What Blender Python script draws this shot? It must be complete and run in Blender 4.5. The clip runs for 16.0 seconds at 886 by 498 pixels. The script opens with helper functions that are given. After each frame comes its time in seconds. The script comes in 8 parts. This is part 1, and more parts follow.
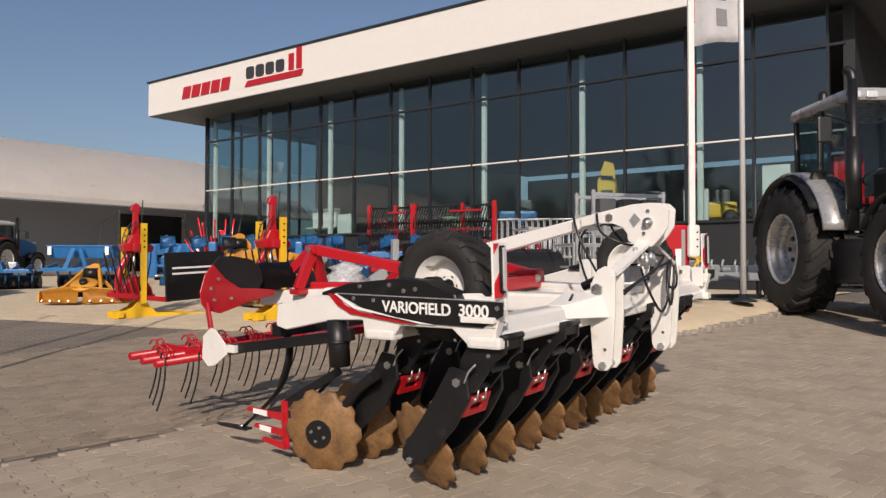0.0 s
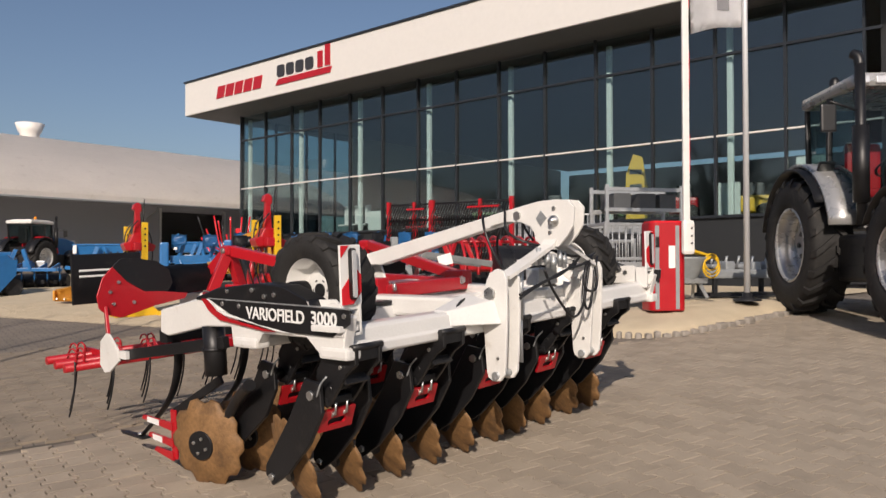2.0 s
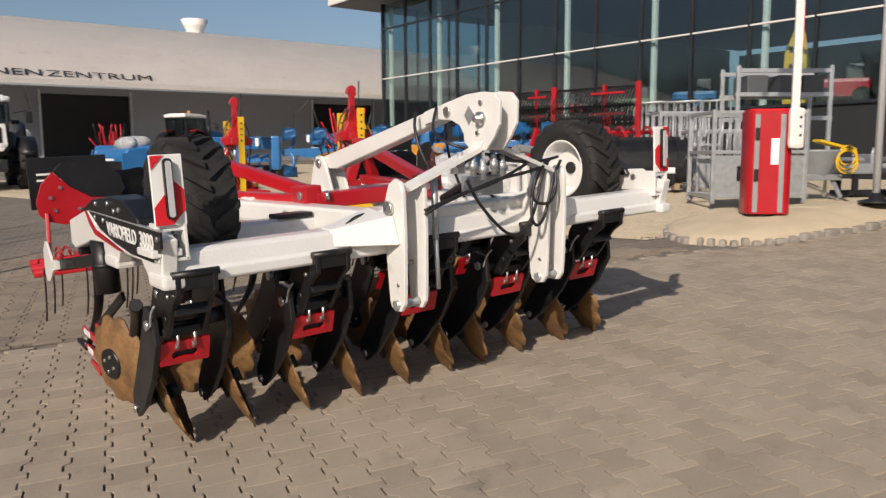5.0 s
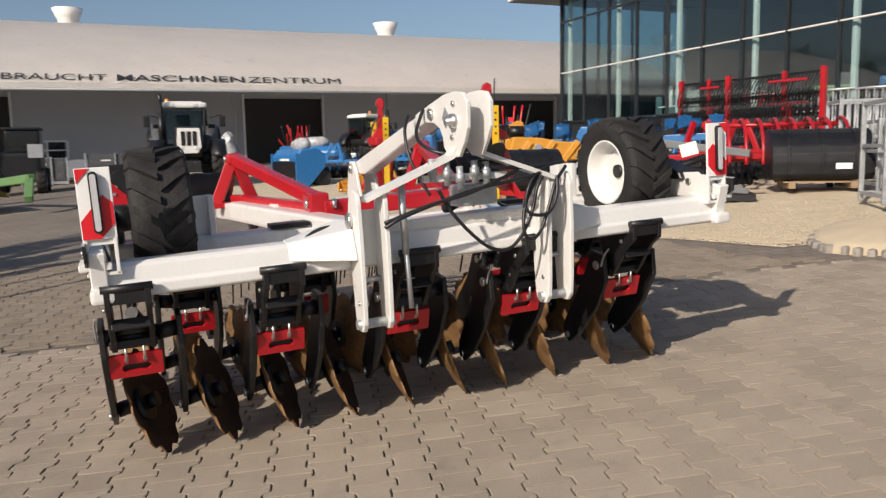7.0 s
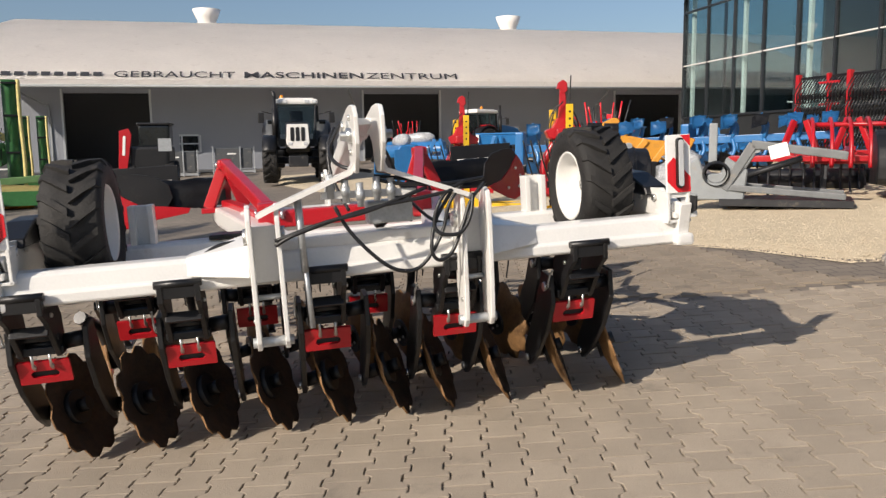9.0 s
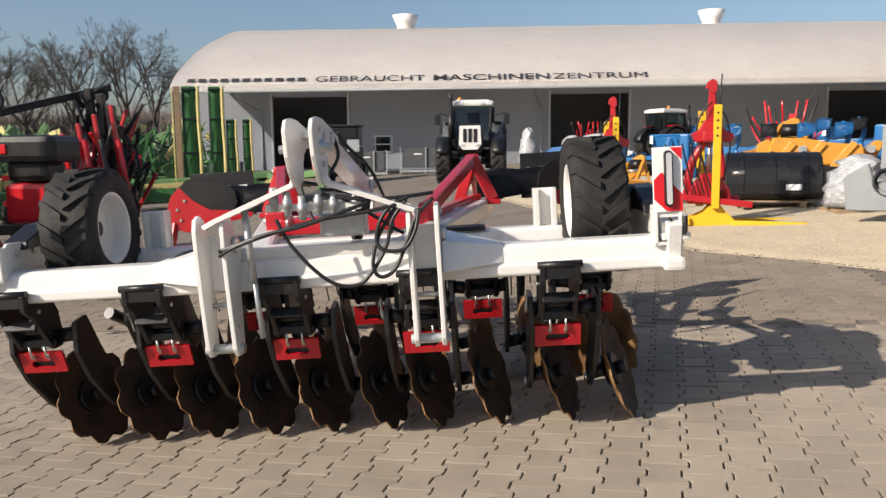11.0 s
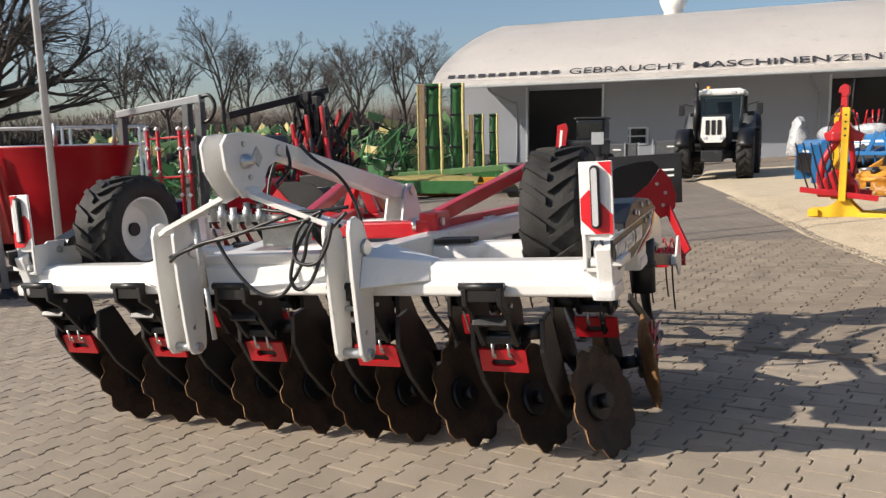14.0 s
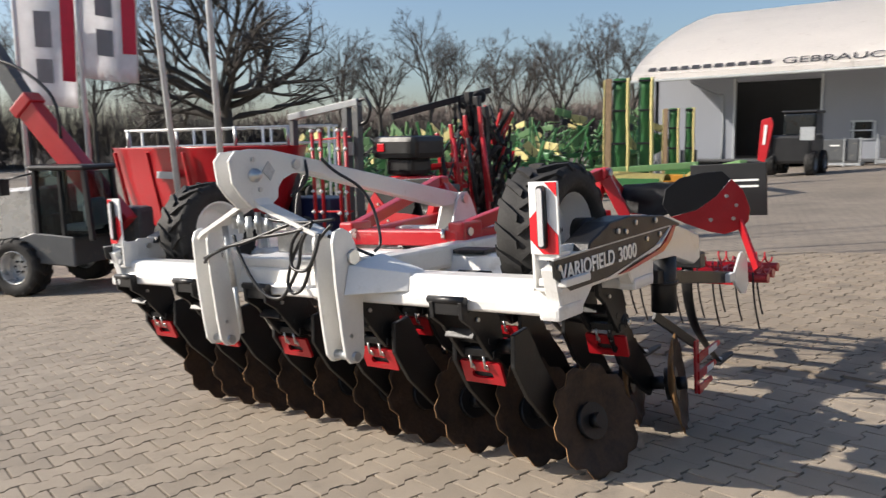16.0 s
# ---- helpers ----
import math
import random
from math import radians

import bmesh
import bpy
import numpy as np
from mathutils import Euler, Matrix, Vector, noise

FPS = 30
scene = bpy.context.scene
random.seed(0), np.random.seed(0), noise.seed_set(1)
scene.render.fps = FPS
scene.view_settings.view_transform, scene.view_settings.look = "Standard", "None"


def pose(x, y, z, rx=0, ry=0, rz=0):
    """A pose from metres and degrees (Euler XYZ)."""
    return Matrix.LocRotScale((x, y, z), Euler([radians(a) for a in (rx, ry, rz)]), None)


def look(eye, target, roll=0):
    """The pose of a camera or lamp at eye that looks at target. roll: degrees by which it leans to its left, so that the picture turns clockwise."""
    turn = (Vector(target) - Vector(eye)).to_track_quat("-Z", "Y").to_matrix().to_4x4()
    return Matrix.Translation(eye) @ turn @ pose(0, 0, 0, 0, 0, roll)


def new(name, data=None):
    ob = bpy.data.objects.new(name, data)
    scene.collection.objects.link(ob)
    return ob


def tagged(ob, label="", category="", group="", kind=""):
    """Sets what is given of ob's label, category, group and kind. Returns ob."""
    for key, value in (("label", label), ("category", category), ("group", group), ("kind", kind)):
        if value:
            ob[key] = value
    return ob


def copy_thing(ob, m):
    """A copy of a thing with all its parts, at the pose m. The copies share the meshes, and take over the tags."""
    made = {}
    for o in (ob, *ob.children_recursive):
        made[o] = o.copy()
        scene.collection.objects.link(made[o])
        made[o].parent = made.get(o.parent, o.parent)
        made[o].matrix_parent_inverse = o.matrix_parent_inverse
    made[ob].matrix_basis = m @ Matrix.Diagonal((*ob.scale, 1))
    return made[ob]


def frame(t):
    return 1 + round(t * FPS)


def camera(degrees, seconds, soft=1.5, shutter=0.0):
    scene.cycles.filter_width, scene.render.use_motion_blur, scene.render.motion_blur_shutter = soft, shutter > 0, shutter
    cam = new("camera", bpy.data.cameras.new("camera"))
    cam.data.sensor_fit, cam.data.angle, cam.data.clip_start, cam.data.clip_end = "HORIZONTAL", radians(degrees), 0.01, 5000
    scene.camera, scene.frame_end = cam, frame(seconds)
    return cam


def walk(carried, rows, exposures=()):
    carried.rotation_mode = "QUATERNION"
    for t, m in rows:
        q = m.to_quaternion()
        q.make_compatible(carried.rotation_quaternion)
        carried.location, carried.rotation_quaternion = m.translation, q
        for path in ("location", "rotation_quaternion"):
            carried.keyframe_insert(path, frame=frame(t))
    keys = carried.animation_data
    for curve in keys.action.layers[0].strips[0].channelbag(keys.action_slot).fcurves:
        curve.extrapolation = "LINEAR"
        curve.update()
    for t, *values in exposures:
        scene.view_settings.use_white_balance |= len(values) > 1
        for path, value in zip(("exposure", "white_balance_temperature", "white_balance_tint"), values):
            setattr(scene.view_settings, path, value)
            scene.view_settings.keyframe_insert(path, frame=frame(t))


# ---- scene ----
cam = camera(59.0, 16.0, soft=1.35, shutter=0.35)
PATH = [
    (0, (0.663, 0.448, 1.154), (2.253, 1.66, 1.205), 0.1),
    (0.5, (0.834, 0.299, 1.143), (2.419, 1.519, 1.193), -0.0),
    (1, (1.14, 0.224, 1.156), (2.722, 1.446, 1.203), -0.1),
    (1.5, (1.304, 0.091, 1.166), (2.878, 1.325, 1.212), -0.2),
    (2, (1.497, -0.099, 1.194), (3.003, 1.216, 1.234), -0.1),
    (2.5, (1.655, -0.155, 1.197), (3.149, 1.158, 0.988), -0.3),
    (3, (1.937, -0.123, 1.237), (3.428, 1.188, 0.999), -0.3),
    (3.5, (2.128, -0.212, 1.252), (3.47, 1.251, 1.009), -0.4),
    (4, (2.46, -0.366, 1.28), (3.78, 1.116, 1.036), -0.4),
    (4.2, (2.559, -0.384, 1.281), (3.879, 1.098, 1.037), -0.3),
    (6.3, (3.666, -0.644, 1.297), (4.529, 1.144, 1.054), -0.9),
    (6.5, (3.771, -0.617, 1.316), (4.626, 1.175, 1.069), -0.9),
    (7, (4.001, -0.687, 1.32), (4.754, 1.149, 1.073), -1.1),
    (7.5, (4.258, -0.819, 1.357), (4.872, 1.068, 1.111), -1.0),
    (8, (4.48, -0.855, 1.357), (5.059, 1.044, 1.11), -1.0),
    (8.5, (4.739, -0.812, 1.366), (5.203, 1.118, 1.117), -0.9),
    (8.7, (4.831, -0.813, 1.379), (5.289, 1.117, 1.124), -0.8),
    (11, (6.052, -0.779, 1.441), (5.983, 1.204, 1.188), -0.6),
    (11.5, (6.263, -0.746, 1.451), (6.043, 1.225, 1.194), -0.8),
    (12, (6.547, -0.604, 1.455), (6.145, 1.338, 1.196), -0.7),
    (12.5, (6.815, -0.609, 1.486), (6.404, 1.331, 1.228), -0.7),
    (13, (7.021, -0.571, 1.497), (6.607, 1.368, 1.236), -0.6),
    (13.5, (7.196, -0.426, 1.503), (6.587, 1.46, 1.238), -0.7),
    (14, (7.456, -0.355, 1.515), (6.71, 1.482, 1.248), -0.9),
    (14.5, (7.714, -0.29, 1.556), (6.846, 1.492, 1.286), -0.7),
    (15, (7.905, -0.169, 1.547), (6.895, 1.536, 1.276), -0.8),
    (15.5, (8.096, -0.018, 1.568), (7.039, 1.659, 1.297), -0.8),
    (16, (8.361, 0.025, 1.598), (7.156, 1.598, 1.324), -1.0),
]
walk(cam, [(t, look(eye, target, roll)) for t, eye, target, roll in PATH],
     exposures=[(0, -0.20, 6900, 17), (3.5, -0.18, 6950, 15), (7, 0.02, 6800, 13), (11, 0.36, 6800, 12), (13, 0.44, 6850, 12), (14.5, 0.46, 6700, 11), (16, 0.64, 6600, 11)])

# ---- light: low sun from the south-west, clear sky ----
SUN_AZ, SUN_EL = radians(236.0), radians(28.3)
SUN_DIR = Vector((math.sin(SUN_AZ) * math.cos(SUN_EL), math.cos(SUN_AZ) * math.cos(SUN_EL), math.sin(SUN_EL)))
world = bpy.data.worlds.new("sky")
scene.world = world
world.use_nodes = True
wn = world.node_tree.nodes
sky = wn.new("ShaderNodeTexSky")
sky.sky_type = "NISHITA"
sky.sun_disc = False
sky.sun_elevation, sky.sun_rotation = SUN_EL, SUN_AZ
sky.air_density, sky.dust_density, sky.ozone_density = 1.0, 1.9, 3.2
wn["Background"].inputs["Strength"].default_value = 0.098
world.node_tree.links.new(sky.outputs[0], wn["Background"].inputs["Color"])
sun = new("sun", bpy.data.lights.new("sun", "SUN"))
sun.data.energy, sun.data.angle, sun.data.color = 4.3, radians(0.6), (1.0, 0.93, 0.83)
sun.matrix_world = look(SUN_DIR * 60, (0, 0, 0))


# ---- materials ----
def mat(name, color, rough=0.5, metal=0.0, var=0.12, scale=6.0, bump=0.1, bscale=80.0, dirt=None, dirt_amount=0.0, coat=0.0, each=0.0, in_place=False):
    """A painted, metal, rubber or mineral surface: two scales of tone, fine relief, patches of dirt; each: how far single pieces differ."""
    m = bpy.data.materials.new(name)
    m.use_nodes = True
    nt = m.node_tree
    nd, ln = nt.nodes, nt.links
    p = nd["Principled BSDF"]
    tc = nd.new("ShaderNodeNewGeometry" if in_place else "ShaderNodeTexCoord")
    where = tc.outputs["Position" if in_place else "Object"]
    n1 = nd.new("ShaderNodeTexNoise")
    n1.inputs["Scale"].default_value, n1.inputs["Detail"].default_value = scale, 5
    n2 = nd.new("ShaderNodeTexNoise")
    n2.inputs["Scale"].default_value, n2.inputs["Detail"].default_value = bscale, 3
    ln.new(where, n1.inputs["Vector"])
    ln.new(where, n2.inputs["Vector"])
    add = nd.new("ShaderNodeMath")
    add.operation = "MULTIPLY_ADD"
    add.inputs[1].default_value, add.inputs[2].default_value = 0.4, 0.0
    ln.new(n2.outputs["Fac"], add.inputs[0])
    tot = nd.new("ShaderNodeMath")
    tot.operation = "MULTIPLY_ADD"
    tot.inputs[1].default_value = 0.6
    ln.new(n1.outputs["Fac"], tot.inputs[0])
    ln.new(add.outputs[0], tot.inputs[2])
    rng = nd.new("ShaderNodeMapRange")
    rng.inputs["From Min"].default_value, rng.inputs["From Max"].default_value = 0.3, 0.7
    rng.inputs["To Min"].default_value, rng.inputs["To Max"].default_value = 1 - var, 1 + var
    ln.new(tot.outputs[0], rng.inputs["Value"])
    hsv = nd.new("ShaderNodeHueSaturation")
    hsv.inputs["Color"].default_value = (*color, 1)
    if each:
        oi = nd.new("ShaderNodeObjectInfo")
        isl = nd.new("ShaderNodeNewGeometry")
        s = nd.new("ShaderNodeMath")
        ln.new(oi.outputs["Random"], s.inputs[0])
        ln.new(isl.outputs["Random Per Island"], s.inputs[1])
        fr = nd.new("ShaderNodeMath")
        fr.operation = "FRACT"
        ln.new(s.outputs[0], fr.inputs[0])
        r2 = nd.new("ShaderNodeMapRange")
        r2.inputs["To Min"].default_value, r2.inputs["To Max"].default_value = 1 - each, 1 + each
        ln.new(fr.outputs[0], r2.inputs["Value"])
        mul = nd.new("ShaderNodeMath")
        mul.operation = "MULTIPLY"
        ln.new(rng.outputs[0], mul.inputs[0])
        ln.new(r2.outputs[0], mul.inputs[1])
        ln.new(mul.outputs[0], hsv.inputs["Value"])
    else:
        ln.new(rng.outputs[0], hsv.inputs["Value"])
    out = hsv.outputs[0]
    if dirt:
        n3 = nd.new("ShaderNodeTexNoise")
        n3.inputs["Scale"].default_value, n3.inputs["Detail"].default_value = scale * 0.7 + 1.3, 8
        n3.inputs["Roughness"].default_value = 0.7
        ln.new(where, n3.inputs["Vector"])
        r3 = nd.new("ShaderNodeMapRange")
        r3.inputs["From Min"].default_value, r3.inputs["From Max"].default_value = 0.62 - dirt_amount * 0.3, 0.78 - dirt_amount * 0.2
        r3.inputs["To Max"].default_value = min(1.0, 0.5 + dirt_amount)
        ln.new(n3.outputs["Fac"], r3.inputs["Value"])
        mix = nd.new("ShaderNodeMix")
        mix.data_type = "RGBA"
        ln.new(r3.outputs[0], mix.inputs["Factor"])
        ln.new(out, mix.inputs["A"])
        mix.inputs["B"].default_value = (*dirt, 1)
        out = mix.outputs["Result"]
    ln.new(out, p.inputs["Base Color"])
    rr = nd.new("ShaderNodeMapRange")
    rr.inputs["To Min"].default_value, rr.inputs["To Max"].default_value = max(0.03, rough - 0.12), min(1, rough + 0.12)
    ln.new(n1.outputs["Fac"], rr.inputs["Value"])
    ln.new(rr.outputs[0], p.inputs["Roughness"])
    p.inputs["Metallic"].default_value = metal
    p.inputs["Coat Weight"].default_value = coat
    if bump:
        b = nd.new("ShaderNodeBump")
        b.inputs["Strength"].default_value, b.inputs["Distance"].default_value = bump, 0.01
        ln.new(n2.outputs["Fac"], b.inputs["Height"])
        ln.new(b.outputs[0], p.inputs["Normal"])
    return m


def glass_mat(name, tint, rough=0.02, least=0.10):
    """Clear pane: light passes, and the surface mirrors more the flatter it is seen."""
    m = bpy.data.materials.new(name)
    m.use_nodes = True
    nd, ln = m.node_tree.nodes, m.node_tree.links
    nd.remove(nd["Principled BSDF"])
    tr, gl, mx, fr = (nd.new("ShaderNode" + k) for k in ("BsdfTransparent", "BsdfGlossy", "MixShader", "LayerWeight"))
    tr.inputs["Color"].default_value = (*tint, 1)
    gl.inputs["Roughness"].default_value = rough
    fr.inputs["Blend"].default_value = 0.5
    power, gloss = nd.new("ShaderNodeMath"), nd.new("ShaderNodeMath")
    power.operation, gloss.operation = "POWER", "MULTIPLY_ADD"
    power.inputs[1].default_value = 4.0
    gloss.inputs[1].default_value, gloss.inputs[2].default_value = 0.9 - least, least
    ln.new(fr.outputs["Facing"], power.inputs[0])
    ln.new(power.outputs[0], gloss.inputs[0])
    ln.new(gloss.outputs[0], mx.inputs[0])
    ln.new(tr.outputs[0], mx.inputs[1])
    ln.new(gl.outputs[0], mx.inputs[2])
    ln.new(mx.outputs[0], nd["Material Output"].inputs["Surface"])
    return m


DUST = (0.30, 0.25, 0.19)
WHITE = mat("white_paint", (0.74, 0.73, 0.70), 0.35, var=0.05, dirt=(0.45, 0.40, 0.33), dirt_amount=0.12, coat=0.3)
RED = mat("red_paint", (0.43, 0.009, 0.016), 0.35, var=0.10, dirt=(0.30, 0.05, 0.04), dirt_amount=0.10, coat=0.3)
BLACK = mat("black_paint", (0.009, 0.009, 0.010), 0.42, var=0.25, dirt=(0.05, 0.045, 0.04), dirt_amount=0.08)
DARK = mat("dark_steel", (0.022, 0.023, 0.026), 0.5, metal=0.3, var=0.25, dirt=DUST, dirt_amount=0.12)
RUBBER = mat("tyre_rubber", (0.016, 0.015, 0.014), 0.75, var=0.25, bump=0.25, dirt=(0.07, 0.06, 0.05), dirt_amount=0.18)
HOSE = mat("hose_rubber", (0.014, 0.014, 0.015), 0.38, var=0.2, bump=0.05)
# darker copy of the disc rust: shade put into the colour of the right-hand faces
RUSTSHADE = mat("shaded_disc_steel", (0.055, 0.032, 0.018), 0.7, metal=0.1, var=0.4, scale=9, bump=0.3, bscale=50, dirt=(0.02, 0.014, 0.010), dirt_amount=0.5)
RUST = mat("rusty_disc_steel", (0.235, 0.127, 0.052), 0.62, metal=0.2, var=0.35, scale=9, bump=0.3, bscale=50, dirt=(0.09, 0.05, 0.026), dirt_amount=0.4)
ZINC = mat("zinc_bolt", (0.62, 0.62, 0.60), 0.3, metal=0.9, var=0.1)
GALV = mat("galvanised_steel", (0.46, 0.48, 0.49), 0.45, metal=0.6, var=0.2, scale=14)
POLE = mat("brushed_pole", (0.62, 0.63, 0.64), 0.38, metal=0.15, var=0.05, bump=0.02, coat=0.2)
SILVER = mat("silver_paint", (0.48, 0.48, 0.47), 0.28, metal=0.55, var=0.06, dirt=DUST, dirt_amount=0.12, coat=0.4)
GREY = mat("grey_paint", (0.26, 0.28, 0.29), 0.45, var=0.12, dirt=DUST, dirt_amount=0.15)
DGREY = mat("dark_grey_paint", (0.075, 0.08, 0.085), 0.5, var=0.15, dirt=DUST, dirt_amount=0.12)
BLUE = mat("blue_paint", (0.02, 0.15, 0.38), 0.35, var=0.12, dirt=(0.1, 0.12, 0.16), dirt_amount=0.15, coat=0.3)
ORANGE = mat("orange_paint", (0.62, 0.28, 0.035), 0.42, var=0.12, dirt=(0.28, 0.14, 0.05), dirt_amount=0.2)
YELLOW = mat("yellow_paint", (0.74, 0.45, 0.02), 0.4, var=0.08, dirt=(0.4, 0.28, 0.08), dirt_amount=0.1)
GREEN = mat("green_paint", (0.035, 0.15, 0.045), 0.4, var=0.2, dirt=(0.10, 0.12, 0.06), dirt_amount=0.2, coat=0.2)
LGREEN = mat("light_green_paint", (0.13, 0.25, 0.10), 0.45, var=0.15, dirt=(0.2, 0.22, 0.12), dirt_amount=0.15)
PYELLOW = mat("pale_yellow_canvas", (0.58, 0.50, 0.20), 0.6, var=0.15, dirt=(0.4, 0.33, 0.16), dirt_amount=0.25)
BLACKG = mat("black_glazing", (0.012, 0.015, 0.017), 0.08, var=0.2, bump=0)
GLASS = glass_mat("window_glass", (0.70, 0.80, 0.81), least=0.10)
CABGLASS = glass_mat("cab_glass", (0.45, 0.55, 0.56), least=0.04)
AMBER = mat("amber_lens", (0.8, 0.28, 0.02), 0.2, var=0.05, bump=0)
LENS = mat("lamp_lens", (0.75, 0.76, 0.78), 0.12, metal=0.4, var=0.05, bump=0)
FOIL = mat("milky_plastic_foil", (0.40, 0.41, 0.42), 0.25, var=0.35, bump=1.0, bscale=12)
WOOD = mat("pallet_wood", (0.32, 0.22, 0.13), 0.75, var=0.25, bump=0.3)
BARK = mat("bark", (0.060, 0.053, 0.046), 0.9, var=0.3, bump=0.4)
TWIG = mat("twig_bark", (0.085, 0.074, 0.066), 0.9, var=0.3, bump=0)
HEDGE = mat("bare_hedge", (0.100, 0.082, 0.074), 0.95, var=0.4, bump=0)
PAVER = mat("concrete_paver", (0.315, 0.265, 0.207), 0.8, var=0.13, scale=3.0, bump=0.35, bscale=140, dirt=(0.17, 0.15, 0.125), dirt_amount=0.18, each=0.10, in_place=True)
PAVER_OLD = mat("older_concrete_paver", (0.245, 0.202, 0.154), 0.85, var=0.16, scale=2.2, bump=0.35, bscale=140, dirt=(0.12, 0.105, 0.088), dirt_amount=0.25, each=0.10, in_place=True)
JOINT = mat("sandy_joint", (0.105, 0.088, 0.070), 0.95, var=0.25, bump=0.4)
GRAVEL = mat("pale_gravel", (0.50, 0.42, 0.30), 0.95, var=0.14, scale=2.5, bump=0.6, bscale=90)
PEBBLE = mat("pebble", (0.50, 0.42, 0.305), 0.9, var=0.12, bump=0.2, each=0.14)
KERB = mat("kerb_concrete", (0.30, 0.27, 0.235), 0.85, var=0.2, bump=0.5, bscale=90, dirt=(0.14, 0.12, 0.10), dirt_amount=0.3)
FASCIA = mat("white_cladding", (0.70, 0.68, 0.65), 0.45, var=0.03, bump=0.02)
SOFFIT = mat("soffit_panel", (0.13, 0.13, 0.135), 0.6, var=0.06, bump=0.02)
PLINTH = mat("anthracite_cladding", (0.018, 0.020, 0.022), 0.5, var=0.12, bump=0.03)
FRAME = mat("anthracite_aluminium", (0.03, 0.035, 0.042), 0.35, metal=0.3, var=0.1, bump=0)
ROOF = mat("white_roof_membrane", (0.84, 0.80, 0.755), 0.5, var=0.05, scale=0.6, bump=0.05, bscale=6, dirt=(0.55, 0.50, 0.45), dirt_amount=0.1)
HALLWALL = mat("grey_hall_cladding", (0.22, 0.235, 0.265), 0.55, var=0.05, scale=0.5, bump=0.02)
INTERIOR = mat("plaster_interior", (0.55, 0.56, 0.55), 0.7, var=0.05, bump=0.02)
COLUMN = mat("pale_column", (0.76, 0.81, 0.77), 0.55, var=0.05, bump=0)
FLOOR = mat("showroom_floor", (0.28, 0.28, 0.27), 0.3, var=0.08, bump=0)
LETTER = mat("dark_lettering", (0.035, 0.035, 0.04), 0.5, var=0.05, bump=0)
CLOTH = mat("white_flag_cloth", (0.80, 0.80, 0.81), 0.8, var=0.1, bump=0.1)
FLAGRED = mat("red_flag_print", (0.55, 0.03, 0.06), 0.8, var=0.1, bump=0.1)
FLAGGREY = mat("grey_flag_print", (0.24, 0.24, 0.25), 0.8, var=0.1, bump=0.1)
REFLECT = mat("reflector_white", (0.82, 0.82, 0.80), 0.25, var=0.04, bump=0)
REFRED = mat("reflector_red", (0.66, 0.02, 0.03), 0.22, var=0.06, bump=0)

for rough_mat in (PAVER, PAVER_OLD, GRAVEL, PEBBLE):
    shader = rough_mat.node_tree.nodes["Principled BSDF"]
    shader.inputs["Diffuse Roughness"].default_value = 0.22
    shader.inputs["Specular IOR Level"].default_value = 0.35


# ---- mesh tools ----
def put(bm, src):
    """Adds the temporary bmesh src to bm and frees it."""
    me = bpy.data.meshes.new("tmp")
    src.to_mesh(me)
    src.free()
    bm.from_mesh(me)
    bpy.data.meshes.remove(me)
    return bm


def box(bm, c, s, bev=0.0, turn=None):
    t = bmesh.new()
    bmesh.ops.create_cube(t, size=1.0, matrix=Matrix.Diagonal((*s, 1)))
    if bev:
        bmesh.ops.bevel(t, geom=t.edges[:], offset=min(bev, 0.45 * min(s)), segments=2, affect="EDGES", profile=0.6)
    m = Matrix.Translation(c)
    if turn is not None:
        m = m @ turn.to_4x4()
    bmesh.ops.transform(t, matrix=m, verts=t.verts)
    return put(bm, t)


def along(p, q):
    """A turn whose x axis runs from p to q and whose z axis stays as upright as it can."""
    x = (Vector(q) - Vector(p)).normalized()
    up = Vector((0, 0, 1)) if abs(x.z) < 0.98 else Vector((0, 1, 0))
    y = up.cross(x).normalized()
    return Matrix((x, y, x.cross(y))).transposed()


def beam(bm, p, q, w, h, bev=0.01):
    p, q = Vector(p), Vector(q)
    return box(bm, (p + q) / 2, ((q - p).length, w, h), bev, along(p, q))


def rod(bm, p, q, r, n=12, r2=None):
    p, q = Vector(p), Vector(q)
    t = bmesh.new()
    bmesh.ops.create_cone(t, cap_ends=True, segments=n, radius1=r, radius2=r if r2 is None else r2, depth=(q - p).length,
                          matrix=Matrix.Translation((p + q) / 2) @ (q - p).to_track_quat("Z", "Y").to_matrix().to_4x4())
    for f in t.faces:
        f.smooth = len(f.verts) == 4
    return put(bm, t)


def smooth_path(pts, steps=6):
    pts = [Vector(p) for p in pts]
    out = []
    for i in range(len(pts) - 1):
        a, b, c, d = pts[max(i - 1, 0)], pts[i], pts[i + 1], pts[min(i + 2, len(pts) - 1)]
        for k in range(steps):
            s = k / steps
            out.append(0.5 * ((2 * b) + (c - a) * s + (2 * a - 5 * b + 4 * c - d) * s * s + (3 * b - a - 3 * c + d) * s ** 3))
    out.append(pts[-1])
    return out


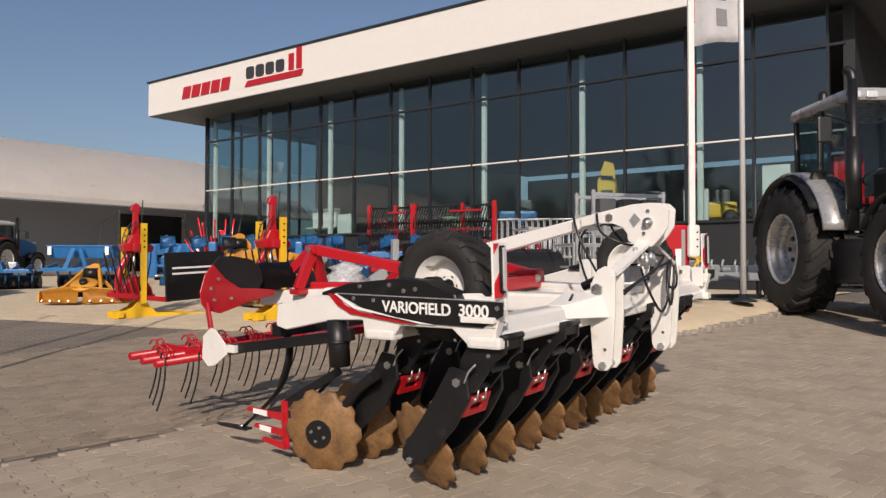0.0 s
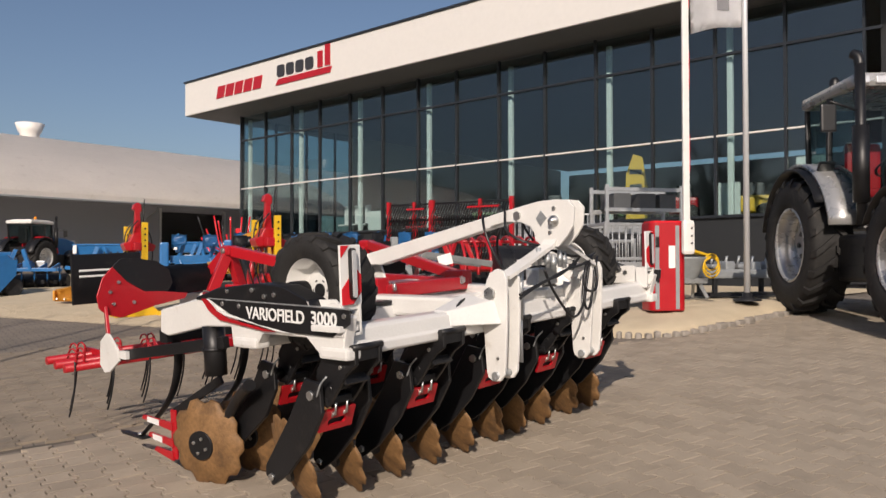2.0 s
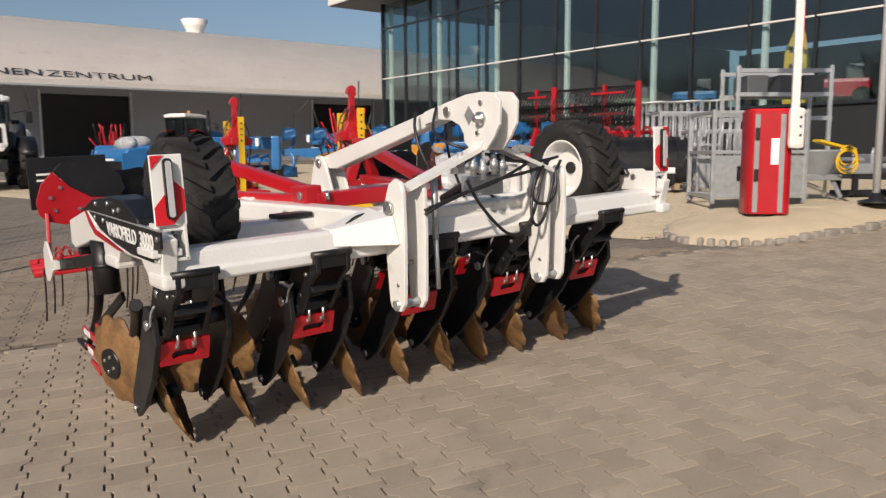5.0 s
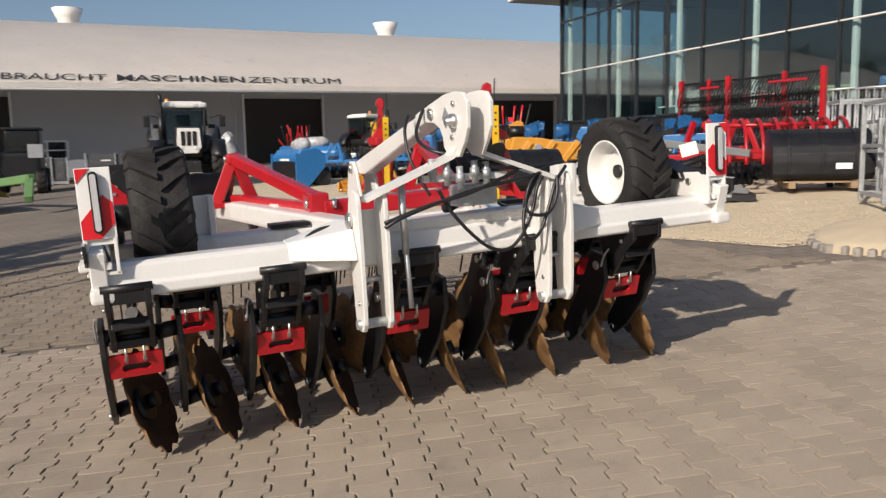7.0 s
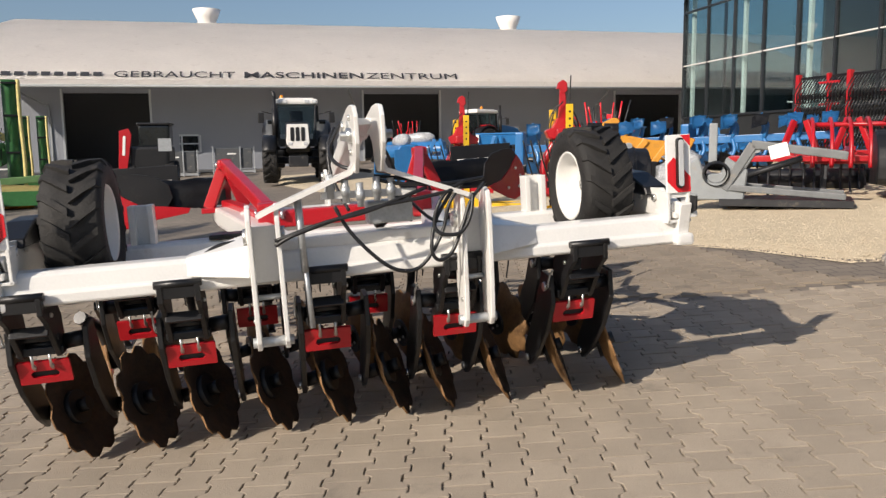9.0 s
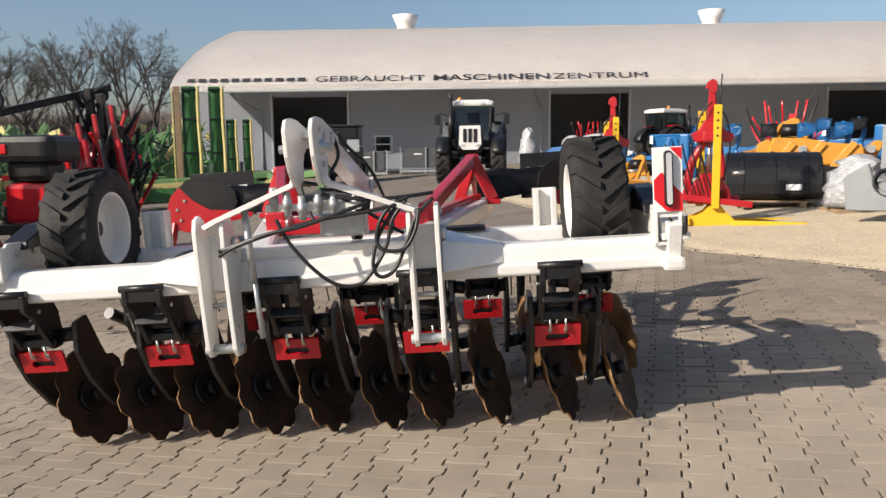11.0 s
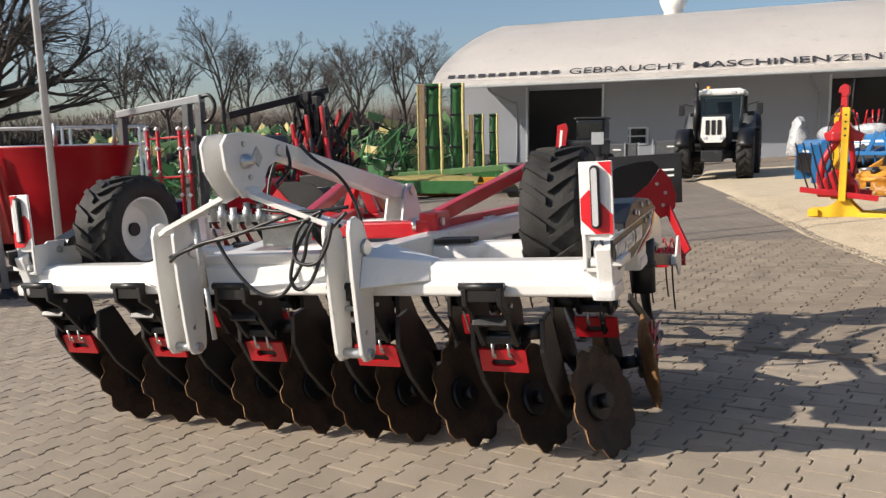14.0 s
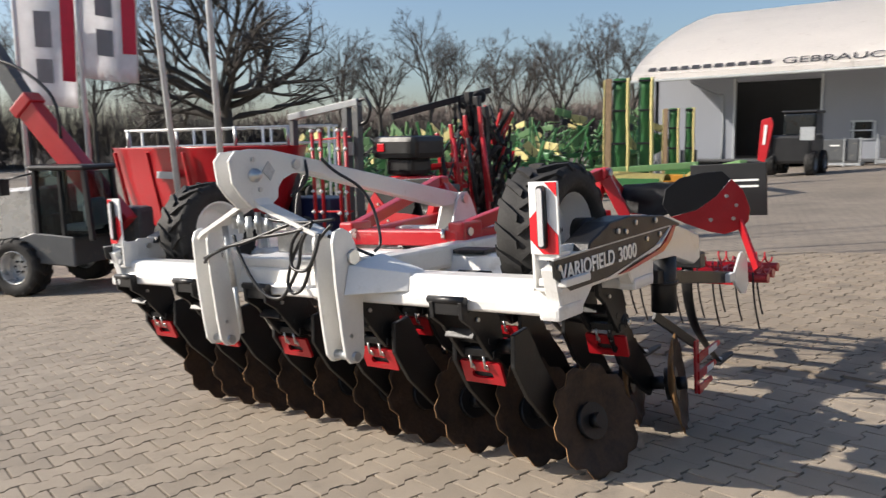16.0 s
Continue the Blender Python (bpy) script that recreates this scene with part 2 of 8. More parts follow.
def pipe(bm, pts, r, n=8, taper=1.0, flat=1.0):
    """A round (or flat) bar swept along the points."""
    rings = []
    pts = [Vector(p) for p in pts]
    side = None
    for i, p in enumerate(pts):
        d = (pts[min(i + 1, len(pts) - 1)] - pts[max(i - 1, 0)]).normalized()
        if side is None:
            side = d.orthogonal().normalized() if abs(d.x) > 0.9 else Vector((1, 0, 0)).cross(d).normalized()
        side = (side - d * side.dot(d)).normalized()
        up = d.cross(side)
        rr = r * (1 + (taper - 1) * i / max(1, len(pts) - 1))
        rings.append([bm.verts.new(p + side * math.cos(2 * math.pi * k / n) * rr * flat + up * math.sin(2 * math.pi * k / n) * rr) for k in range(n)])
    for a, b in zip(rings, rings[1:]):
        for k in range(n):
            bm.faces.new((a[k], a[(k + 1) % n], b[(k + 1) % n], b[k])).smooth = True
    bm.faces.new(rings[0][::-1])
    bm.faces.new(rings[-1])
    return bm


def sheet(bm, pts, plane, at, thick, bev=0.0):
    """A flat plate: the outline pts in the plane 'yz', 'xz' or 'xy', centred at that place on the third axis, thick across it."""
    t = bmesh.new()
    def place(a, b, c):
        return {"yz": (c, a, b), "xz": (a, c, b), "xy": (a, b, c)}[plane]
    lo = [t.verts.new(place(a, b, at - thick / 2)) for a, b in pts]
    hi = [t.verts.new(place(a, b, at + thick / 2)) for a, b in pts]
    t.faces.new(lo)
    t.faces.new(hi)
    n = len(pts)
    for i in range(n):
        t.faces.new((lo[i], lo[(i + 1) % n], hi[(i + 1) % n], hi[i]))
    bmesh.ops.recalc_face_normals(t, faces=t.faces[:])
    if bev:
        bmesh.ops.bevel(t, geom=t.edges[:], offset=bev, segments=1, affect="EDGES")
    return put(bm, t)


def rounded(cx, cy, w, h, r, n=4):
    pts = []
    for sx, sy, a0 in ((1, 1, 0), (-1, 1, 90), (-1, -1, 180), (1, -1, 270)):
        for k in range(n + 1):
            a = radians(a0 + 90 * k / n)
            pts.append((cx + sx * (w / 2 - r) + r * math.cos(a), cy + sy * (h / 2 - r) + r * math.sin(a)))
    return pts


def lathe(bm, prof, centre, axis, n=28):
    """Turns a profile of (radius, place along the axis) round the axis through centre."""
    turn = Vector(axis).normalized().to_track_quat("Z", "Y").to_matrix()
    c = Vector(centre)
    rings = []
    for r, h in prof:
        if r < 1e-6:
            rings.append([bm.verts.new(c + turn @ Vector((0, 0, h)))])
        else:
            rings.append([bm.verts.new(c + turn @ Vector((r * math.cos(2 * math.pi * k / n), r * math.sin(2 * math.pi * k / n), h))) for k in range(n)])
    for a, b in zip(rings, rings[1:]):
        for k in range(n):
            q = [a[k % len(a)], a[(k + 1) % len(a)], b[(k + 1) % len(b)], b[k % len(b)]]
            q = [v for i, v in enumerate(q) if v not in q[:i]]
            if len(q) > 2:
                bm.faces.new(q).smooth = True
    return bm


def finish(bm, material, smooth=None):
    me = bpy.data.meshes.new("mesh")
    bmesh.ops.recalc_face_normals(bm, faces=bm.faces[:])
    bm.to_mesh(me)
    bm.free()
    for m in material if isinstance(material, (list, tuple)) else [material]:
        me.materials.append(m)
    return me


def part(name, bm, material, parent, label=""):
    ob = new(name, finish(bm, material))
    ob.parent = parent
    return tagged(ob, label) if label else ob


def pieces(name, bm, material, parent, label=""):
    """Each loose piece of bm becomes a part of its own."""
    bm.verts.index_update()
    seen, out = set(), []
    for v0 in bm.verts:
        if v0.index in seen:
            continue
        stack, group = [v0], []
        seen.add(v0.index)
        while stack:
            v = stack.pop()
            group.append(v)
            for e in v.link_edges:
                w = e.other_vert(v)
                if w.index not in seen:
                    seen.add(w.index)
                    stack.append(w)
        t = bmesh.new()
        new_v = {v.index: t.verts.new(v.co) for v in group}
        for f in {f for v in group for f in v.link_faces}:
            t.faces.new([new_v[v.index] for v in f.verts]).smooth = f.smooth
        out.append(part(name, t, material, parent, label))
    bm.free()
    return out


def thing(name, m, label, category, group="", kind=""):
    ob = new(name)
    ob.empty_display_size = 0.2
    ob.matrix_world = m
    return tagged(ob, label, category, group, kind)


def solid(name, bm, material, label, category="", group="", kind="", m=None):
    ob = new(name, finish(bm, material))
    if m is not None:
        ob.matrix_world = m
    return tagged(ob, label, category, group, kind)


def bolt(bm, p, axis, r=0.014, h=0.012):
    a = Vector(axis).normalized()
    return rod(bm, Vector(p), Vector(p) + a * h, r, 6)


def lettering(name, text, size, material, parent, m, stretch=1.0, thick=0.003, bold=0.0, label=""):
    """Raised letters in the built-in font, turned into a mesh."""
    cu = bpy.data.curves.new(name, "FONT")
    cu.body, cu.size, cu.extrude, cu.offset = text, size, thick, bold
    tmp = new(name, cu)
    me = bpy.data.meshes.new_from_object(tmp.evaluated_get(bpy.context.evaluated_depsgraph_get()))
    bpy.data.objects.remove(tmp)
    me.transform(Matrix.Diagonal((stretch, 1, 1, 1)))
    me.materials.clear()
    me.materials.append(material)
    ob = new(name, me)
    ob.parent = parent
    ob.matrix_local = m
    return tagged(ob, label) if label else ob


def ground_z(x, y):
    """The yard: it climbs towards the showroom and slightly towards the hall."""
    x = max(-9.0, min(x, 15.0))
    return 0.057 * (min(x, 9.0) - 5.41) + 0.055 * max(0.0, x - 9.0) + 0.012 * max(0.0, min(y, 45.0) - 8.0)


def stand(x, y, turn=0.0, lift=0.0):
    """A pose on the ground at x, y, turned about the vertical."""
    return pose(x, y, ground_z(x, y) + lift, 0, 0, turn)


# ---- ground ----
def build_ground():
    xs = [-4000, -1500, -500, -200, -100, -60, -40, -30, -22, -16, -12, -9, -6, -3, 0, 3, 6, 9, 12, 15, 18, 22, 26, 34, 50, 90, 200, 600, 1500, 4000]
    ys = [-4000, -1500, -400, -120, -50, -25, -12, -6, -2, 0, 2, 4, 6, 8, 11, 14, 18, 22, 27, 33, 39, 45, 52, 62, 80, 120, 250, 700, 1600, 4000]
    bm = bmesh.new()
    grid = [[bm.verts.new((x, y, ground_z(x, y) - 0.014)) for x in xs] for y in ys]
    for a, b in zip(grid, grid[1:]):
        for i in range(len(xs) - 1):
            bm.faces.new((a[i], a[i + 1], b[i + 1], b[i])).smooth = True
    # the paved yard beyond the single stones: rows of stones as tone and fine relief
    m = bpy.data.materials.new("paved_yard")
    m.use_nodes = True
    nd, ln = m.node_tree.nodes, m.node_tree.links
    p = nd["Principled BSDF"]
    tc = nd.new("ShaderNodeTexCoord")
    mp = nd.new("ShaderNodeMapping")
    mp.inputs["Rotation"].default_value = (0, 0, radians(14))
    br = nd.new("ShaderNodeTexBrick")
    for k, v in (("Scale", 1.0), ("Mortar Size", 0.006), ("Brick Width", 0.2), ("Row Height", 0.172), ("Bias", 0.0)):
        br.inputs[k].default_value = v
    br.inputs["Color1"].default_value = (0.245, 0.205, 0.162, 1)
    br.inputs["Color2"].default_value = (0.21, 0.176, 0.14, 1)
    br.inputs["Mortar"].default_value = (0.10, 0.088, 0.074, 1)
    n1 = nd.new("ShaderNodeTexNoise")
    n1.inputs["Scale"].default_value, n1.inputs["Detail"].default_value = 0.35, 9
    n1.inputs["Roughness"].default_value = 0.65
    hs = nd.new("ShaderNodeHueSaturation")
    rg = nd.new("ShaderNodeMapRange")
    rg.inputs["From Min"].default_value, rg.inputs["From Max"].default_value = 0.3, 0.7
    rg.inputs["To Min"].default_value, rg.inputs["To Max"].default_value = 0.72, 1.18
    bp = nd.new("ShaderNodeBump")
    bp.inputs["Strength"].default_value, bp.inputs["Distance"].default_value = 0.5, 0.008
    ln.new(tc.outputs["Object"], mp.inputs["Vector"])
    ln.new(mp.outputs[0], br.inputs["Vector"])
    ln.new(tc.outputs["Object"], n1.inputs["Vector"])
    ln.new(n1.outputs["Fac"], rg.inputs["Value"])
    ln.new(br.outputs["Color"], hs.inputs["Color"])
    ln.new(rg.outputs[0], hs.inputs["Value"])
    ln.new(hs.outputs[0], p.inputs["Base Color"])
    ln.new(br.outputs["Fac"], bp.inputs["Height"])
    bp.invert = True
    ln.new(bp.outputs[0], p.inputs["Normal"])
    p.inputs["Roughness"].default_value = 0.85
    return solid("ground", bm, m, "grey-beige concrete block paving of a sloping dealer's yard", "paving", kind="structure")


ground = build_ground()


# ---- showroom: glazed front along x = 24.43, roof slab far out over it ----
GX, GY0, GY1, BAY = 24.56, 4.65, 33.55, 2.033
FX = 22.90
SILL, TRANSOM, UPPER, HEAD = 2.62, 5.03, 7.45, 8.70


def build_showroom():
    top = thing("showroom", pose(0, 0, 0), "modern glazed showroom with a white roof fascia over dark plinth", "building", kind="structure")
    bm = bmesh.new()
    box(bm, (GX + 0.3, 19.1, 1.3), (0.5, 28.9, 2.60))
    box(bm, (GX + 15, GY1 + 0.05, 1.3), (29.5, 0.4, 2.62))
    box(bm, (GX + 15, GY0 - 0.05, 4.3), (29.5, 0.3, 8.6))
    part("plinth_wall", bm, PLINTH, top, "dark anthracite plinth")
    bm = bmesh.new()
    box(bm, (GX + 15.3, 18.9, 2.43), (29.0, 28.1, 0.3))
    part("floor_slab", bm, FLOOR, top)
    bm = bmesh.new()
    box(bm, (GX + 29.5, 18.6, 5.3), (0.3, 28.0, 5.6))
    part("back_wall", bm, INTERIOR, top)
    bm = bmesh.new()
    box(bm, (GX + 15.3, 18.9, 8.56), (29.0, 28.1, 0.10))
    part("inner_ceiling", bm, SOFFIT, top)
    # roof slab with its tall white front band
    bm = bmesh.new()
    box(bm, (FX + 16.0, 16.6, 9.64), (32.0, 39.0, 1.66), 0.02)
    part("roof", bm, FASCIA, top, "white clad roof band")
    bm = bmesh.new()
    box(bm, (FX + 16.03, 16.6, 8.80), (31.9, 38.9, 0.03))
    part("soffit", bm, SOFFIT, top)
    bm = bmesh.new()
    box(bm, (FX + 16.0, 16.6, 10.51), (32.12, 39.12, 0.08))
    part("roof_edging", bm, FRAME, top)
    # glazing bars and panes
    n = 14
    ys = [GY1 - BAY * i for i in range(n + 1)]
    hbars = (SILL, TRANSOM, UPPER)
    for y in ys:
        bm = bmesh.new()
        box(bm, (GX, y, (SILL + HEAD) / 2), (0.14, 0.075, HEAD - SILL))
        part("mullion", bm, FRAME, top)
    for z in hbars:
        bm = bmesh.new()
        box(bm, (GX + 0.005, (GY0 + GY1) / 2, z), (0.12, GY1 - GY0, 0.08 if z != TRANSOM else 0.048))
        part("transom", bm, FRAME if z != TRANSOM else FASCIA, top)
    for i in range(n):
        for z0, z1 in ((SILL, TRANSOM), (TRANSOM, UPPER), (UPPER, HEAD)):
            bm = bmesh.new()
            box(bm, (GX + 0.02, (ys[i] + ys[i + 1]) / 2, (z0 + z1) / 2), (0.016, BAY - 0.09, z1 - z0 - 0.08))
            ob = part("pane", bm, GLASS, top)
            ob.visible_shadow = False
    # the narrow glazed end at the corner
    for k in range(4):
        bm = bmesh.new()
        box(bm, (GX + 0.1 + k * BAY, GY1, (SILL + HEAD) / 2), (0.09, 0.14, HEAD - SILL))
        part("mullion", bm, FRAME, top)
        bm = bmesh.new()
        box(bm, (GX + 0.1 + (k + 0.5) * BAY, GY1, (SILL + HEAD) / 2), (BAY - 0.09, 0.016, HEAD - SILL))
        part("pane", bm, GLASS, top).visible_shadow = False
    bm = bmesh.new()
    box(bm, (GX + 18.5, GY1, 5.6), (22, 0.2, 5.9))
    part("end_wall", bm, INTERIOR, top)
    # round columns stand just behind every second bar
    for i in range(7):
        bm = bmesh.new()
        y = GY1 - 0.35 - BAY * 2 * i
        box(bm, (GX + 0.28, y, (SILL + 8.5) / 2), (0.16, 0.17, 8.5 - SILL), 0.03)
        part("column", bm, COLUMN, top)
    # lettered signs on the roof band, drawn as plain shapes
    fx = FX - 0.02
    for k in range(5):
        y = 33.2 - k * 0.74
        part("sign_red", sheet(bmesh.new(), [(y, 9.29), (y - 0.60, 9.29), (y - 0.74, 9.86), (y - 0.14, 9.86)], "yz", fx, 0.05), RED, top, "red slanted sign shape")
    for k in range(4):
        y = 28.4 - k * 0.66
        part("sign_dark", sheet(bmesh.new(), rounded(y - 0.26, 9.84, 0.52, 0.52, 0.12), "yz", fx, 0.05), LETTER, top, "dark sign block")
    part("sign_underline", sheet(bmesh.new(), [(28.5, 9.22), (24.8, 9.22), (24.7, 9.48), (28.3, 9.48)], "yz", fx, 0.05), RED, top, "red sign bar")
    for y, z in ((25.6, 10.24), (25.12, 10.44)):
        part("sign_block", sheet(bmesh.new(), [(y, 9.55), (y - 0.31, 9.55), (y - 0.31, z), (y, z)], "yz", fx, 0.05), RED, top, "red upright sign block")
    return top


showroom = build_showroom()


# ---- storage hall across the yard ----
HALL_PROFILE = [(40.15, 4.5), (40.22, 4.85), (41.0, 5.45), (42.0, 6.0), (44.0, 6.9), (47.0, 7.95), (50.0, 8.8), (53.0, 9.5), (55.4, 9.8)]
HX0, HX1, HY = -9.5, 37.8, 43.4


def build_hall():
    top = thing("storage_hall", pose(0, 0, 0), "long grey storage hall with a rounded pale membrane roof", "building", kind="structure")
    prof = HALL_PROFILE + [(2 * 55.4 - y, z) for y, z in HALL_PROFILE[-2::-1]]
    bm = bmesh.new()
    n = 36
    rows = []
    for i in range(n + 1):
        x = HX0 + (HX1 - HX0) * i / n
        sag = 0.012 * math.sin(i * 2.1)
        rows.append([bm.verts.new((x, y, z + sag * (0.3 if k in (0, 1) else 1))) for k, (y, z) in enumerate(prof)])
    for a, b in zip(rows, rows[1:]):
        for k in range(len(prof) - 1):
            bm.faces.new((a[k], b[k], b[k + 1], a[k + 1])).smooth = k > 0
    bmesh.ops.solidify(bm, geom=bm.faces[:], thickness=0.08)
    part("roof", bm, ROOF, top, "pale rounded membrane roof")
    # front wall with two tall door openings
    doors = [(-5.0, -0.7, 4.4), (10.5, 14.9, 4.4), (25.6, 30.0, 4.4)]
    bm = bmesh.new()
    x = HX0
    for a, b, h in doors:
        box(bm, ((x + a) / 2, HY + 0.1, 2.5), (a - x, 0.2, 5.4))
        box(bm, ((a + b) / 2, HY + 0.1, (h + 5.2) / 2), (b - a, 0.2, 5.2 - h))
        x = b
    box(bm, ((x + HX1) / 2, HY + 0.1, 2.5), (HX1 - x, 0.2, 5.4))
    box(bm, ((HX0 + HX1) / 2, 69.0, 2.4), (HX1 - HX0, 0.2, 5.4))
    part("wall", bm, HALLWALL, top, "grey clad hall wall in shade")
    for gx in (HX0 + 0.15, HX1 - 0.15):
        bm = bmesh.new()
        sheet(bm, [(HY, -0.8), (HY, 5.4)] + [(y, z - 0.12) for y, z in prof if HY + 0.5 < y < 69.2] + [(69.2, 5.4), (69.2, -0.8)], "yz", gx, 0.2)
        part("gable_wall", bm, HALLWALL, top)
    bm = bmesh.new()
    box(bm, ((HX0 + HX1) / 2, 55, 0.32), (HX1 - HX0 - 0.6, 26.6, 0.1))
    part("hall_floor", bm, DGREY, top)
    # added dark wall, not known to exist: stands in for the hall's unlit depth
    part("dark_infill_wall", box(bmesh.new(), ((HX0 + HX1) / 2, 49.0, 3.4), (HX1 - HX0 - 0.8, 0.2, 6.0)), PLINTH, top)
    for a, b, h in doors:
        for xx in (a, b):
            bm = bmesh.new()
            box(bm, (xx, HY + 0.02, h / 2 + 0.1), (0.10, 0.26, h + 0.2))
            part("door_jamb", bm, GALV, top)
    # rain pipes, eave gutter
    bm = bmesh.new()
    rod(bm, (HX0, 40.12, 4.52), (HX1, 40.12, 4.52), 0.07, 8)
    part("gutter", bm, GREY, top)
    for xx in (-5.6, 10.05, 24.4):
        bm = bmesh.new()
        pipe(bm, smooth_path([(xx - 0.7, 40.2, 4.5), (xx - 0.6, 40.5, 4.25), (xx - 0.15, 42.6, 3.8), (xx, HY - 0.08, 3.5), (xx, HY - 0.08, 0.3)], 4), 0.05, 8)
        part("rain_pipe", bm, GREY, top)
    # small window with two sashes
    win = part("window_frame", box(box(box(bmesh.new(), (1.15, HY - 0.03, 2.2), (1.0, 0.08, 0.09)), (1.15, HY - 0.03, 1.32), (1.0, 0.08, 0.09)), (1.15, HY - 0.03, 1.75), (1.0, 0.08, 0.07)), GALV, top)
    bm = bmesh.new()
    for xx in (0.78, 1.72):
        box(bm, (xx, HY - 0.03, 1.75), (0.09, 0.08, 0.9))
    pieces("window_post", bm, GALV, win)
    bm = bmesh.new()
    box(bm, (1.15, HY - 0.015, 1.75), (0.9, 0.02, 0.85))
    part("window_pane", bm, BLACKG, top)
    # roof vents
    for xx in (1.67, 22.75):
        bm = bmesh.new()
        lathe(bm, [(0.62, -0.4), (0.6, 0.15), (0.7, 0.3), (0.92, 0.85), (0.86, 0.86), (0.5, 0.5), (0.0, 0.5)], (xx, 55.3, 9.85), (0, 0, 1), 16)
        part("roof_vent", bm, ROOF, top, "white flared roof vent")
    # lettering along the roof edge, lying on the slope
    m = Matrix.Translation((-1.95, 40.32, 4.97)) @ Matrix.Rotation(radians(48), 4, "X")
    lettering("lettering", "GEBRAUCHT", 0.60, LETTER, top, m, 1.64, 0.004)
    m = Matrix.Translation((4.15, 40.32, 4.97)) @ Matrix.Rotation(radians(48), 4, "X")
    lettering("lettering", "MASCHINEN", 0.60, LETTER, top, m, 1.80, 0.004, 0.007)
    m = Matrix.Translation((10.35, 40.32, 4.97)) @ Matrix.Rotation(radians(48), 4, "X")
    lettering("lettering", "ZENTRUM", 0.60, LETTER, top, m, 1.77, 0.004)
    for k in range(11):
        bm = bmesh.new()
        box(bm, (0, 0.20, 0), (0.40, 0.26, 0.008))
        ob = part("lettering_bar", bm, LETTER, top)
        ob.matrix_local = Matrix.Translation((-8.45 + k * 0.58, 40.32, 4.97)) @ Matrix.Rotation(radians(48), 4, "X")
    return top


hall = build_hall()


# ---- the disc harrow ----
HARROW = pose(5.465, 2.84, 0.0, 0, -3.0, 0)


def notched_disc(bm, c, axis, r=0.262, notches=10):
    """A dished disc with scalloped rim; its second material darkens the face turned from the sun."""
    turn = Vector(axis).normalized().to_track_quat("Z", "Y").to_matrix()
    c = Vector(c)
    n = notches * 6
    for side in (0, 1):
        rings = []
        for fr in (0.0, 0.32, 0.66, 0.9, 1.0):
            dish = 0.055 * (1 - fr * fr) + side * 0.007
            ring = []
            for k in range(n):
                a = 2 * math.pi * k / n
                ph = (k % 6) / 6.0
                rr = r * fr
                if fr > 0.85:
                    rr *= 1 - (0.12 if fr == 1.0 else 0.06) * max(0.0, math.cos((ph - 0.5) * 2 * math.pi)) ** 0.8
                ring.append(bm.verts.new(c + turn @ Vector((rr * math.cos(a), rr * math.sin(a), dish))) if fr else None)
            if fr == 0:
                ring = [bm.verts.new(c + turn @ Vector((0, 0, dish)))]
            rings.append(ring)
        for a, b in zip(rings, rings[1:]):
            for k in range(n):
                q = [b[k], b[(k + 1) % n]] + ([a[0]] if len(a) == 1 else [a[(k + 1) % n], a[k]])
                f = bm.faces.new(q)
                f.smooth = True
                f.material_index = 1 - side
        if side == 0:
            rim = rings[-1]
        else:
            for k in range(n):
                bm.faces.new((rim[k], rim[(k + 1) % n], rings[-1][(k + 1) % n], rings[-1][k]))
    return bm


def tyre(bm, c, r, w, rim, lug_h=0.03):
    """The carcass of a farm tyre turning about x."""
    prof = [(rim, -w * 0.42), (rim + 0.25 * (r - rim), -w * 0.5), (r * 0.86, -w * 0.5), (r * 0.955, -w * 0.42), (r - lug_h, -w * 0.2), (r - lug_h * 0.8, 0),
            (r - lug_h, w * 0.2), (r * 0.955, w * 0.42), (r * 0.86, w * 0.5), (rim + 0.25 * (r - rim), w * 0.5), (rim, w * 0.42), (rim, -w * 0.42)]
    return lathe(bm, prof, c, (1, 0, 0), 40)


def tyre_lugs(bm, c, r, w, lugs=18, lug_h=0.03):
    """Slanted lugs that meet in the middle of the tread."""
    cx, cy, cz = c
    step = 2 * math.pi / lugs
    for k in range(lugs):
        for s in (-1, 1):
            a0 = 2 * math.pi * (k + (0.25 if s > 0 else -0.25)) / lugs
            lo, hi = [], []
            for f, da in ((0.02, 0.0), (0.5, -0.42), (0.86, -0.72), (1.0, -0.80)):
                rr = r * (1.0 if f < 0.6 else 0.985 if f < 0.9 else 0.90)
                base = r - lug_h * 1.3 if f < 0.6 else r * 0.94 if f < 0.9 else r * 0.86
                for wd, store in ((-0.15, lo), (0.15, hi)):
                    a = a0 + step * (da + wd)
                    store.append((bm.verts.new((cx + s * f * w * 0.51, cy + base * math.cos(a), cz + base * math.sin(a))),
                                  bm.verts.new((cx + s * f * w * 0.51, cy + rr * math.cos(a), cz + rr * math.sin(a)))))
            for i in range(3):
                bm.faces.new((lo[i][1], lo[i + 1][1], hi[i + 1][1], hi[i][1]))
                bm.faces.new((lo[i][0], lo[i + 1][0], lo[i + 1][1], lo[i][1]))
                bm.faces.new((hi[i][1], hi[i + 1][1], hi[i + 1][0], hi[i][0]))
            bm.faces.new((lo[0][0], lo[0][1], hi[0][1], hi[0][0]))
            bm.faces.new((lo[3][1], lo[3][0], hi[3][0], hi[3][1]))
    return bm


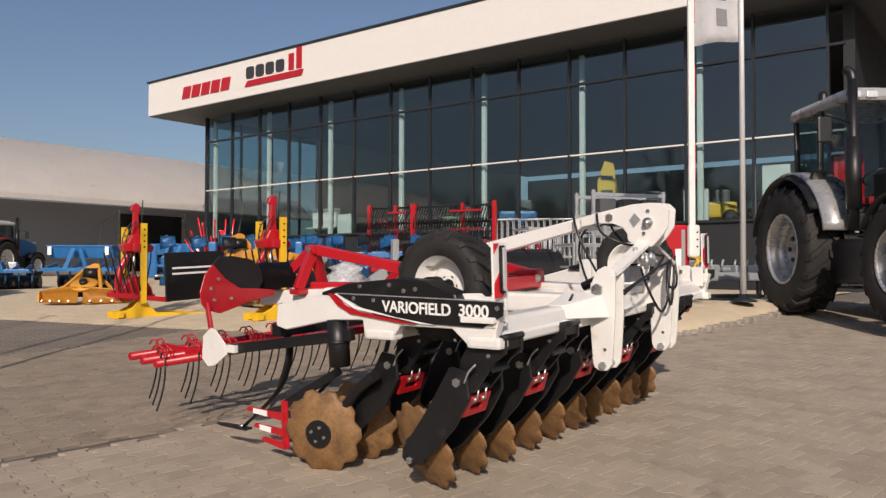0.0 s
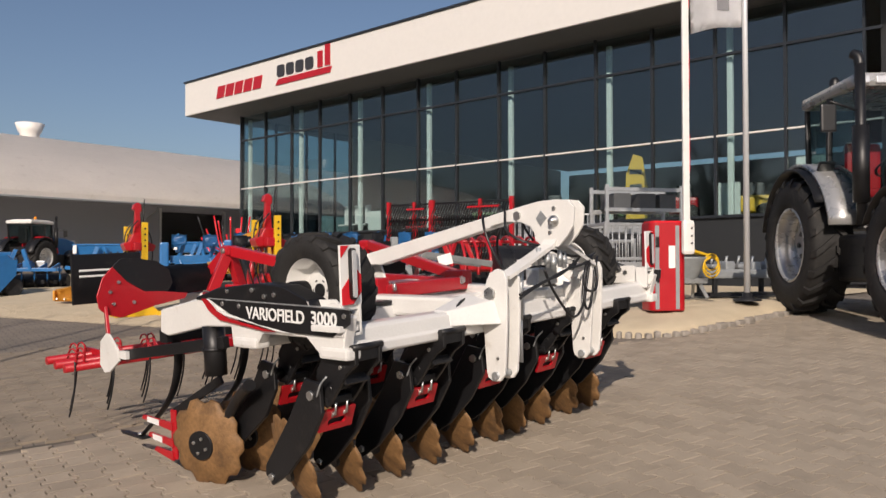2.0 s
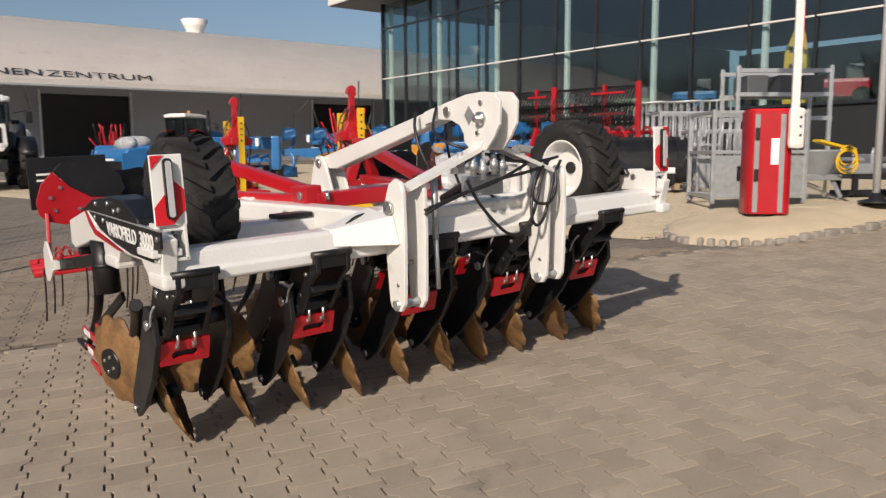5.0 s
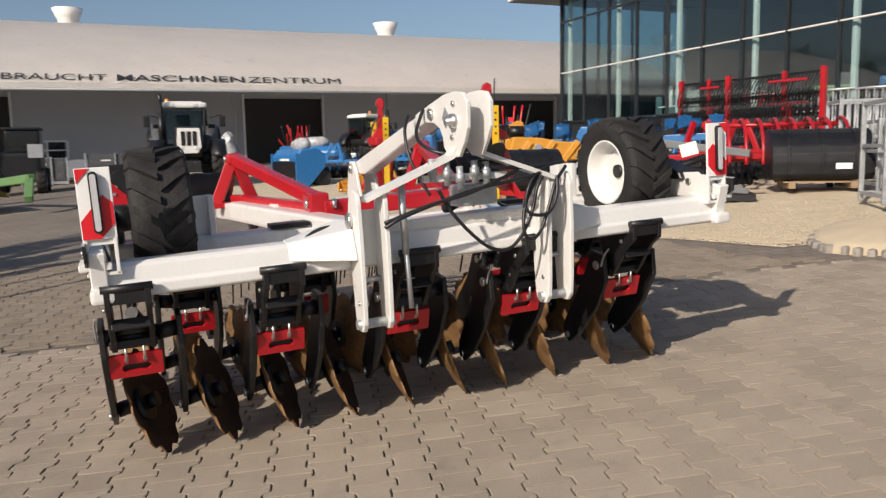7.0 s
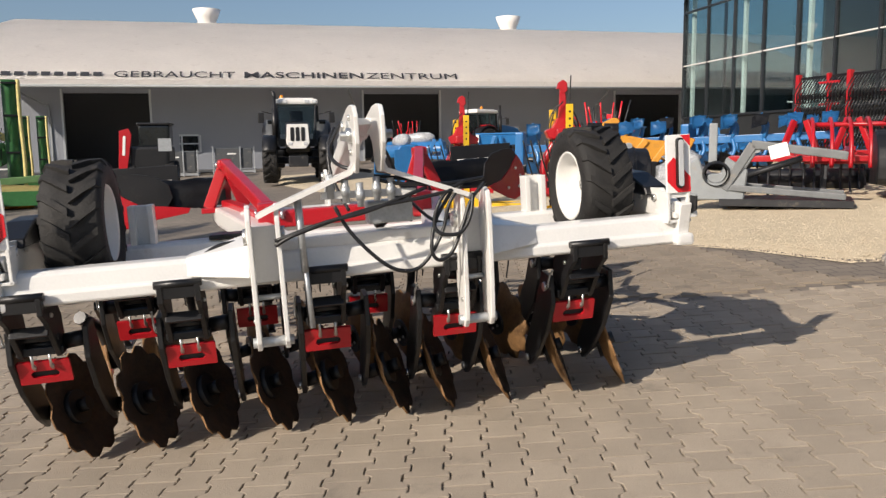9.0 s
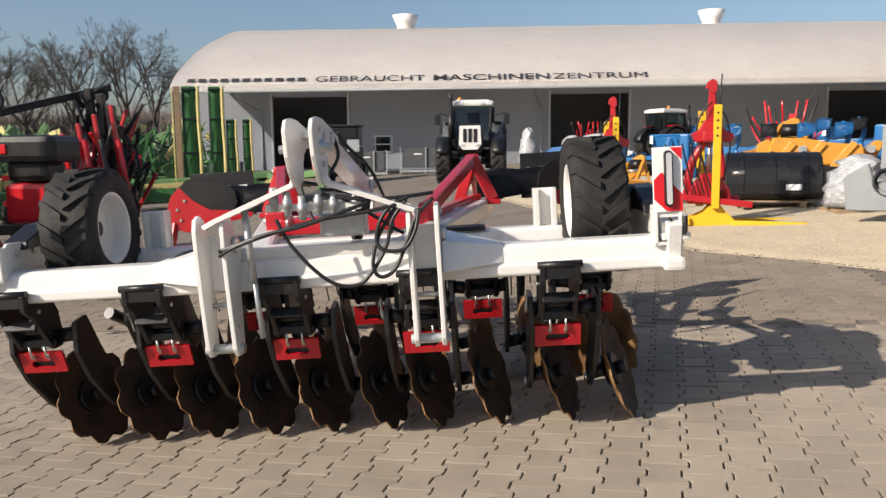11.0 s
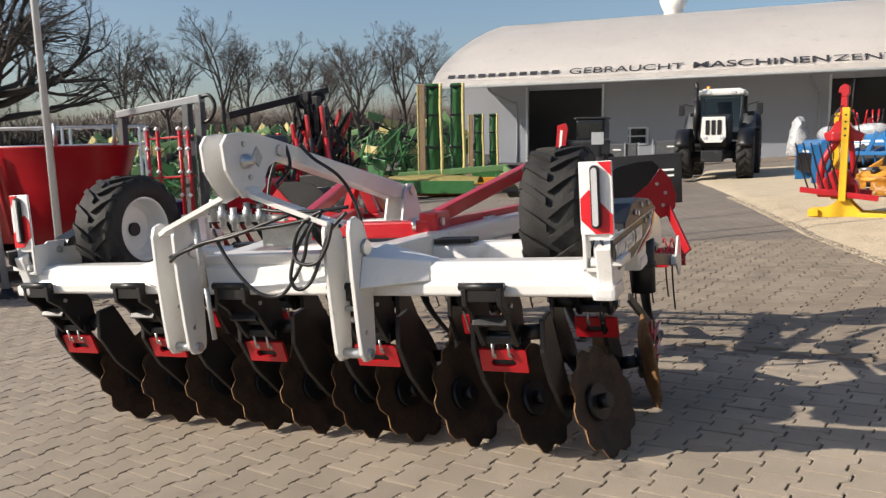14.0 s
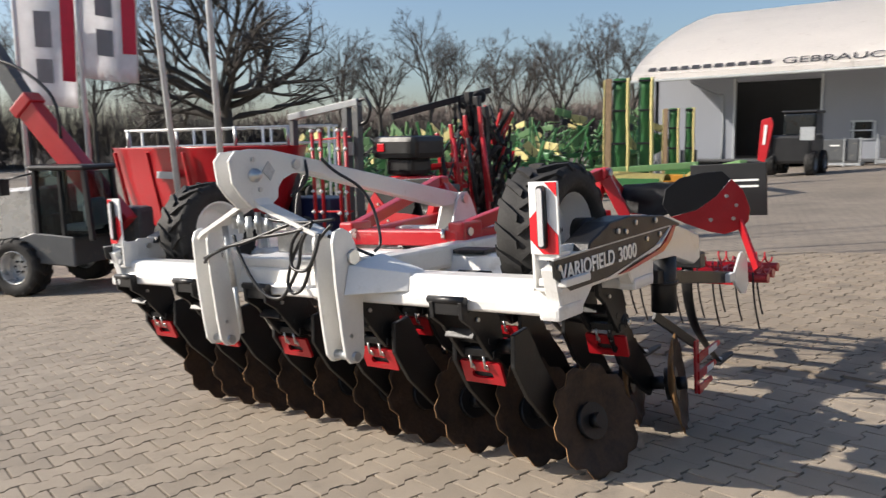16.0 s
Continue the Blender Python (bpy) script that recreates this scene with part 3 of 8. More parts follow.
def wheel(parent, c, r, w, rim, face, rim_mat, hub_mat, lugs=18, lug_h=0.03, dish=0.06):
    """Tyre, rim and hub as parts; face: -1 or 1, the side on which the dish shows."""
    t = part("tyre", tyre(bmesh.new(), c, r, w, rim, lug_h), RUBBER, parent)
    pieces("lug", tyre_lugs(bmesh.new(), c, r, w, lugs, lug_h), RUBBER, t if parent.parent is None else parent)
    bm = bmesh.new()
    cx, cy, cz = c
    prof = [(rim * 1.06, w * 0.43), (rim * 1.02, w * 0.46), (rim * 0.96, w * 0.42), (rim * 0.93, w * 0.18), (rim * 0.88, dish * 0.4), (rim * 0.5, dish * -0.3), (rim * 0.2, dish * -0.2), (0, dish * -0.2)]
    lathe(bm, prof, c, (face, 0, 0), 32)
    prof = [(rim * 1.06, w * 0.43), (rim * 0.96, w * 0.4), (rim * 0.9, 0.0), (rim * 0.6, -0.02), (0, -0.02)]
    lathe(bm, prof, c, (-face, 0, 0), 32)
    rm = part("rim", bm, rim_mat, parent)
    bm = bmesh.new()
    rod(bm, (cx - face * 0.02, cy, cz), (cx + face * (dish * 0.6), cy, cz), rim * 0.22, 14)
    holder = rm if parent.parent is None else parent
    part("hub", bm, hub_mat, holder)
    bm = bmesh.new()
    for k in range(6):
        a = 2 * math.pi * k / 6
        bolt(bm, (cx - face * dish * 0.25, cy + rim * 0.36 * math.cos(a), cz + rim * 0.36 * math.sin(a)), (face, 0, 0), rim * 0.07, 0.03)
    pieces("wheel_bolt", bm, hub_mat, holder)
    return t


def ring_plate(bm, outer, inner, plane, at, thick):
    """A flat plate with one opening; outer and inner outlines have the same number of points."""
    def place(a, b, c):
        return {"yz": (c, a, b), "xz": (a, c, b), "xy": (a, b, c)}[plane]
    rings = [[bm.verts.new(place(x, y, at + d)) for x, y in pts] for pts, d in ((outer, -thick / 2), (inner, -thick / 2), (inner, thick / 2), (outer, thick / 2))]
    n = len(outer)
    for r0, r1 in zip(rings, rings[1:] + rings[:1]):
        for k in range(n):
            bm.faces.new((r0[k], r0[(k + 1) % n], r1[(k + 1) % n], r1[k]))
    return bm


def hull(points):
    bm = bmesh.new()
    for p in points:
        bm.verts.new(p)
    bmesh.ops.convex_hull(bm, input=bm.verts[:])
    bmesh.ops.bevel(bm, geom=bm.edges[:], offset=0.004, segments=1, affect="EDGES")
    return bm


def warning_plate(parent, u, v, w0, w1, wd, face):
    """Red and white slanted warning plate with an upright lamp strip."""
    h = w1 - w0
    pl = part("warning_plate", box(bmesh.new(), (u, v, (w0 + w1) / 2), (wd, 0.012, h), 0.003), REFLECT, parent, "white warning plate with red slanted stripes")
    bm = bmesh.new()
    f = v - 0.0085
    x0, x1 = -wd / 2 + 0.003, wd / 2 - 0.003
    h0, hh = w0 + 0.003, w1 - w0 - 0.006
    # mirrored plates: the stripes fall towards the outside of the machine
    for band in ([(0.0, 1.0), (0.42, 1.0), (0.0, 0.80)], [(0.0, 0.0), (0.0, 0.26), (0.72, 0.62), (1.0, 0.50), (1.0, 0.20), (0.55, 0.0)]):
        sheet(bm, [(u - face * (x0 + (x1 - x0) * a), h0 + hh * b) for a, b in band], "xz", f, 0.003)
    pieces("stripe", bm, REFRED, pl)
    mid = (w0 + w1) / 2 + 0.005
    part("lamp_housing", sheet(bmesh.new(), rounded(u, mid, 0.034, h * 0.86, 0.016), "xz", f - 0.011, 0.018), BLACK, pl)
    part("lamp_strip", sheet(bmesh.new(), rounded(u, mid, 0.022, h * 0.79, 0.010), "xz", f - 0.023, 0.010), LENS, pl)
    # open sheet frame that carries the plate
    bm = bmesh.new()
    for du in (-wd / 2 + 0.010, wd / 2 - 0.010):
        box(bm, (u + du, v + 0.04, w0 - 0.065), (0.014, 0.09, 0.15), 0.003)
    box(bm, (u, v + 0.04, w0 - 0.135), (wd, 0.09, 0.014), 0.003)
    box(bm, (u, v + 0.012, w0 - 0.012), (wd, 0.014, 0.022), 0.003)
    part("plate_holder", bm, WHITE, parent)
    bm = pipe(bmesh.new(), smooth_path([(u, v + 0.02, w0 - 0.01), (u + 0.02, v + 0.01, w0 - 0.07), (u - face * 0.02, v + 0.05, w0 - 0.12)], 4), 0.006, 6)
    part("lamp_cable", bm, HOSE, parent)


def disc_unit(parent, u, v, lean, tilt, pair=(0.05, 0.355)):
    """One sprung arm pair: clamp on the beam, red reflector frame, leaf-shaped arm, two dished discs."""
    plates = []
    for du in (-0.075, 0.075):
        plates.append(sheet(bmesh.new(), [(v - 0.250, 0.888), (v - 0.236, 0.908), (v - 0.212, 0.905), (v - 0.206, 0.842), (v - 0.02, 0.842), (v + 0.03, 0.77), (v + 0.04, 0.70), (v + 0.07, 0.64), (v + 0.03, 0.60),
                   (v - 0.04, 0.60), (v - 0.09, 0.655), (v - 0.18, 0.77), (v - 0.246, 0.815)], "yz", u + du, 0.022, 0.003))
    bm = bmesh.new()
    box(bm, (u, v - 0.232, 0.862), (0.15, 0.018, 0.062), 0.004)
    box(bm, (u, v - 0.150, 0.735), (0.15, 0.018, 0.045), 0.004, Matrix.Rotation(radians(-35), 3, "X"))
    rod(bm, (u - 0.096, v - 0.234, 0.893), (u + 0.096, v - 0.234, 0.893), 0.017, 10)
    rod(bm, (u - 0.10, v + 0.02, 0.645), (u + 0.10, v + 0.02, 0.645), 0.028, 10)
    rod(bm, (u - 0.09, v - 0.06, 0.69), (u + 0.09, v - 0.06, 0.69), 0.016, 10)
    box(bm, (u, v - 0.012, 0.628), (0.19, 0.07, 0.035), 0.006)
    clamp = part("clamp", bm, BLACK, parent)
    for plate in plates:
        part("side_plate", plate, BLACK, clamp)
    lean_back = Matrix.Rotation(radians(20), 3, "X")
    bm = ring_plate(bmesh.new(), rounded(u, 0.530, 0.212, 0.112, 0.003, 1), rounded(u, 0.520, 0.112, 0.036, 0.010, 1), "xz", v, 0.016)
    bmesh.ops.rotate(bm, verts=bm.verts[:], cent=(u, v, 0.53), matrix=lean_back)
    frm = part("reflector_frame", bm, RED, clamp, "red reflector frame with slot")
    bm = bmesh.new()
    for du in (-0.036, 0.036):
        rod(bm, (u + du, v - 0.008, 0.545), (u + du, v - 0.030, 0.565), 0.009, 6)
        rod(bm, (u + du, v - 0.034, 0.555), (u + du, v - 0.045, 0.615), 0.006, 6)
    for du in (-1, 1):
        bolt(bm, (u + du * 0.10, v + 0.02, 0.645), (du, 0, 0), 0.017, 0.014)
        bolt(bm, (u + du * 0.088, v - 0.15, 0.80), (du, 0, 0), 0.010, 0.010)
    pieces("bolt", bm, ZINC, clamp)
    # black plate added for the darkness behind the see-through slot
    part("slot_dark_back", box(bmesh.new(), (u, v + 0.03, 0.53), (0.15, 0.012, 0.07), 0.003), BLACK, clamp)
    vc, wc = v + 0.382 if lean > 0 else v + 0.43, 0.25
    ax = Vector((-1.0, lean, tilt))
    a = ax.normalized()
    for du in pair:
        c = Vector((u + du, vc, wc))
        disc = part("disc", notched_disc(bmesh.new(), c, ax), [RUST, RUSTSHADE], parent, "rusty notched steel disc")
        bm = bmesh.new()
        rod(bm, c + a * 0.02, c + a * 0.075, 0.085, 18)
        rod(bm, c - a * 0.03, c + a * 0.02, 0.035, 12)
        part("hub", bm, BLACK, disc)
        bm = bmesh.new()
        side = a.orthogonal().normalized()
        for k in range(4):
            d = Matrix.Rotation(math.pi / 2 * k + 0.4, 3, a) @ side
            bolt(bm, c + a * 0.073 + d * 0.045, a, 0.010, 0.010)
        pieces("hub_bolt", bm, ZINC, disc)
    # two leaf-shaped arms swept back from the clamp, each with a stub axle to its disc
    dv = vc - v - 0.382
    for du in pair:
        ul = u + du - 0.165
        bm = bmesh.new()
        sheet(bm, [(v - 0.04, 0.72), (v + 0.07, 0.735), (v + 0.19, 0.545), (v + 0.33 + dv, 0.36), (v + 0.40 + dv, 0.27), (v + 0.405 + dv, 0.22), (v + 0.35 + dv, 0.17), (v + 0.22 + dv, 0.25), (v + 0.05, 0.42), (v - 0.05, 0.58)], "yz", ul, 0.024, 0.004)
        leaf = part("leaf_arm", bm, BLACK, parent)
        bm = bmesh.new()
        bolt(bm, (ul - 0.012, vc - 0.035, 0.215), (-1, 0, 0), 0.020, 0.014)
        bolt(bm, (ul - 0.012, v + 0.02, 0.66), (-1, 0, 0), 0.024, 0.014)
        pieces("leaf_bolt", bm, ZINC, leaf)
        part("stub_axle", rod(bmesh.new(), (ul + 0.012, vc - 0.02, 0.235), (u + du - 0.05, vc, wc), 0.036, 12), BLACK, leaf)
        part("pivot_tube", rod(bmesh.new(), (ul, v + 0.02, 0.66), (u + (0.09 if du > 0.1 else -0.09), v + 0.02, 0.65), 0.035, 12), BLACK, leaf)
        if du < 0.1:
            bm = pipe(bmesh.new(), smooth_path([(ul - 0.015, v - 0.10, 0.76), (ul - 0.02, v - 0.06, 0.72), (ul - 0.02, v - 0.03, 0.66)], 4), 0.005, 6)
            part("grease_line", bm, GALV, leaf)


FRONT_BEAM, REAR_BEAM = -0.17, 0.51


def build_harrow():
    top = thing("disc_harrow", HARROW, "white, red and black disc harrow with rusty notched discs", "disc harrow")
    def tube(v, half):
        bm = bmesh.new()
        sheet(bm, [(v - 0.085, 0.856), (v - 0.072, 0.845), (v + 0.072, 0.845), (v + 0.085, 0.86), (v + 0.085, 0.965), (v + 0.065, 0.985), (v - 0.035, 0.985), (v - 0.060, 0.970), (v - 0.072, 0.905), (v - 0.085, 0.895)], "yz", 0.0, half * 2, 0.004)
        return bm
    part("front_beam", tube(FRONT_BEAM, 1.54), WHITE, top)
    part("rear_beam", tube(REAR_BEAM, 1.54), WHITE, top)
    for s in (-1, 1):
        back = 1.33 if s < 0 else 1.22
        bm = bmesh.new()
        sheet(bm, [(-0.27, 0.93), (-0.30, 1.04), (-0.10, 1.075), (0.76, 1.105), (0.88, 1.10), (back, 1.015), (back + 0.015, 0.885), (back - 0.07, 0.865), (0.86, 0.94), (0.62, 0.95), (0.61, 0.865), (0.39, 0.875), (0.35, 0.93), (0.0, 0.93), (-0.10, 0.85), (-0.25, 0.85)], "yz", s * 1.512, 0.064, 0.006)
        part("side_member", bm, WHITE, top)
        bm = bmesh.new()
        box(bm, (s * 1.508, -0.195, 0.868), (0.09, 0.20, 0.058), 0.016)
        box(bm, (s * 1.508, 0.495, 0.875), (0.09, 0.21, 0.055), 0.016)
        pieces("beam_cap", bm, WHITE, top)
        # name panel: black with white and red slanted stripes at its rear end
        panel = part("name_panel", sheet(bmesh.new(), [(-0.325, 1.075), (-0.32, 1.01), (-0.20, 0.945), (0.25, 0.952), (0.52, 0.985), (0.80, 1.095)], "yz", s * 1.5505, 0.010, 0.001), BLACK, top, "black name panel with white lettering")
        bm = bmesh.new()
        sheet(bm, [(0.80, 1.095), (0.70, 1.035), (0.20, 0.950), (0.10, 0.947), (0.66, 1.012), (0.745, 1.052), (0.82, 1.095)], "yz", s * 1.5525, 0.012)
        part("panel_stripe", bm, REFLECT, panel)
        bm = bmesh.new()
        sheet(bm, [(0.83, 1.095), (0.74, 1.030), (0.64, 0.998), (0.22, 0.947), (0.32, 0.947), (0.70, 0.985), (0.80, 1.03), (0.87, 1.095)], "yz", s * 1.553, 0.013)
        part("panel_stripe", bm, RED, panel)
        part("panel_edge", box(bmesh.new(), (s * 1.551, 0.24, 1.0875), (0.012, 1.13, 0.006), 0, Matrix.Rotation(radians(1.0), 3, "X")), GALV, panel)
        for text, long, v0, v1 in (("VARIOFIELD", 0.0, 0.455, -0.285), ("3000", 0.525, -0.055, 0.215)):
            if s < 0:
                m = Matrix.Translation((-1.5585, v0, 1.006 - 0.010 * long)) @ Matrix(((0, 0, -1), (-1, 0, 0), (0, 1, 0))).to_4x4() @ Matrix.Rotation(radians(-1.0), 4, "Z")
            else:
                m = Matrix.Translation((1.5585, v1, 0.992 + 0.014 * long)) @ Matrix(((0, 0, 1), (1, 0, 0), (0, 1, 0))).to_4x4() @ Matrix.Rotation(radians(1.0), 4, "Z")
            lettering("lettering", text, 0.086, REFLECT, panel, m, 1.0 if text[0] == "V" else 1.08, 0.0015, 0.0016)
        bm = bmesh.new()
        for v, w in ((0.52, 1.065), (0.67, 1.072), (-0.29, 1.045)):
            bolt(bm, (s * 1.5545, v, w), (s, 0, 0), 0.012, 0.008)
        pieces("panel_bolt", bm, ZINC, panel)
        # black cover tray beside the wheel
        bm = bmesh.new()
        sheet(bm, [(-0.05, 1.07), (-0.03, 1.11), (0.16, 1.175), (0.36, 1.185), (0.72, 1.155), (0.93, 1.10), (0.93, 1.085)], "yz", s * 1.495, 0.12, 0.006)
        cover = part("cover_tray", bm, BLACK, top)
        bm = bmesh.new()
        for v, w in ((0.22, 1.13), (0.40, 1.15), (0.62, 1.14), (0.30, 1.12)):
            bolt(bm, (s * 1.555, v, w), (s, 0, 0), 0.012, 0.010)
        pieces("tray_bolt", bm, ZINC, cover)
        warning_plate(top, s * 1.49, -0.265, 1.09, 1.365, 0.125, s)
        part("plate_bracket", box(bmesh.new(), (s * 1.52, -0.18, 0.985), (0.12, 0.20, 0.03), 0.006), WHITE, top)
        # transport wheel folded up between the beams
        wheel(top, (s * 1.245, 0.225, 1.128), 0.305, 0.255, 0.172, -s, WHITE, BLACK, 17, 0.024)
        bm = bmesh.new()
        rod(bm, (s * 1.36, 0.225, 1.128), (s * 1.45, 0.225, 1.128), 0.06, 12)
        beam(bm, (s * 1.43, 0.225, 1.128), (s * 1.43, 0.60, 1.03), 0.05, 0.1)
        part("wheel_arm", bm, BLACK, top)
        bm = bmesh.new()
        for du, dv in ((-0.045, 0), (0.045, 0)):
            box(bm, (s * 1.04 + du, 0.53, 1.082), (0.030, 0.10, 0.20), 0.006)
        box(bm, (s * 1.04, 0.555, 1.082), (0.12, 0.04, 0.198), 0.006)
        part("wheel_stop", bm, WHITE, top)
        # inner plate at the beam's end with two bolts
        bm = bmesh.new()
        sheet(bm, [(-0.24, 0.975), (0.16, 0.975), (0.18, 1.10), (-0.14, 1.11), (-0.24, 1.04)], "yz", s * 1.475, 0.02, 0.003)
        pl = part("end_plate", bm, WHITE, top)
        bm = bmesh.new()
        for v in (-0.08, 0.06):
            bolt(bm, (s * 1.465, v, 1.06), (-s, 0, 0), 0.018, 0.014)
        pieces("plate_bolt", bm, ZINC, pl)
        # frame tubes that spread to the rear
        part("frame_tube", beam(bmesh.new(), (s * 0.33, -0.12, 0.96), (s * 0.70, 1.75, 1.0), 0.13, 0.12, 0.02), WHITE, top)
        part("rear_tube", beam(bmesh.new(), (s * 0.685, 1.70, 0.995), (s * 0.76, 2.38, 0.975), 0.12, 0.11, 0.012), WHITE, top)
        part("beam_pad", box(bmesh.new(), (s * 0.62, 0.50, 0.997), (0.20, 0.12, 0.022), 0.004), BLACK, top)
    # headstock arms, two plates each, with a wedge-shaped gusset on the beam
    for s, uc, half in ((-1, -0.443, 0.058), (1, 0.452, 0.058)):
        outline = [(-0.268, 0.63), (-0.278, 0.598), (-0.31, 0.58), (-0.36, 0.585), (-0.388, 0.62), (-0.40, 0.72), (-0.418, 0.95), (-0.422, 1.14), (-0.405, 1.185), (-0.36, 1.20), (-0.31, 1.175), (-0.285, 1.13), (-0.26, 1.06),
                   (-0.10, 1.02), (-0.09, 0.955), (-0.22, 0.93), (-0.258, 0.85)]
        for du in (-half, half):
            plate = part("headstock_plate", sheet(bmesh.new(), outline, "yz", uc + du, 0.020, 0.003), WHITE, top)
            out = 1 if du > 0 else -1
            bm = bmesh.new()
            bolt(bm, (uc + du + out * 0.01, -0.312, 1.063), (out, 0, 0), 0.036, 0.018)
            bolt(bm, (uc + du + out * 0.01, -0.35, 0.71), (out, 0, 0), 0.010, 0.006)
            pieces("pivot_bolt", bm, ZINC, plate)
        bm = bmesh.new()
        rod(bm, (uc - 0.085, -0.335, 0.615), (uc + 0.085, -0.335, 0.615), 0.022, 12)
        rod(bm, (uc - 0.05, -0.30, 0.80), (uc + 0.05, -0.30, 0.80), 0.012, 8)
        pieces("pin", bm, GALV, top)
        part("arm_web", box(bmesh.new(), (uc, -0.265, 0.98), (0.10, 0.016, 0.24), 0.003), WHITE, top)
        e = uc + s * 0.070
        part("gusset", hull([(e, -0.385, 0.90), (e, -0.34, 1.03), (e, -0.12, 1.06), (e, -0.12, 0.90), (e + s * 0.26, -0.245, 0.91), (e + s * 0.26, -0.225, 0.988), (e + s * 0.26, -0.12, 0.99)]), WHITE, top)
        # bent flat bar from the arm's top up to the bracket
        path = [(uc - s * half * 0.2, 1.16), (uc - s * 0.03, 1.175), (s * 0.075, 1.305), (s * 0.055, 1.34)]
        if s < 0:
            path[0] = (uc - half * 0.4, 1.15)
        for v0, v1 in ((-0.415, -0.325),):
            bm = bmesh.new()
            lo, hi = [], []
            for i, (pu, pw) in enumerate(path):
                q = path[min(i + 1, len(path) - 1)]
                p0 = path[max(i - 1, 0)]
                d = Vector((q[0] - p0[0], q[1] - p0[1])).normalized()
                nrm = Vector((-d.y, d.x)) * 0.010
                shift = -0.05 * i / (len(path) - 1)
                lo.append([bm.verts.new((pu + k * nrm.x, v + shift, pw + k * nrm.y)) for v, k in ((v0, -1), (v1, -1), (v1, 1), (v0, 1))])
            for r0, r1 in zip(lo, lo[1:]):
                for k in range(4):
                    bm.faces.new((r0[k], r0[(k + 1) % 4], r1[(k + 1) % 4], r1[k]))
            bm.faces.new(lo[0])
            bm.faces.new(lo[-1][::-1])
            part("strut", bm, WHITE, top)
    # top link bracket: two plates joined to the long brace
    brk = [(-0.47, 1.30), (-0.53, 1.36), (-0.572, 1.42), (-0.582, 1.525), (-0.545, 1.565), (-0.46, 1.575), (-0.34, 1.570), (-0.05, 1.515), (0.02, 1.50), (0.02, 1.435), (-0.10, 1.458), (-0.21, 1.452), (-0.275, 1.425), (-0.305, 1.385), (-0.31, 1.34), (-0.37, 1.30)]
    for du in (-0.052, 0.052):
        plate = part("bracket_plate", sheet(bmesh.new(), brk, "yz", du, 0.018, 0.003), WHITE, top)
        out = 1 if du > 0 else -1
        bm = bmesh.new()
        sheet(bm, [(-0.40, 1.47), (-0.36, 1.515), (-0.325, 1.47), (-0.355, 1.425)], "yz", du + out * 0.012, 0.006)
        part("pin_plate", bm, GALV, plate)
        bm = bmesh.new()
        lathe(bm, [(0.032, 0.0), (0.032, 0.02), (0.018, 0.022), (0.018, 0.045), (0, 0.045)], (du + out * 0.009, -0.45, 1.452), (out, 0, 0), 14)
        part("top_pin", bm, ZINC, plate)
        bm = bmesh.new()
        bolt(bm, (du + out * 0.009, -0.19, 1.494), (out, 0, 0), 0.026, 0.014)
        bolt(bm, (du + out * 0.009, -0.45, 1.525), (out, 0, 0), 0.012, 0.010)
        bolt(bm, (du + out * 0.009, -0.42, 1.385), (out, 0, 0), 0.012, 0.010)
        pieces("bracket_bolt", bm, ZINC, plate)
    part("bracket_web", box(bmesh.new(), (0, -0.15, 1.482), (0.09, 0.30, 0.03), 0.004, Matrix.Rotation(radians(-11), 3, "X")), WHITE, top)
    bm = sheet(bmesh.new(), [(-0.08, 1.522), (1.16, 1.275), (1.24, 1.262), (1.265, 1.23), (1.24, 1.20), (1.02, 1.195), (-0.08, 1.448)], "yz", 0.0, 0.082, 0.006)
    part("top_brace", bm, WHITE, top)
    bm = bmesh.new()
    for du in (-0.056, 0.056):
        sheet(bm, [(1.04, 1.03), (1.36, 1.03), (1.28, 1.22), (1.235, 1.275), (1.16, 1.275), (1.12, 1.22)], "yz", du, 0.018, 0.003)
    pieces("brace_fork", bm, WHITE, top)
    part("fork_foot", box(bmesh.new(), (0, 1.20, 1.02), (1.16, 0.14, 0.08), 0.01), WHITE, top)
    bm = bmesh.new()
    for s in (-1, 1):
        bolt(bm, (s * 0.066, 1.19, 1.232), (s, 0, 0), 0.028, 0.016)
    pieces("fork_bolt", bm, ZINC, top)
    bm = bmesh.new()
    rod(bm, (-0.295, -0.37, 1.21), (-0.288, -0.35, 0.90), 0.016, 10)
    rod(bm, (-0.288, -0.35, 0.95), (-0.275, -0.335, 0.655), 0.012, 10)
    part("parking_leg", bm, GALV, top)
    # red rear linkage
    part("red_crossbar", beam(bmesh.new(), (-0.40, 0.66, 1.045), (0.43, 0.66, 1.045), 0.11, 0.09, 0.012), RED, top)
    for s in (-1, 1):
        apex = (s * 0.675, 1.90, 1.335)
        bm = bmesh.new()
        box(bm, (s * 0.42, 0.70, 1.065), (0.11, 0.18, 0.14), 0.014)
        beam(bm, (s * 0.42, 0.72, 1.10), apex, 0.065, 0.075, 0.01)
        part("red_arm", bm, RED, top)
        part("red_lower_arm", beam(bmesh.new(), (s * 0.43, 0.78, 1.045), (s * 0.69, 1.92, 1.06), 0.075, 0.07, 0.01), RED, top)
        for foot in ((s * 0.57, 1.93, 1.045), (s * 0.81, 1.95, 1.045), (s * 0.71, 2.44, 0.965)):
            part("tower_leg", beam(bmesh.new(), (apex[0], apex[1] + 0.01, apex[2] + 0.01), foot, 0.055, 0.075, 0.008), RED, top)
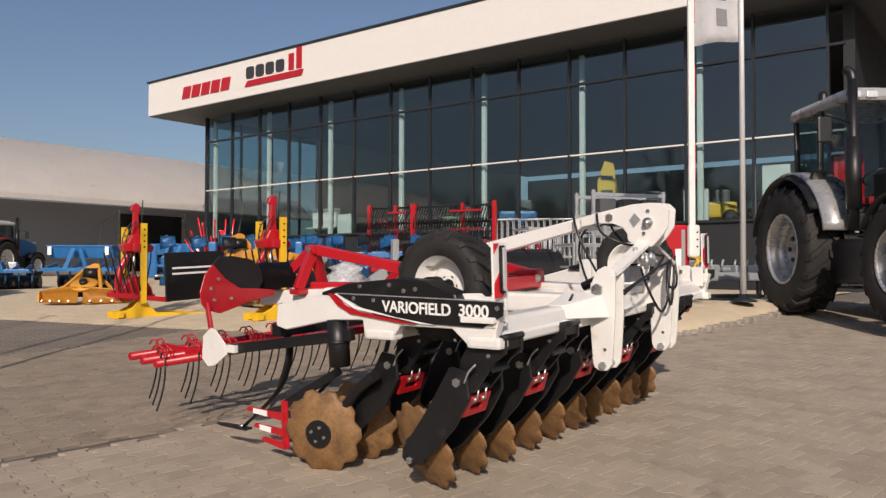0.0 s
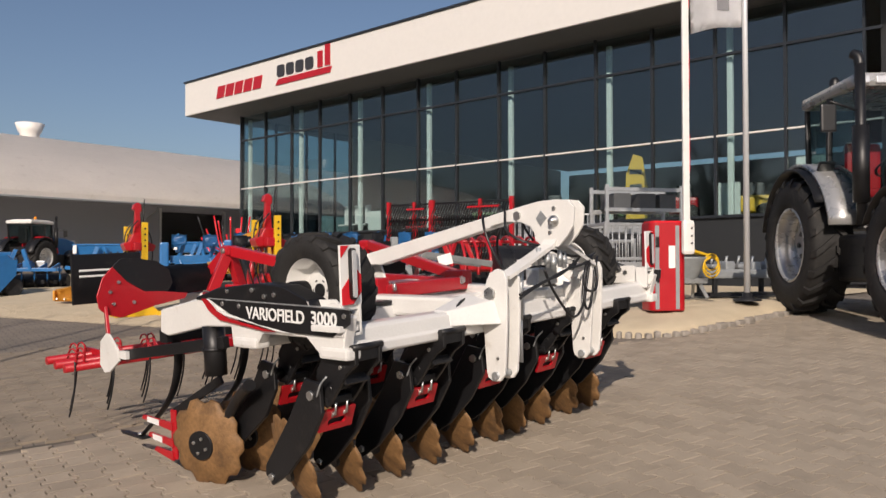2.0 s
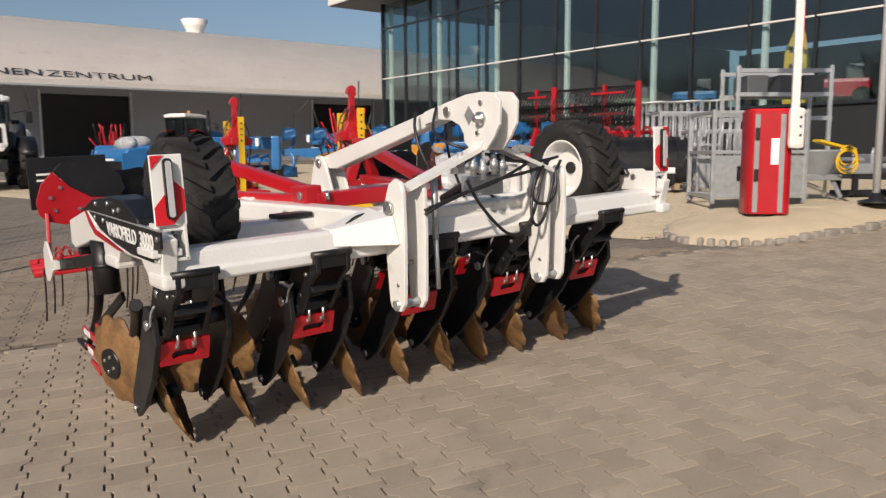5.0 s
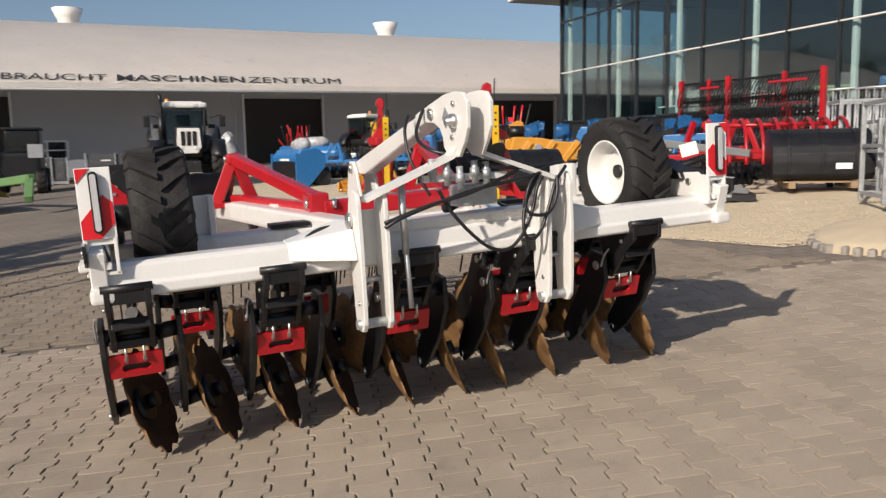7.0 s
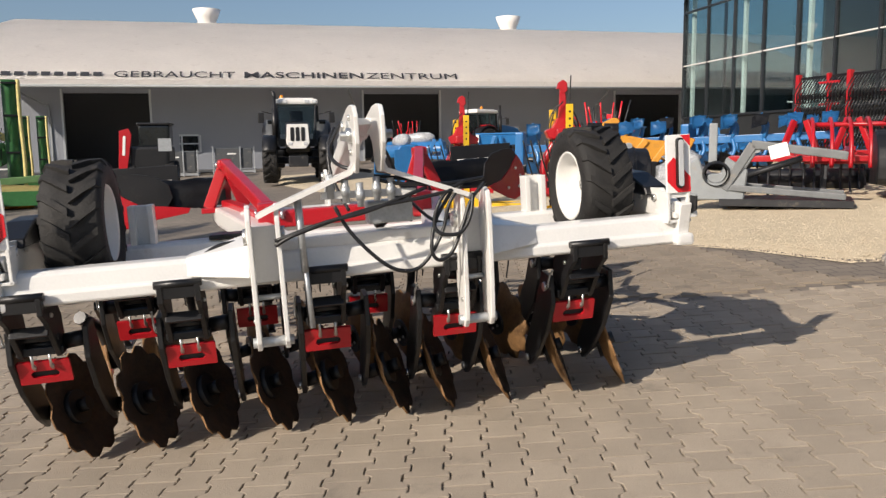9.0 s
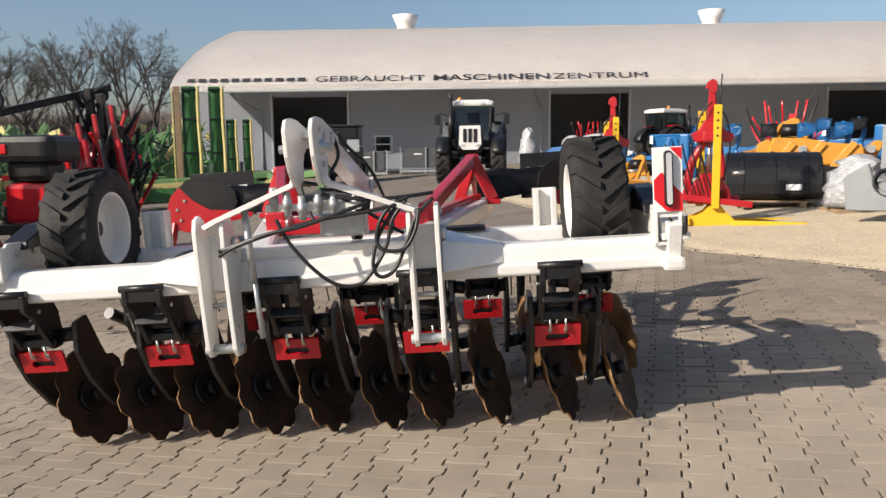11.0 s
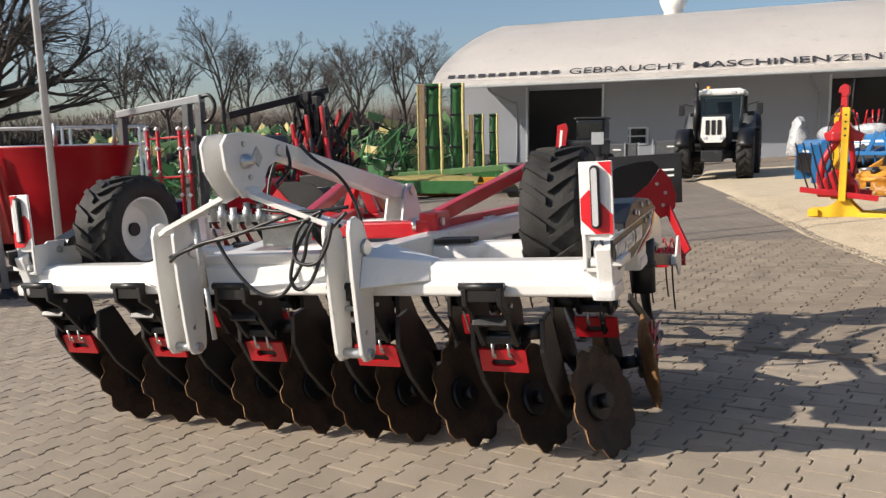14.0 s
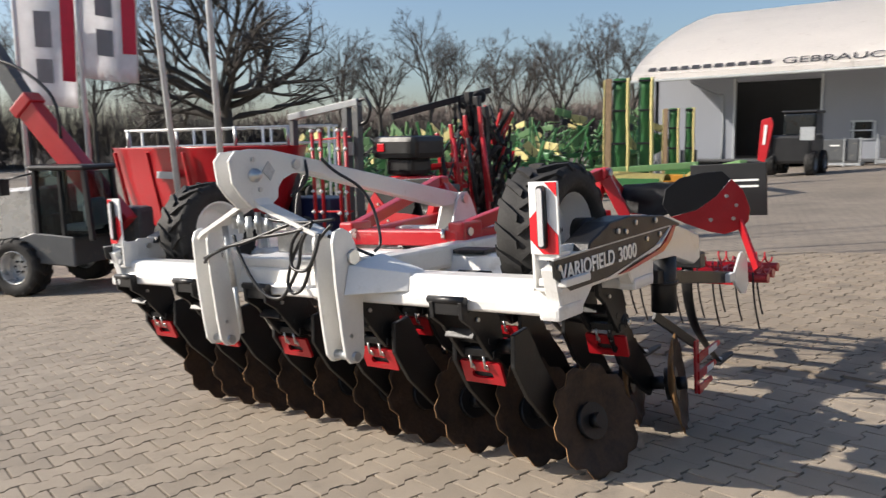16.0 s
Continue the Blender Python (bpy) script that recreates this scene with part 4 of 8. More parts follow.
        part("tower_head", box(bmesh.new(), (apex[0], apex[1] + 0.01, apex[2]), (0.10, 0.11, 0.07), 0.02), RED, top)
        part("tower_foot", box(bmesh.new(), (s * 0.69, 1.94, 1.03), (0.34, 0.10, 0.035), 0.006), RED, top)
        bm = bmesh.new()
        bolt(bm, (s * 0.725, 1.91, 1.335), (s, 0, 0), 0.022, 0.014)
        bolt(bm, (s * 0.35, 0.605, 1.07), (-s, -0.4, 0), 0.03, 0.02)
        bolt(bm, (s * 0.475, 0.66, 1.08), (s, 0, 0), 0.024, 0.014)
        pieces("tower_bolt", bm, ZINC, top)
        # black side rail back to the tines, white end tag
        tv = 0.0 if s < 0 else -0.11
        part("side_rail", beam(bmesh.new(), (s * 1.49, 0.75, 0.855), (s * 1.54, 1.93 + tv, 0.695), 0.04, 0.065, 0.005), BLACK, top)
        bm = bmesh.new()
        rod(bm, (s * 1.49, 0.87, 0.94), (s * 1.49, 0.86, 0.665), 0.062, 16)
        rod(bm, (s * 1.49, 0.87, 0.80), (s * 1.49, 0.87, 0.82), 0.068, 16)
        part("gas_strut", bm, BLACK, top)
        bm = bmesh.new()
        sheet(bm, [(v + tv, w) for v, w in ((1.80, 0.68), (1.815, 0.75), (1.92, 0.84), (1.96, 0.845), (2.04, 0.79), (2.06, 0.64), (2.0, 0.59), (1.93, 0.60))], "yz", s * 1.572, 0.014, 0.002)
        part("end_tag", bm, WHITE, top, "white pear-shaped end plate")
        part("tag_stub", box(bmesh.new(), (s * 1.565, 1.76 + tv, 0.72), (0.03, 0.09, 0.05), 0.004), WHITE, top)
        # side deflector: red plate, black rubber sheet above it, on a red stalk
        v0 = 2.05 if s < 0 else 2.00
        bm = bmesh.new()
        sheet(bm, [(s * a, b) for a, b in ((1.475, 1.262), (1.545, 1.19), (1.585, 1.08), (1.575, 1.0), (1.53, 0.955), (1.43, 0.925), (1.34, 0.945), *(((1.18, 0.985), (0.96, 1.015), (0.94, 1.05), (1.12, 1.075)) if s < 0 else ((1.20, 1.0), (1.10, 1.05))), (1.26, 1.085), (1.38, 1.16))], "xz", v0, 0.012, 0.002)
        plate = part("deflector_plate", bm, RED, top, "red deflector plate")
        part("deflector_stalk", beam(bmesh.new(), (s * 1.525, v0 + 0.01, 1.0), (s * 1.56, 1.95 + tv, 0.72), 0.02, 0.055, 0.004), RED, plate)
        bm = sheet(bmesh.new(), [(s * x, z) for x, z in ((1.10, 1.052), (1.05, 1.13), (1.07, 1.22), (1.16, 1.285), (1.30, 1.31), (1.42, 1.312), (1.472, 1.264), (1.38, 1.162), (1.26, 1.087))], "xz", v0 + 0.004, 0.010, 0.002)
        part("rubber_sheet", bm, BLACK, plate, "black rubber sheet")
        bm = bmesh.new()
        for a, b in ((1.50, 1.10), (1.48, 1.02), (1.34, 1.02), (1.44, 1.16)):
            bolt(bm, (s * a, v0 - 0.006, b), (0, -1, 0), 0.012, 0.01)
        pieces("deflector_bolt", bm, ZINC, plate)
        if s > 0:
            plate.matrix_local = Matrix.Translation((1.37, v0, 0)) @ Matrix.Rotation(radians(38), 4, "Z") @ Matrix.Translation((-1.37, -v0, 0))
        board = part("light_board", box(bmesh.new(), (s * 1.295, 2.50, 1.175), (0.50, 0.02, 0.345), 0.004), BLACK, top, "black rubber board with two white stripes")
        for w in (1.195, 1.235):
            part("white_stripe", box(bmesh.new(), (s * 1.295, 2.4885, w), (0.40, 0.004, 0.014)), REFLECT, board)
        part("board_bar", beam(bmesh.new(), (s * 1.20, 2.53, 1.15), (s * 0.76, 2.36, 0.99), 0.03, 0.04, 0.004), BLACK, top)
        # black rubber apron bowed over the rear end
        bm = bmesh.new()
        arc = [(2.10, 1.05), (2.09, 1.13), (2.11, 1.20), (2.17, 1.245), (2.24, 1.245), (2.30, 1.18)]
        rows = []
        for i in range(7):
            u = s * (0.70 + 0.62 * i / 6)
            rows.append([bm.verts.new((u, v + 0.01 * math.sin(i * 1.7), w + 0.008 * math.sin(i * 2.3 + k))) for k, (v, w) in enumerate(arc)])
        for a, b in zip(rows, rows[1:]):
            for k in range(len(arc) - 1):
                bm.faces.new((a[k], a[k + 1], b[k + 1], b[k])).smooth = True
        bmesh.ops.solidify(bm, geom=bm.faces[:], thickness=0.012)
        part("rear_apron", bm, BLACK, top, "black rubber rear apron")
    # tine harrow: three red tubes with sprung tines
    for i, (v, w) in enumerate(((2.54, 0.575), (2.74, 0.58), (2.93, 0.595))):
        tb = part("tine_tube", rod(bmesh.new(), (-1.56 + 0.02 * i, v + 0.10, w - 0.02), (1.56 - 0.02 * i, v - 0.10, w + 0.02), 0.030, 14), RED, top)
        for k in range(12):
            u = -1.52 + 0.27 * k + 0.09 * i
            if u > 1.53:
                continue
            vv, ww = v - 0.064 * u, w + 0.0128 * u
            coil = [(u + 0.008 * j, vv + 0.038 * math.cos(j * 0.9), ww + 0.065 + 0.038 * math.sin(j * 0.9)) for j in range(15)]
            part("spring_coil", pipe(bmesh.new(), coil, 0.0065, 6), RED, tb)
            part("tine", pipe(bmesh.new(), smooth_path([(u + 0.02, vv - 0.03, ww + 0.04), (u + 0.02, vv - 0.02, ww - 0.10), (u + 0.02, vv + 0.03, ww - 0.24), (u + 0.02, vv + 0.10, ww - 0.36)], 4), 0.0065, 6), DARK, tb)
    bm = bmesh.new()
    for u in (-1.2, -0.4, 0.4, 1.2):
        beam(bm, (u, 2.42 - 0.064 * u, 0.585), (u, 3.0 - 0.064 * u, 0.61), 0.02, 0.05, 0.003)
    beam(bm, (-1.5, 2.12, 0.66), (1.5, 1.95, 0.66), 0.06, 0.06, 0.005)
    for u in (-0.72, 0.72):
        beam(bm, (u, 2.0, 0.68), (u, 2.44 - 0.064 * u, 0.585), 0.04, 0.06, 0.004)
    pieces("tine_carrier", bm, RED, top)
    # levelling tines: flat curved black bars with pointed shares under the rear
    for k in range(7):
        u = -1.42 + 0.473 * k
        tn = part("levelling_tine", pipe(bmesh.new(), smooth_path([(u, 1.40, 0.84), (u, 1.37, 0.70), (u, 1.45, 0.50), (u, 1.62, 0.34), (u, 1.86, 0.17)], 5), 0.034, 8, 0.6, 0.35), BLACK, top)
        part("share", sheet(bmesh.new(), [(u - 0.03, 1.80), (u + 0.03, 1.80), (u + 0.02, 2.08), (u, 2.14), (u - 0.02, 2.08)], "xy", 0.165, 0.014), DARK, tn)
        part("share_bolt", bolt(bmesh.new(), (u, 1.87, 0.173), (0, 0, 1), 0.020, 0.016), ZINC, tn)
    part("levelling_bar", beam(bmesh.new(), (-1.5, 1.40, 0.85), (1.5, 1.40, 0.85), 0.08, 0.08, 0.006), BLACK, top)
    for s in (-1, 1):
        part("levelling_hanger", beam(bmesh.new(), (s * 0.66, 1.40, 0.86), (s * 0.66, 1.48, 0.99), 0.05, 0.06, 0.005), BLACK, top)
        # red fingers beside the end discs
        for w, ln in ((0.30, 0.34), (0.20, 0.27), (0.12, 0.20)):
            fg = part("red_finger", sheet(bmesh.new(), [(1.40, w + 0.022), (1.40 + ln, w + 0.03), (1.42 + ln, w + 0.005), (1.40, w - 0.028)], "yz", s * 1.46, 0.012), RED, top)
            if ln > 0.25:
                part("white_band", sheet(bmesh.new(), [(1.40 + ln * 0.45, w + 0.022), (1.40 + ln * 0.85, w + 0.027), (1.40 + ln * 0.85, w - 0.006), (1.40 + ln * 0.45, w - 0.014)], "yz", s * 1.467, 0.004), REFLECT, fg)
        part("finger_holder", beam(bmesh.new(), (s * 1.45, 1.40, 0.40), (s * 1.45, 1.40, 0.10), 0.014, 0.06), RED, top)
        part("finger_arm", beam(bmesh.new(), (s * 1.44, 1.40, 0.38), (s * 1.40, 0.95, 0.62), 0.02, 0.05, 0.004), BLACK, top)
    # disc rows
    for k in range(5):
        disc_unit(top, -1.42 + 0.610 * k, -0.05, 0.31, -0.33, (-0.01, 0.295) if k == 3 else (0.045, 0.352))
    for k in range(5):
        disc_unit(top, -1.13 + 0.605 * k, 0.63, -0.29, -0.12, (0.0, 0.30) if k < 4 else (-0.05, 0.20))
    c, ax = Vector((-1.41, 1.10, 0.238)), Vector((-1.0, -0.29, -0.06))
    end = part("disc", notched_disc(bmesh.new(), c, ax), [RUST, RUSTSHADE], top, "rusty notched steel end disc")
    a = ax.normalized()
    part("hub", rod(bmesh.new(), c + a * 0.02, c + a * 0.07, 0.085, 18), BLACK, end)
    bm = bmesh.new()
    side = a.orthogonal().normalized()
    for k in range(4):
        d = Matrix.Rotation(math.pi / 2 * k + 0.4, 3, a) @ side
        bolt(bm, c + a * 0.069 + d * 0.045, a, 0.010, 0.010)
    pieces("hub_bolt", bm, ZINC, end)
    part("end_disc_arm", pipe(bmesh.new(), smooth_path([(-1.42, 0.65, 0.62), (-1.37, 0.85, 0.50), (-1.36, 1.02, 0.32), (-1.37, 1.10, 0.24)], 4), 0.034, 8), BLACK, top)
    # hydraulic hoses and cables round the headstock
    hoses = [
        [(-0.15, -0.43, 1.17), (-0.10, -0.44, 1.07), (-0.01, -0.45, 0.96), (0.08, -0.45, 0.89), (0.17, -0.44, 0.88), (0.24, -0.44, 0.94), (0.30, -0.43, 1.04), (0.33, -0.43, 1.14), (0.39, -0.42, 1.22)],
        [(0.40, -0.42, 1.23), (0.33, -0.43, 1.20), (0.28, -0.44, 1.14), (0.26, -0.44, 1.06), (0.29, -0.45, 1.02), (0.37, -0.45, 1.02), (0.42, -0.44, 1.09), (0.44, -0.42, 1.18)],
        [(0.50, -0.40, 1.22), (0.43, -0.42, 1.15), (0.39, -0.43, 1.06), (0.33, -0.44, 0.94), (0.27, -0.45, 0.91), (0.24, -0.45, 0.96), (0.27, -0.43, 1.08), (0.36, -0.41, 1.21)],
        [(-0.40, -0.43, 1.03), (-0.32, -0.45, 1.07), (-0.11, -0.46, 1.13), (0.04, -0.45, 1.16), (0.22, -0.44, 1.18), (0.35, -0.43, 1.20)],
        [(-0.40, -0.43, 1.05), (-0.20, -0.46, 1.11), (-0.03, -0.46, 1.14), (0.14, -0.44, 1.19), (0.24, -0.42, 1.22)],
        [(0.02, -0.40, 1.27), (0.15, -0.42, 1.24), (0.34, -0.42, 1.23), (0.50, -0.38, 1.24)],
        [(0.03, -0.36, 1.28), (0.18, -0.36, 1.255), (0.33, -0.36, 1.21), (0.45, -0.37, 1.16)],
        [(-0.08, 0.06, 1.50), (-0.12, 0.02, 1.42), (-0.12, -0.04, 1.28), (-0.06, -0.10, 1.12)],
        [(-0.065, -0.10, 1.52), (-0.13, -0.16, 1.40), (-0.10, -0.28, 1.33), (0.02, -0.36, 1.30)],
        [(0.065, -0.02, 1.52), (0.10, 0.04, 1.45), (0.17, 0.14, 1.36), (0.22, 0.18, 1.24), (0.27, 0.16, 1.08), (0.26, 0.12, 1.03)],
        [(0.05, -0.12, 1.53), (0.08, -0.14, 1.42), (0.05, -0.22, 1.34)],
        [(0.10, -0.30, 1.24), (0.22, -0.15, 1.14), (0.34, -0.02, 1.04), (0.46, 0.02, 1.0)],
        [(-0.46, -0.12, 1.03), (-0.62, -0.20, 1.03), (-0.70, -0.22, 0.995)],
    ]
    for h in hoses:
        part("hose", pipe(bmesh.new(), smooth_path(h, 7), 0.0082, 8), HOSE, top)
    for u, v, w in ((-0.16, -0.40, 1.20), (-0.10, -0.42, 1.18), (-0.04, -0.42, 1.16), (0.03, -0.42, 1.18), (0.09, -0.41, 1.17)):
        bm = bmesh.new()
        rod(bm, (u, v, w), (u, v, w + 0.10), 0.015, 10)
        rod(bm, (u, v, w + 0.03), (u, v, w + 0.07), 0.021, 6)
        part("coupling", bm, GALV, top)
    part("coupling_rail", beam(bmesh.new(), (-0.20, -0.385, 1.215), (0.20, -0.385, 1.205), 0.03, 0.03, 0.004), WHITE, top)
    part("valve_block", box(bmesh.new(), (0.10, -0.24, 1.12), (0.20, 0.10, 0.10), 0.01), GALV, top)
    part("headstock_base", box(bmesh.new(), (0.0, -0.14, 1.005), (0.84, 0.15, 0.05), 0.012), WHITE, top)
    part("cylinder", rod(bmesh.new(), (0.20, -0.28, 1.22), (0.10, 0.10, 1.03), 0.030, 12), BLACK, top)
    return top


harrow = build_harrow()


# ---- tractors and vehicles ----
def arc_strip(bm, x0, x1, cy, cz, r, a0, a1, thick=0.02, n=14):
    """A bent sheet over a wheel, from angle a0 to a1 (degrees, 0 ahead, 90 up)."""
    rows = []
    for i in range(n + 1):
        a = radians(a0 + (a1 - a0) * i / n)
        rows.append([bm.verts.new((x, cy + rr * math.cos(a), cz + rr * math.sin(a))) for x, rr in ((x0, r), (x1, r), (x1, r + thick), (x0, r + thick))])
    for a, b in zip(rows, rows[1:]):
        for k in range(4):
            bm.faces.new((a[k], a[(k + 1) % 4], b[(k + 1) % 4], b[k])).smooth = True
    bm.faces.new(rows[0])
    bm.faces.new(rows[-1][::-1])
    return bm


def tractor(m, label, hood, mask, roof, fender, rim, R=1.0, r=0.74, base=2.85, high=3.15, group=""):
    """A farm tractor that looks along its own y."""
    top = thing("tractor", m, label, "tractor", group)
    tr, tf = 0.92, 0.90
    for s in (-1, 1):
        w = thing_part("rear_wheel", top)
        wheel(w, (s * tr, 0, R), R, 0.58, R * 0.53, s, rim, BLACK, 20, 0.055, -0.10)
        w = thing_part("front_wheel", top)
        wheel(w, (s * tf, base, r), r, 0.48, r * 0.52, s, rim, BLACK, 18, 0.045, -0.08)
        bm = bmesh.new()
        arc_strip(bm, s * (tr - 0.32), s * (tr + 0.26), 0.0, R, R + 0.10, 30, 168, 0.03)
        part("rear_fender_edge", bm, BLACK, top)
        bm = bmesh.new()
        arc_strip(bm, s * (tr - 0.34), s * (tr + 0.16), 0.0, R, R + 0.15, 12, 105, 0.05)
        sheet(bm, [(0.35, R + 0.2), (0.5, R + 1.08), (0.80, R + 0.95), (1.12, R + 0.55), (1.16, R + 0.2)], "yz", s * (tr - 0.30), 0.05, 0.004)
        fd = part("rear_fender", bm, fender, top)
        bm = bmesh.new()
        box(bm, (s * (tr - 0.02), 0.62, R + 1.06), (0.22, 0.05, 0.20), 0.02, Matrix.Rotation(radians(-42), 3, "X"))
        part("fender_lamp", bm, BLACKG, fd)
        bm = bmesh.new()
        arc_strip(bm, s * (tf - 0.20), s * (tf + 0.22), base, r, r + 0.07, 20, 150, 0.02)
        part("front_fender", bm, BLACK, top)
        bm = bmesh.new()
        box(bm, (s * 0.66, 1.35, 0.78), (0.42, 0.95, 0.62), 0.06)
        part("side_tank", bm, BLACK, top)
        bm = bmesh.new()
        for k in range(3):
            box(bm, (s * 0.72, 1.32, 0.42 + 0.26 * k), (0.30, 0.36, 0.03), 0.006)
        pieces("step", bm, DARK, top)
        # mirror on its bracket
        bm = bmesh.new()
        rod(bm, (s * 0.78, 1.30, high - 0.5), (s * 1.18, 1.42, high - 0.40), 0.016, 8)
        mr = part("mirror_arm", bm, BLACK, top)
        bm = bmesh.new()
        box(bm, (s * 1.20, 1.42, high - 0.62), (0.20, 0.06, 0.36), 0.03)
        part("mirror", bm, BLACK, mr)
    bm = bmesh.new()
    box(bm, (0, 1.3, 0.85), (0.62, 3.0, 0.50), 0.04)
    rod(bm, (-0.75, base, r), (0.75, base, r), 0.11, 12)
    rod(bm, (-0.75, 0, R), (0.75, 0, R), 0.16, 12)
    box(bm, (0, base + 0.75, 0.72), (0.62, 0.5, 0.35), 0.03)
    part("chassis", bm, DARK, top)
    bm = bmesh.new()
    sheet(bm, [(1.15, 1.10), (1.15, 2.02), (1.7, 2.02), (2.6, 1.95), (3.25, 1.80), (3.42, 1.62), (3.44, 1.15), (3.2, 1.0)], "yz", 0.0, 0.78, 0.03)
    part("hood", bm, hood, top)
    bm = bmesh.new()
    sheet(bm, [(-0.33, 1.90), (0.33, 1.90), (0.37, 1.30), (0.24, 1.12), (-0.24, 1.12), (-0.37, 1.30)], "xz", 3.45, 0.05, 0.01)
    mk = part("front_mask", bm, mask, top)
    for x in (-0.17, 0.0, 0.17):
        bm = bmesh.new()
        sheet(bm, rounded(x, 1.58, 0.12, 0.44, 0.03), "xz", 3.482, 0.02)
        part("grille_slot", bm, BLACK, mk)
    for s in (-1, 1):
        bm = bmesh.new()
        box(bm, (s * 0.24, 3.47, 1.27), (0.14, 0.05, 0.09), 0.02)
        part("headlight", bm, LENS, mk)
    # cab: posts, panes, roof with lamps
    z0, z1 = 1.45, high - 0.16
    posts = {}
    for s in (-1, 1):
        for name, a, b in (("front", (s * 0.62, 1.22, z0), (s * 0.66, 1.02, z1)), ("middle", (s * 0.78, 0.42, z0), (s * 0.74, 0.40, z1)), ("rear", (s * 0.70, -0.42, z0 + 0.2), (s * 0.68, -0.52, z1))):
            posts[s, name] = (Vector(a), Vector(b))
            part("cab_post", beam(bmesh.new(), a, b, 0.07, 0.07, 0.012), BLACK, top)
    def pane(p, q):
        bm = bmesh.new()
        vs = [bm.verts.new(v) for v in (p[0], q[0], q[1], p[1])]
        bm.faces.new(vs)
        bmesh.ops.solidify(bm, geom=bm.faces[:], thickness=0.006)
        ob = part("cab_pane", bm, CABGLASS, top)
        ob.visible_shadow = False
    for s in (-1, 1):
        pane(posts[s, "front"], posts[s, "middle"])
        pane(posts[s, "middle"], posts[s, "rear"])
    pane(posts[-1, "front"], posts[1, "front"])
    pane(posts[-1, "rear"], posts[1, "rear"])
    bm = bmesh.new()
    box(bm, (0, 0.35, z0 - 0.12), (1.36, 1.6, 0.26), 0.03)
    part("cab_floor", bm, BLACK, top)
    bm = bmesh.new()
    box(bm, (0, 0.26, high - 0.06), (1.50, 1.75, 0.18), 0.07)
    box(bm, (0, 0.26, high + 0.04), (1.2, 1.4, 0.08), 0.03)
    rf = part("cab_roof", bm, roof, top)
    for x in (-0.62, -0.38, 0.38, 0.62):
        bm = bmesh.new()
        box(bm, (x, 1.14, high - 0.06), (0.16, 0.04, 0.10), 0.02)
        part("work_lamp", bm, LENS, rf)
    bm = bmesh.new()
    lathe(bm, [(0.07, 0), (0.07, 0.1), (0.04, 0.15), (0, 0.15)], (0.5, 0.0, high + 0.08), (0, 0, 1), 12)
    part("beacon", bm, BLACK if fender is SILVER else AMBER, rf)
    bm = bmesh.new()
    box(bm, (0, 0.0, 1.72), (0.5, 0.5, 0.14), 0.05)
    box(bm, (0, -0.25, 2.12), (0.5, 0.14, 0.75), 0.06)
    part("seat", bm, RED if fender is SILVER else BLACK, top)
    bm = bmesh.new()
    rod(bm, (0, 0.95, 1.5), (0, 0.62, 2.0), 0.03, 8)
    lathe(bm, [(0.20, -0.015), (0.22, 0), (0.20, 0.015), (0.18, 0), (0.20, -0.015)], (0, 0.60, 2.03), (0, -0.5, 0.8), 20)
    part("steering_wheel", bm, BLACK, top)
    bm = bmesh.new()
    rod(bm, (0.74, 1.30, 1.2), (0.74, 1.30, high + 0.1), 0.065, 12)
    rod(bm, (0.74, 1.30, 1.5), (0.74, 1.30, 2.5), 0.105, 14)
    pipe(bm, smooth_path([(0.74, 1.30, high + 0.08), (0.75, 1.28, high + 0.2), (0.80, 1.22, high + 0.26)], 3), 0.065, 10)
    part("exhaust", bm, BLACK, top)
    return top


def thing_part(name, parent):
    """An empty part that holds smaller pieces, as a wheel holds tyre and rim."""
    ob = new(name)
    ob.parent = parent
    return ob


near_tractor = tractor(stand(14.19, 2.70, 128.0, 0.0), "black and silver tractor with silver fenders and tall exhaust", BLACK, BLACK, SILVER, SILVER, SILVER, 0.98, 0.76, 2.85, 3.2)
tractor(stand(6.2, 28.4, 178.0), "black tractor with white front mask and white roof, facing the yard", BLACK, WHITE, WHITE, DGREY, DGREY, 0.98, 0.74, 2.8, 2.8)
tractor(stand(14.3, 33.5, -60.0) @ Matrix.Scale(0.78, 4), "dark tractor with red fenders and pale roof", BLUE, DGREY, WHITE, RED, WHITE, 0.9, 0.62, 2.5, 2.8)


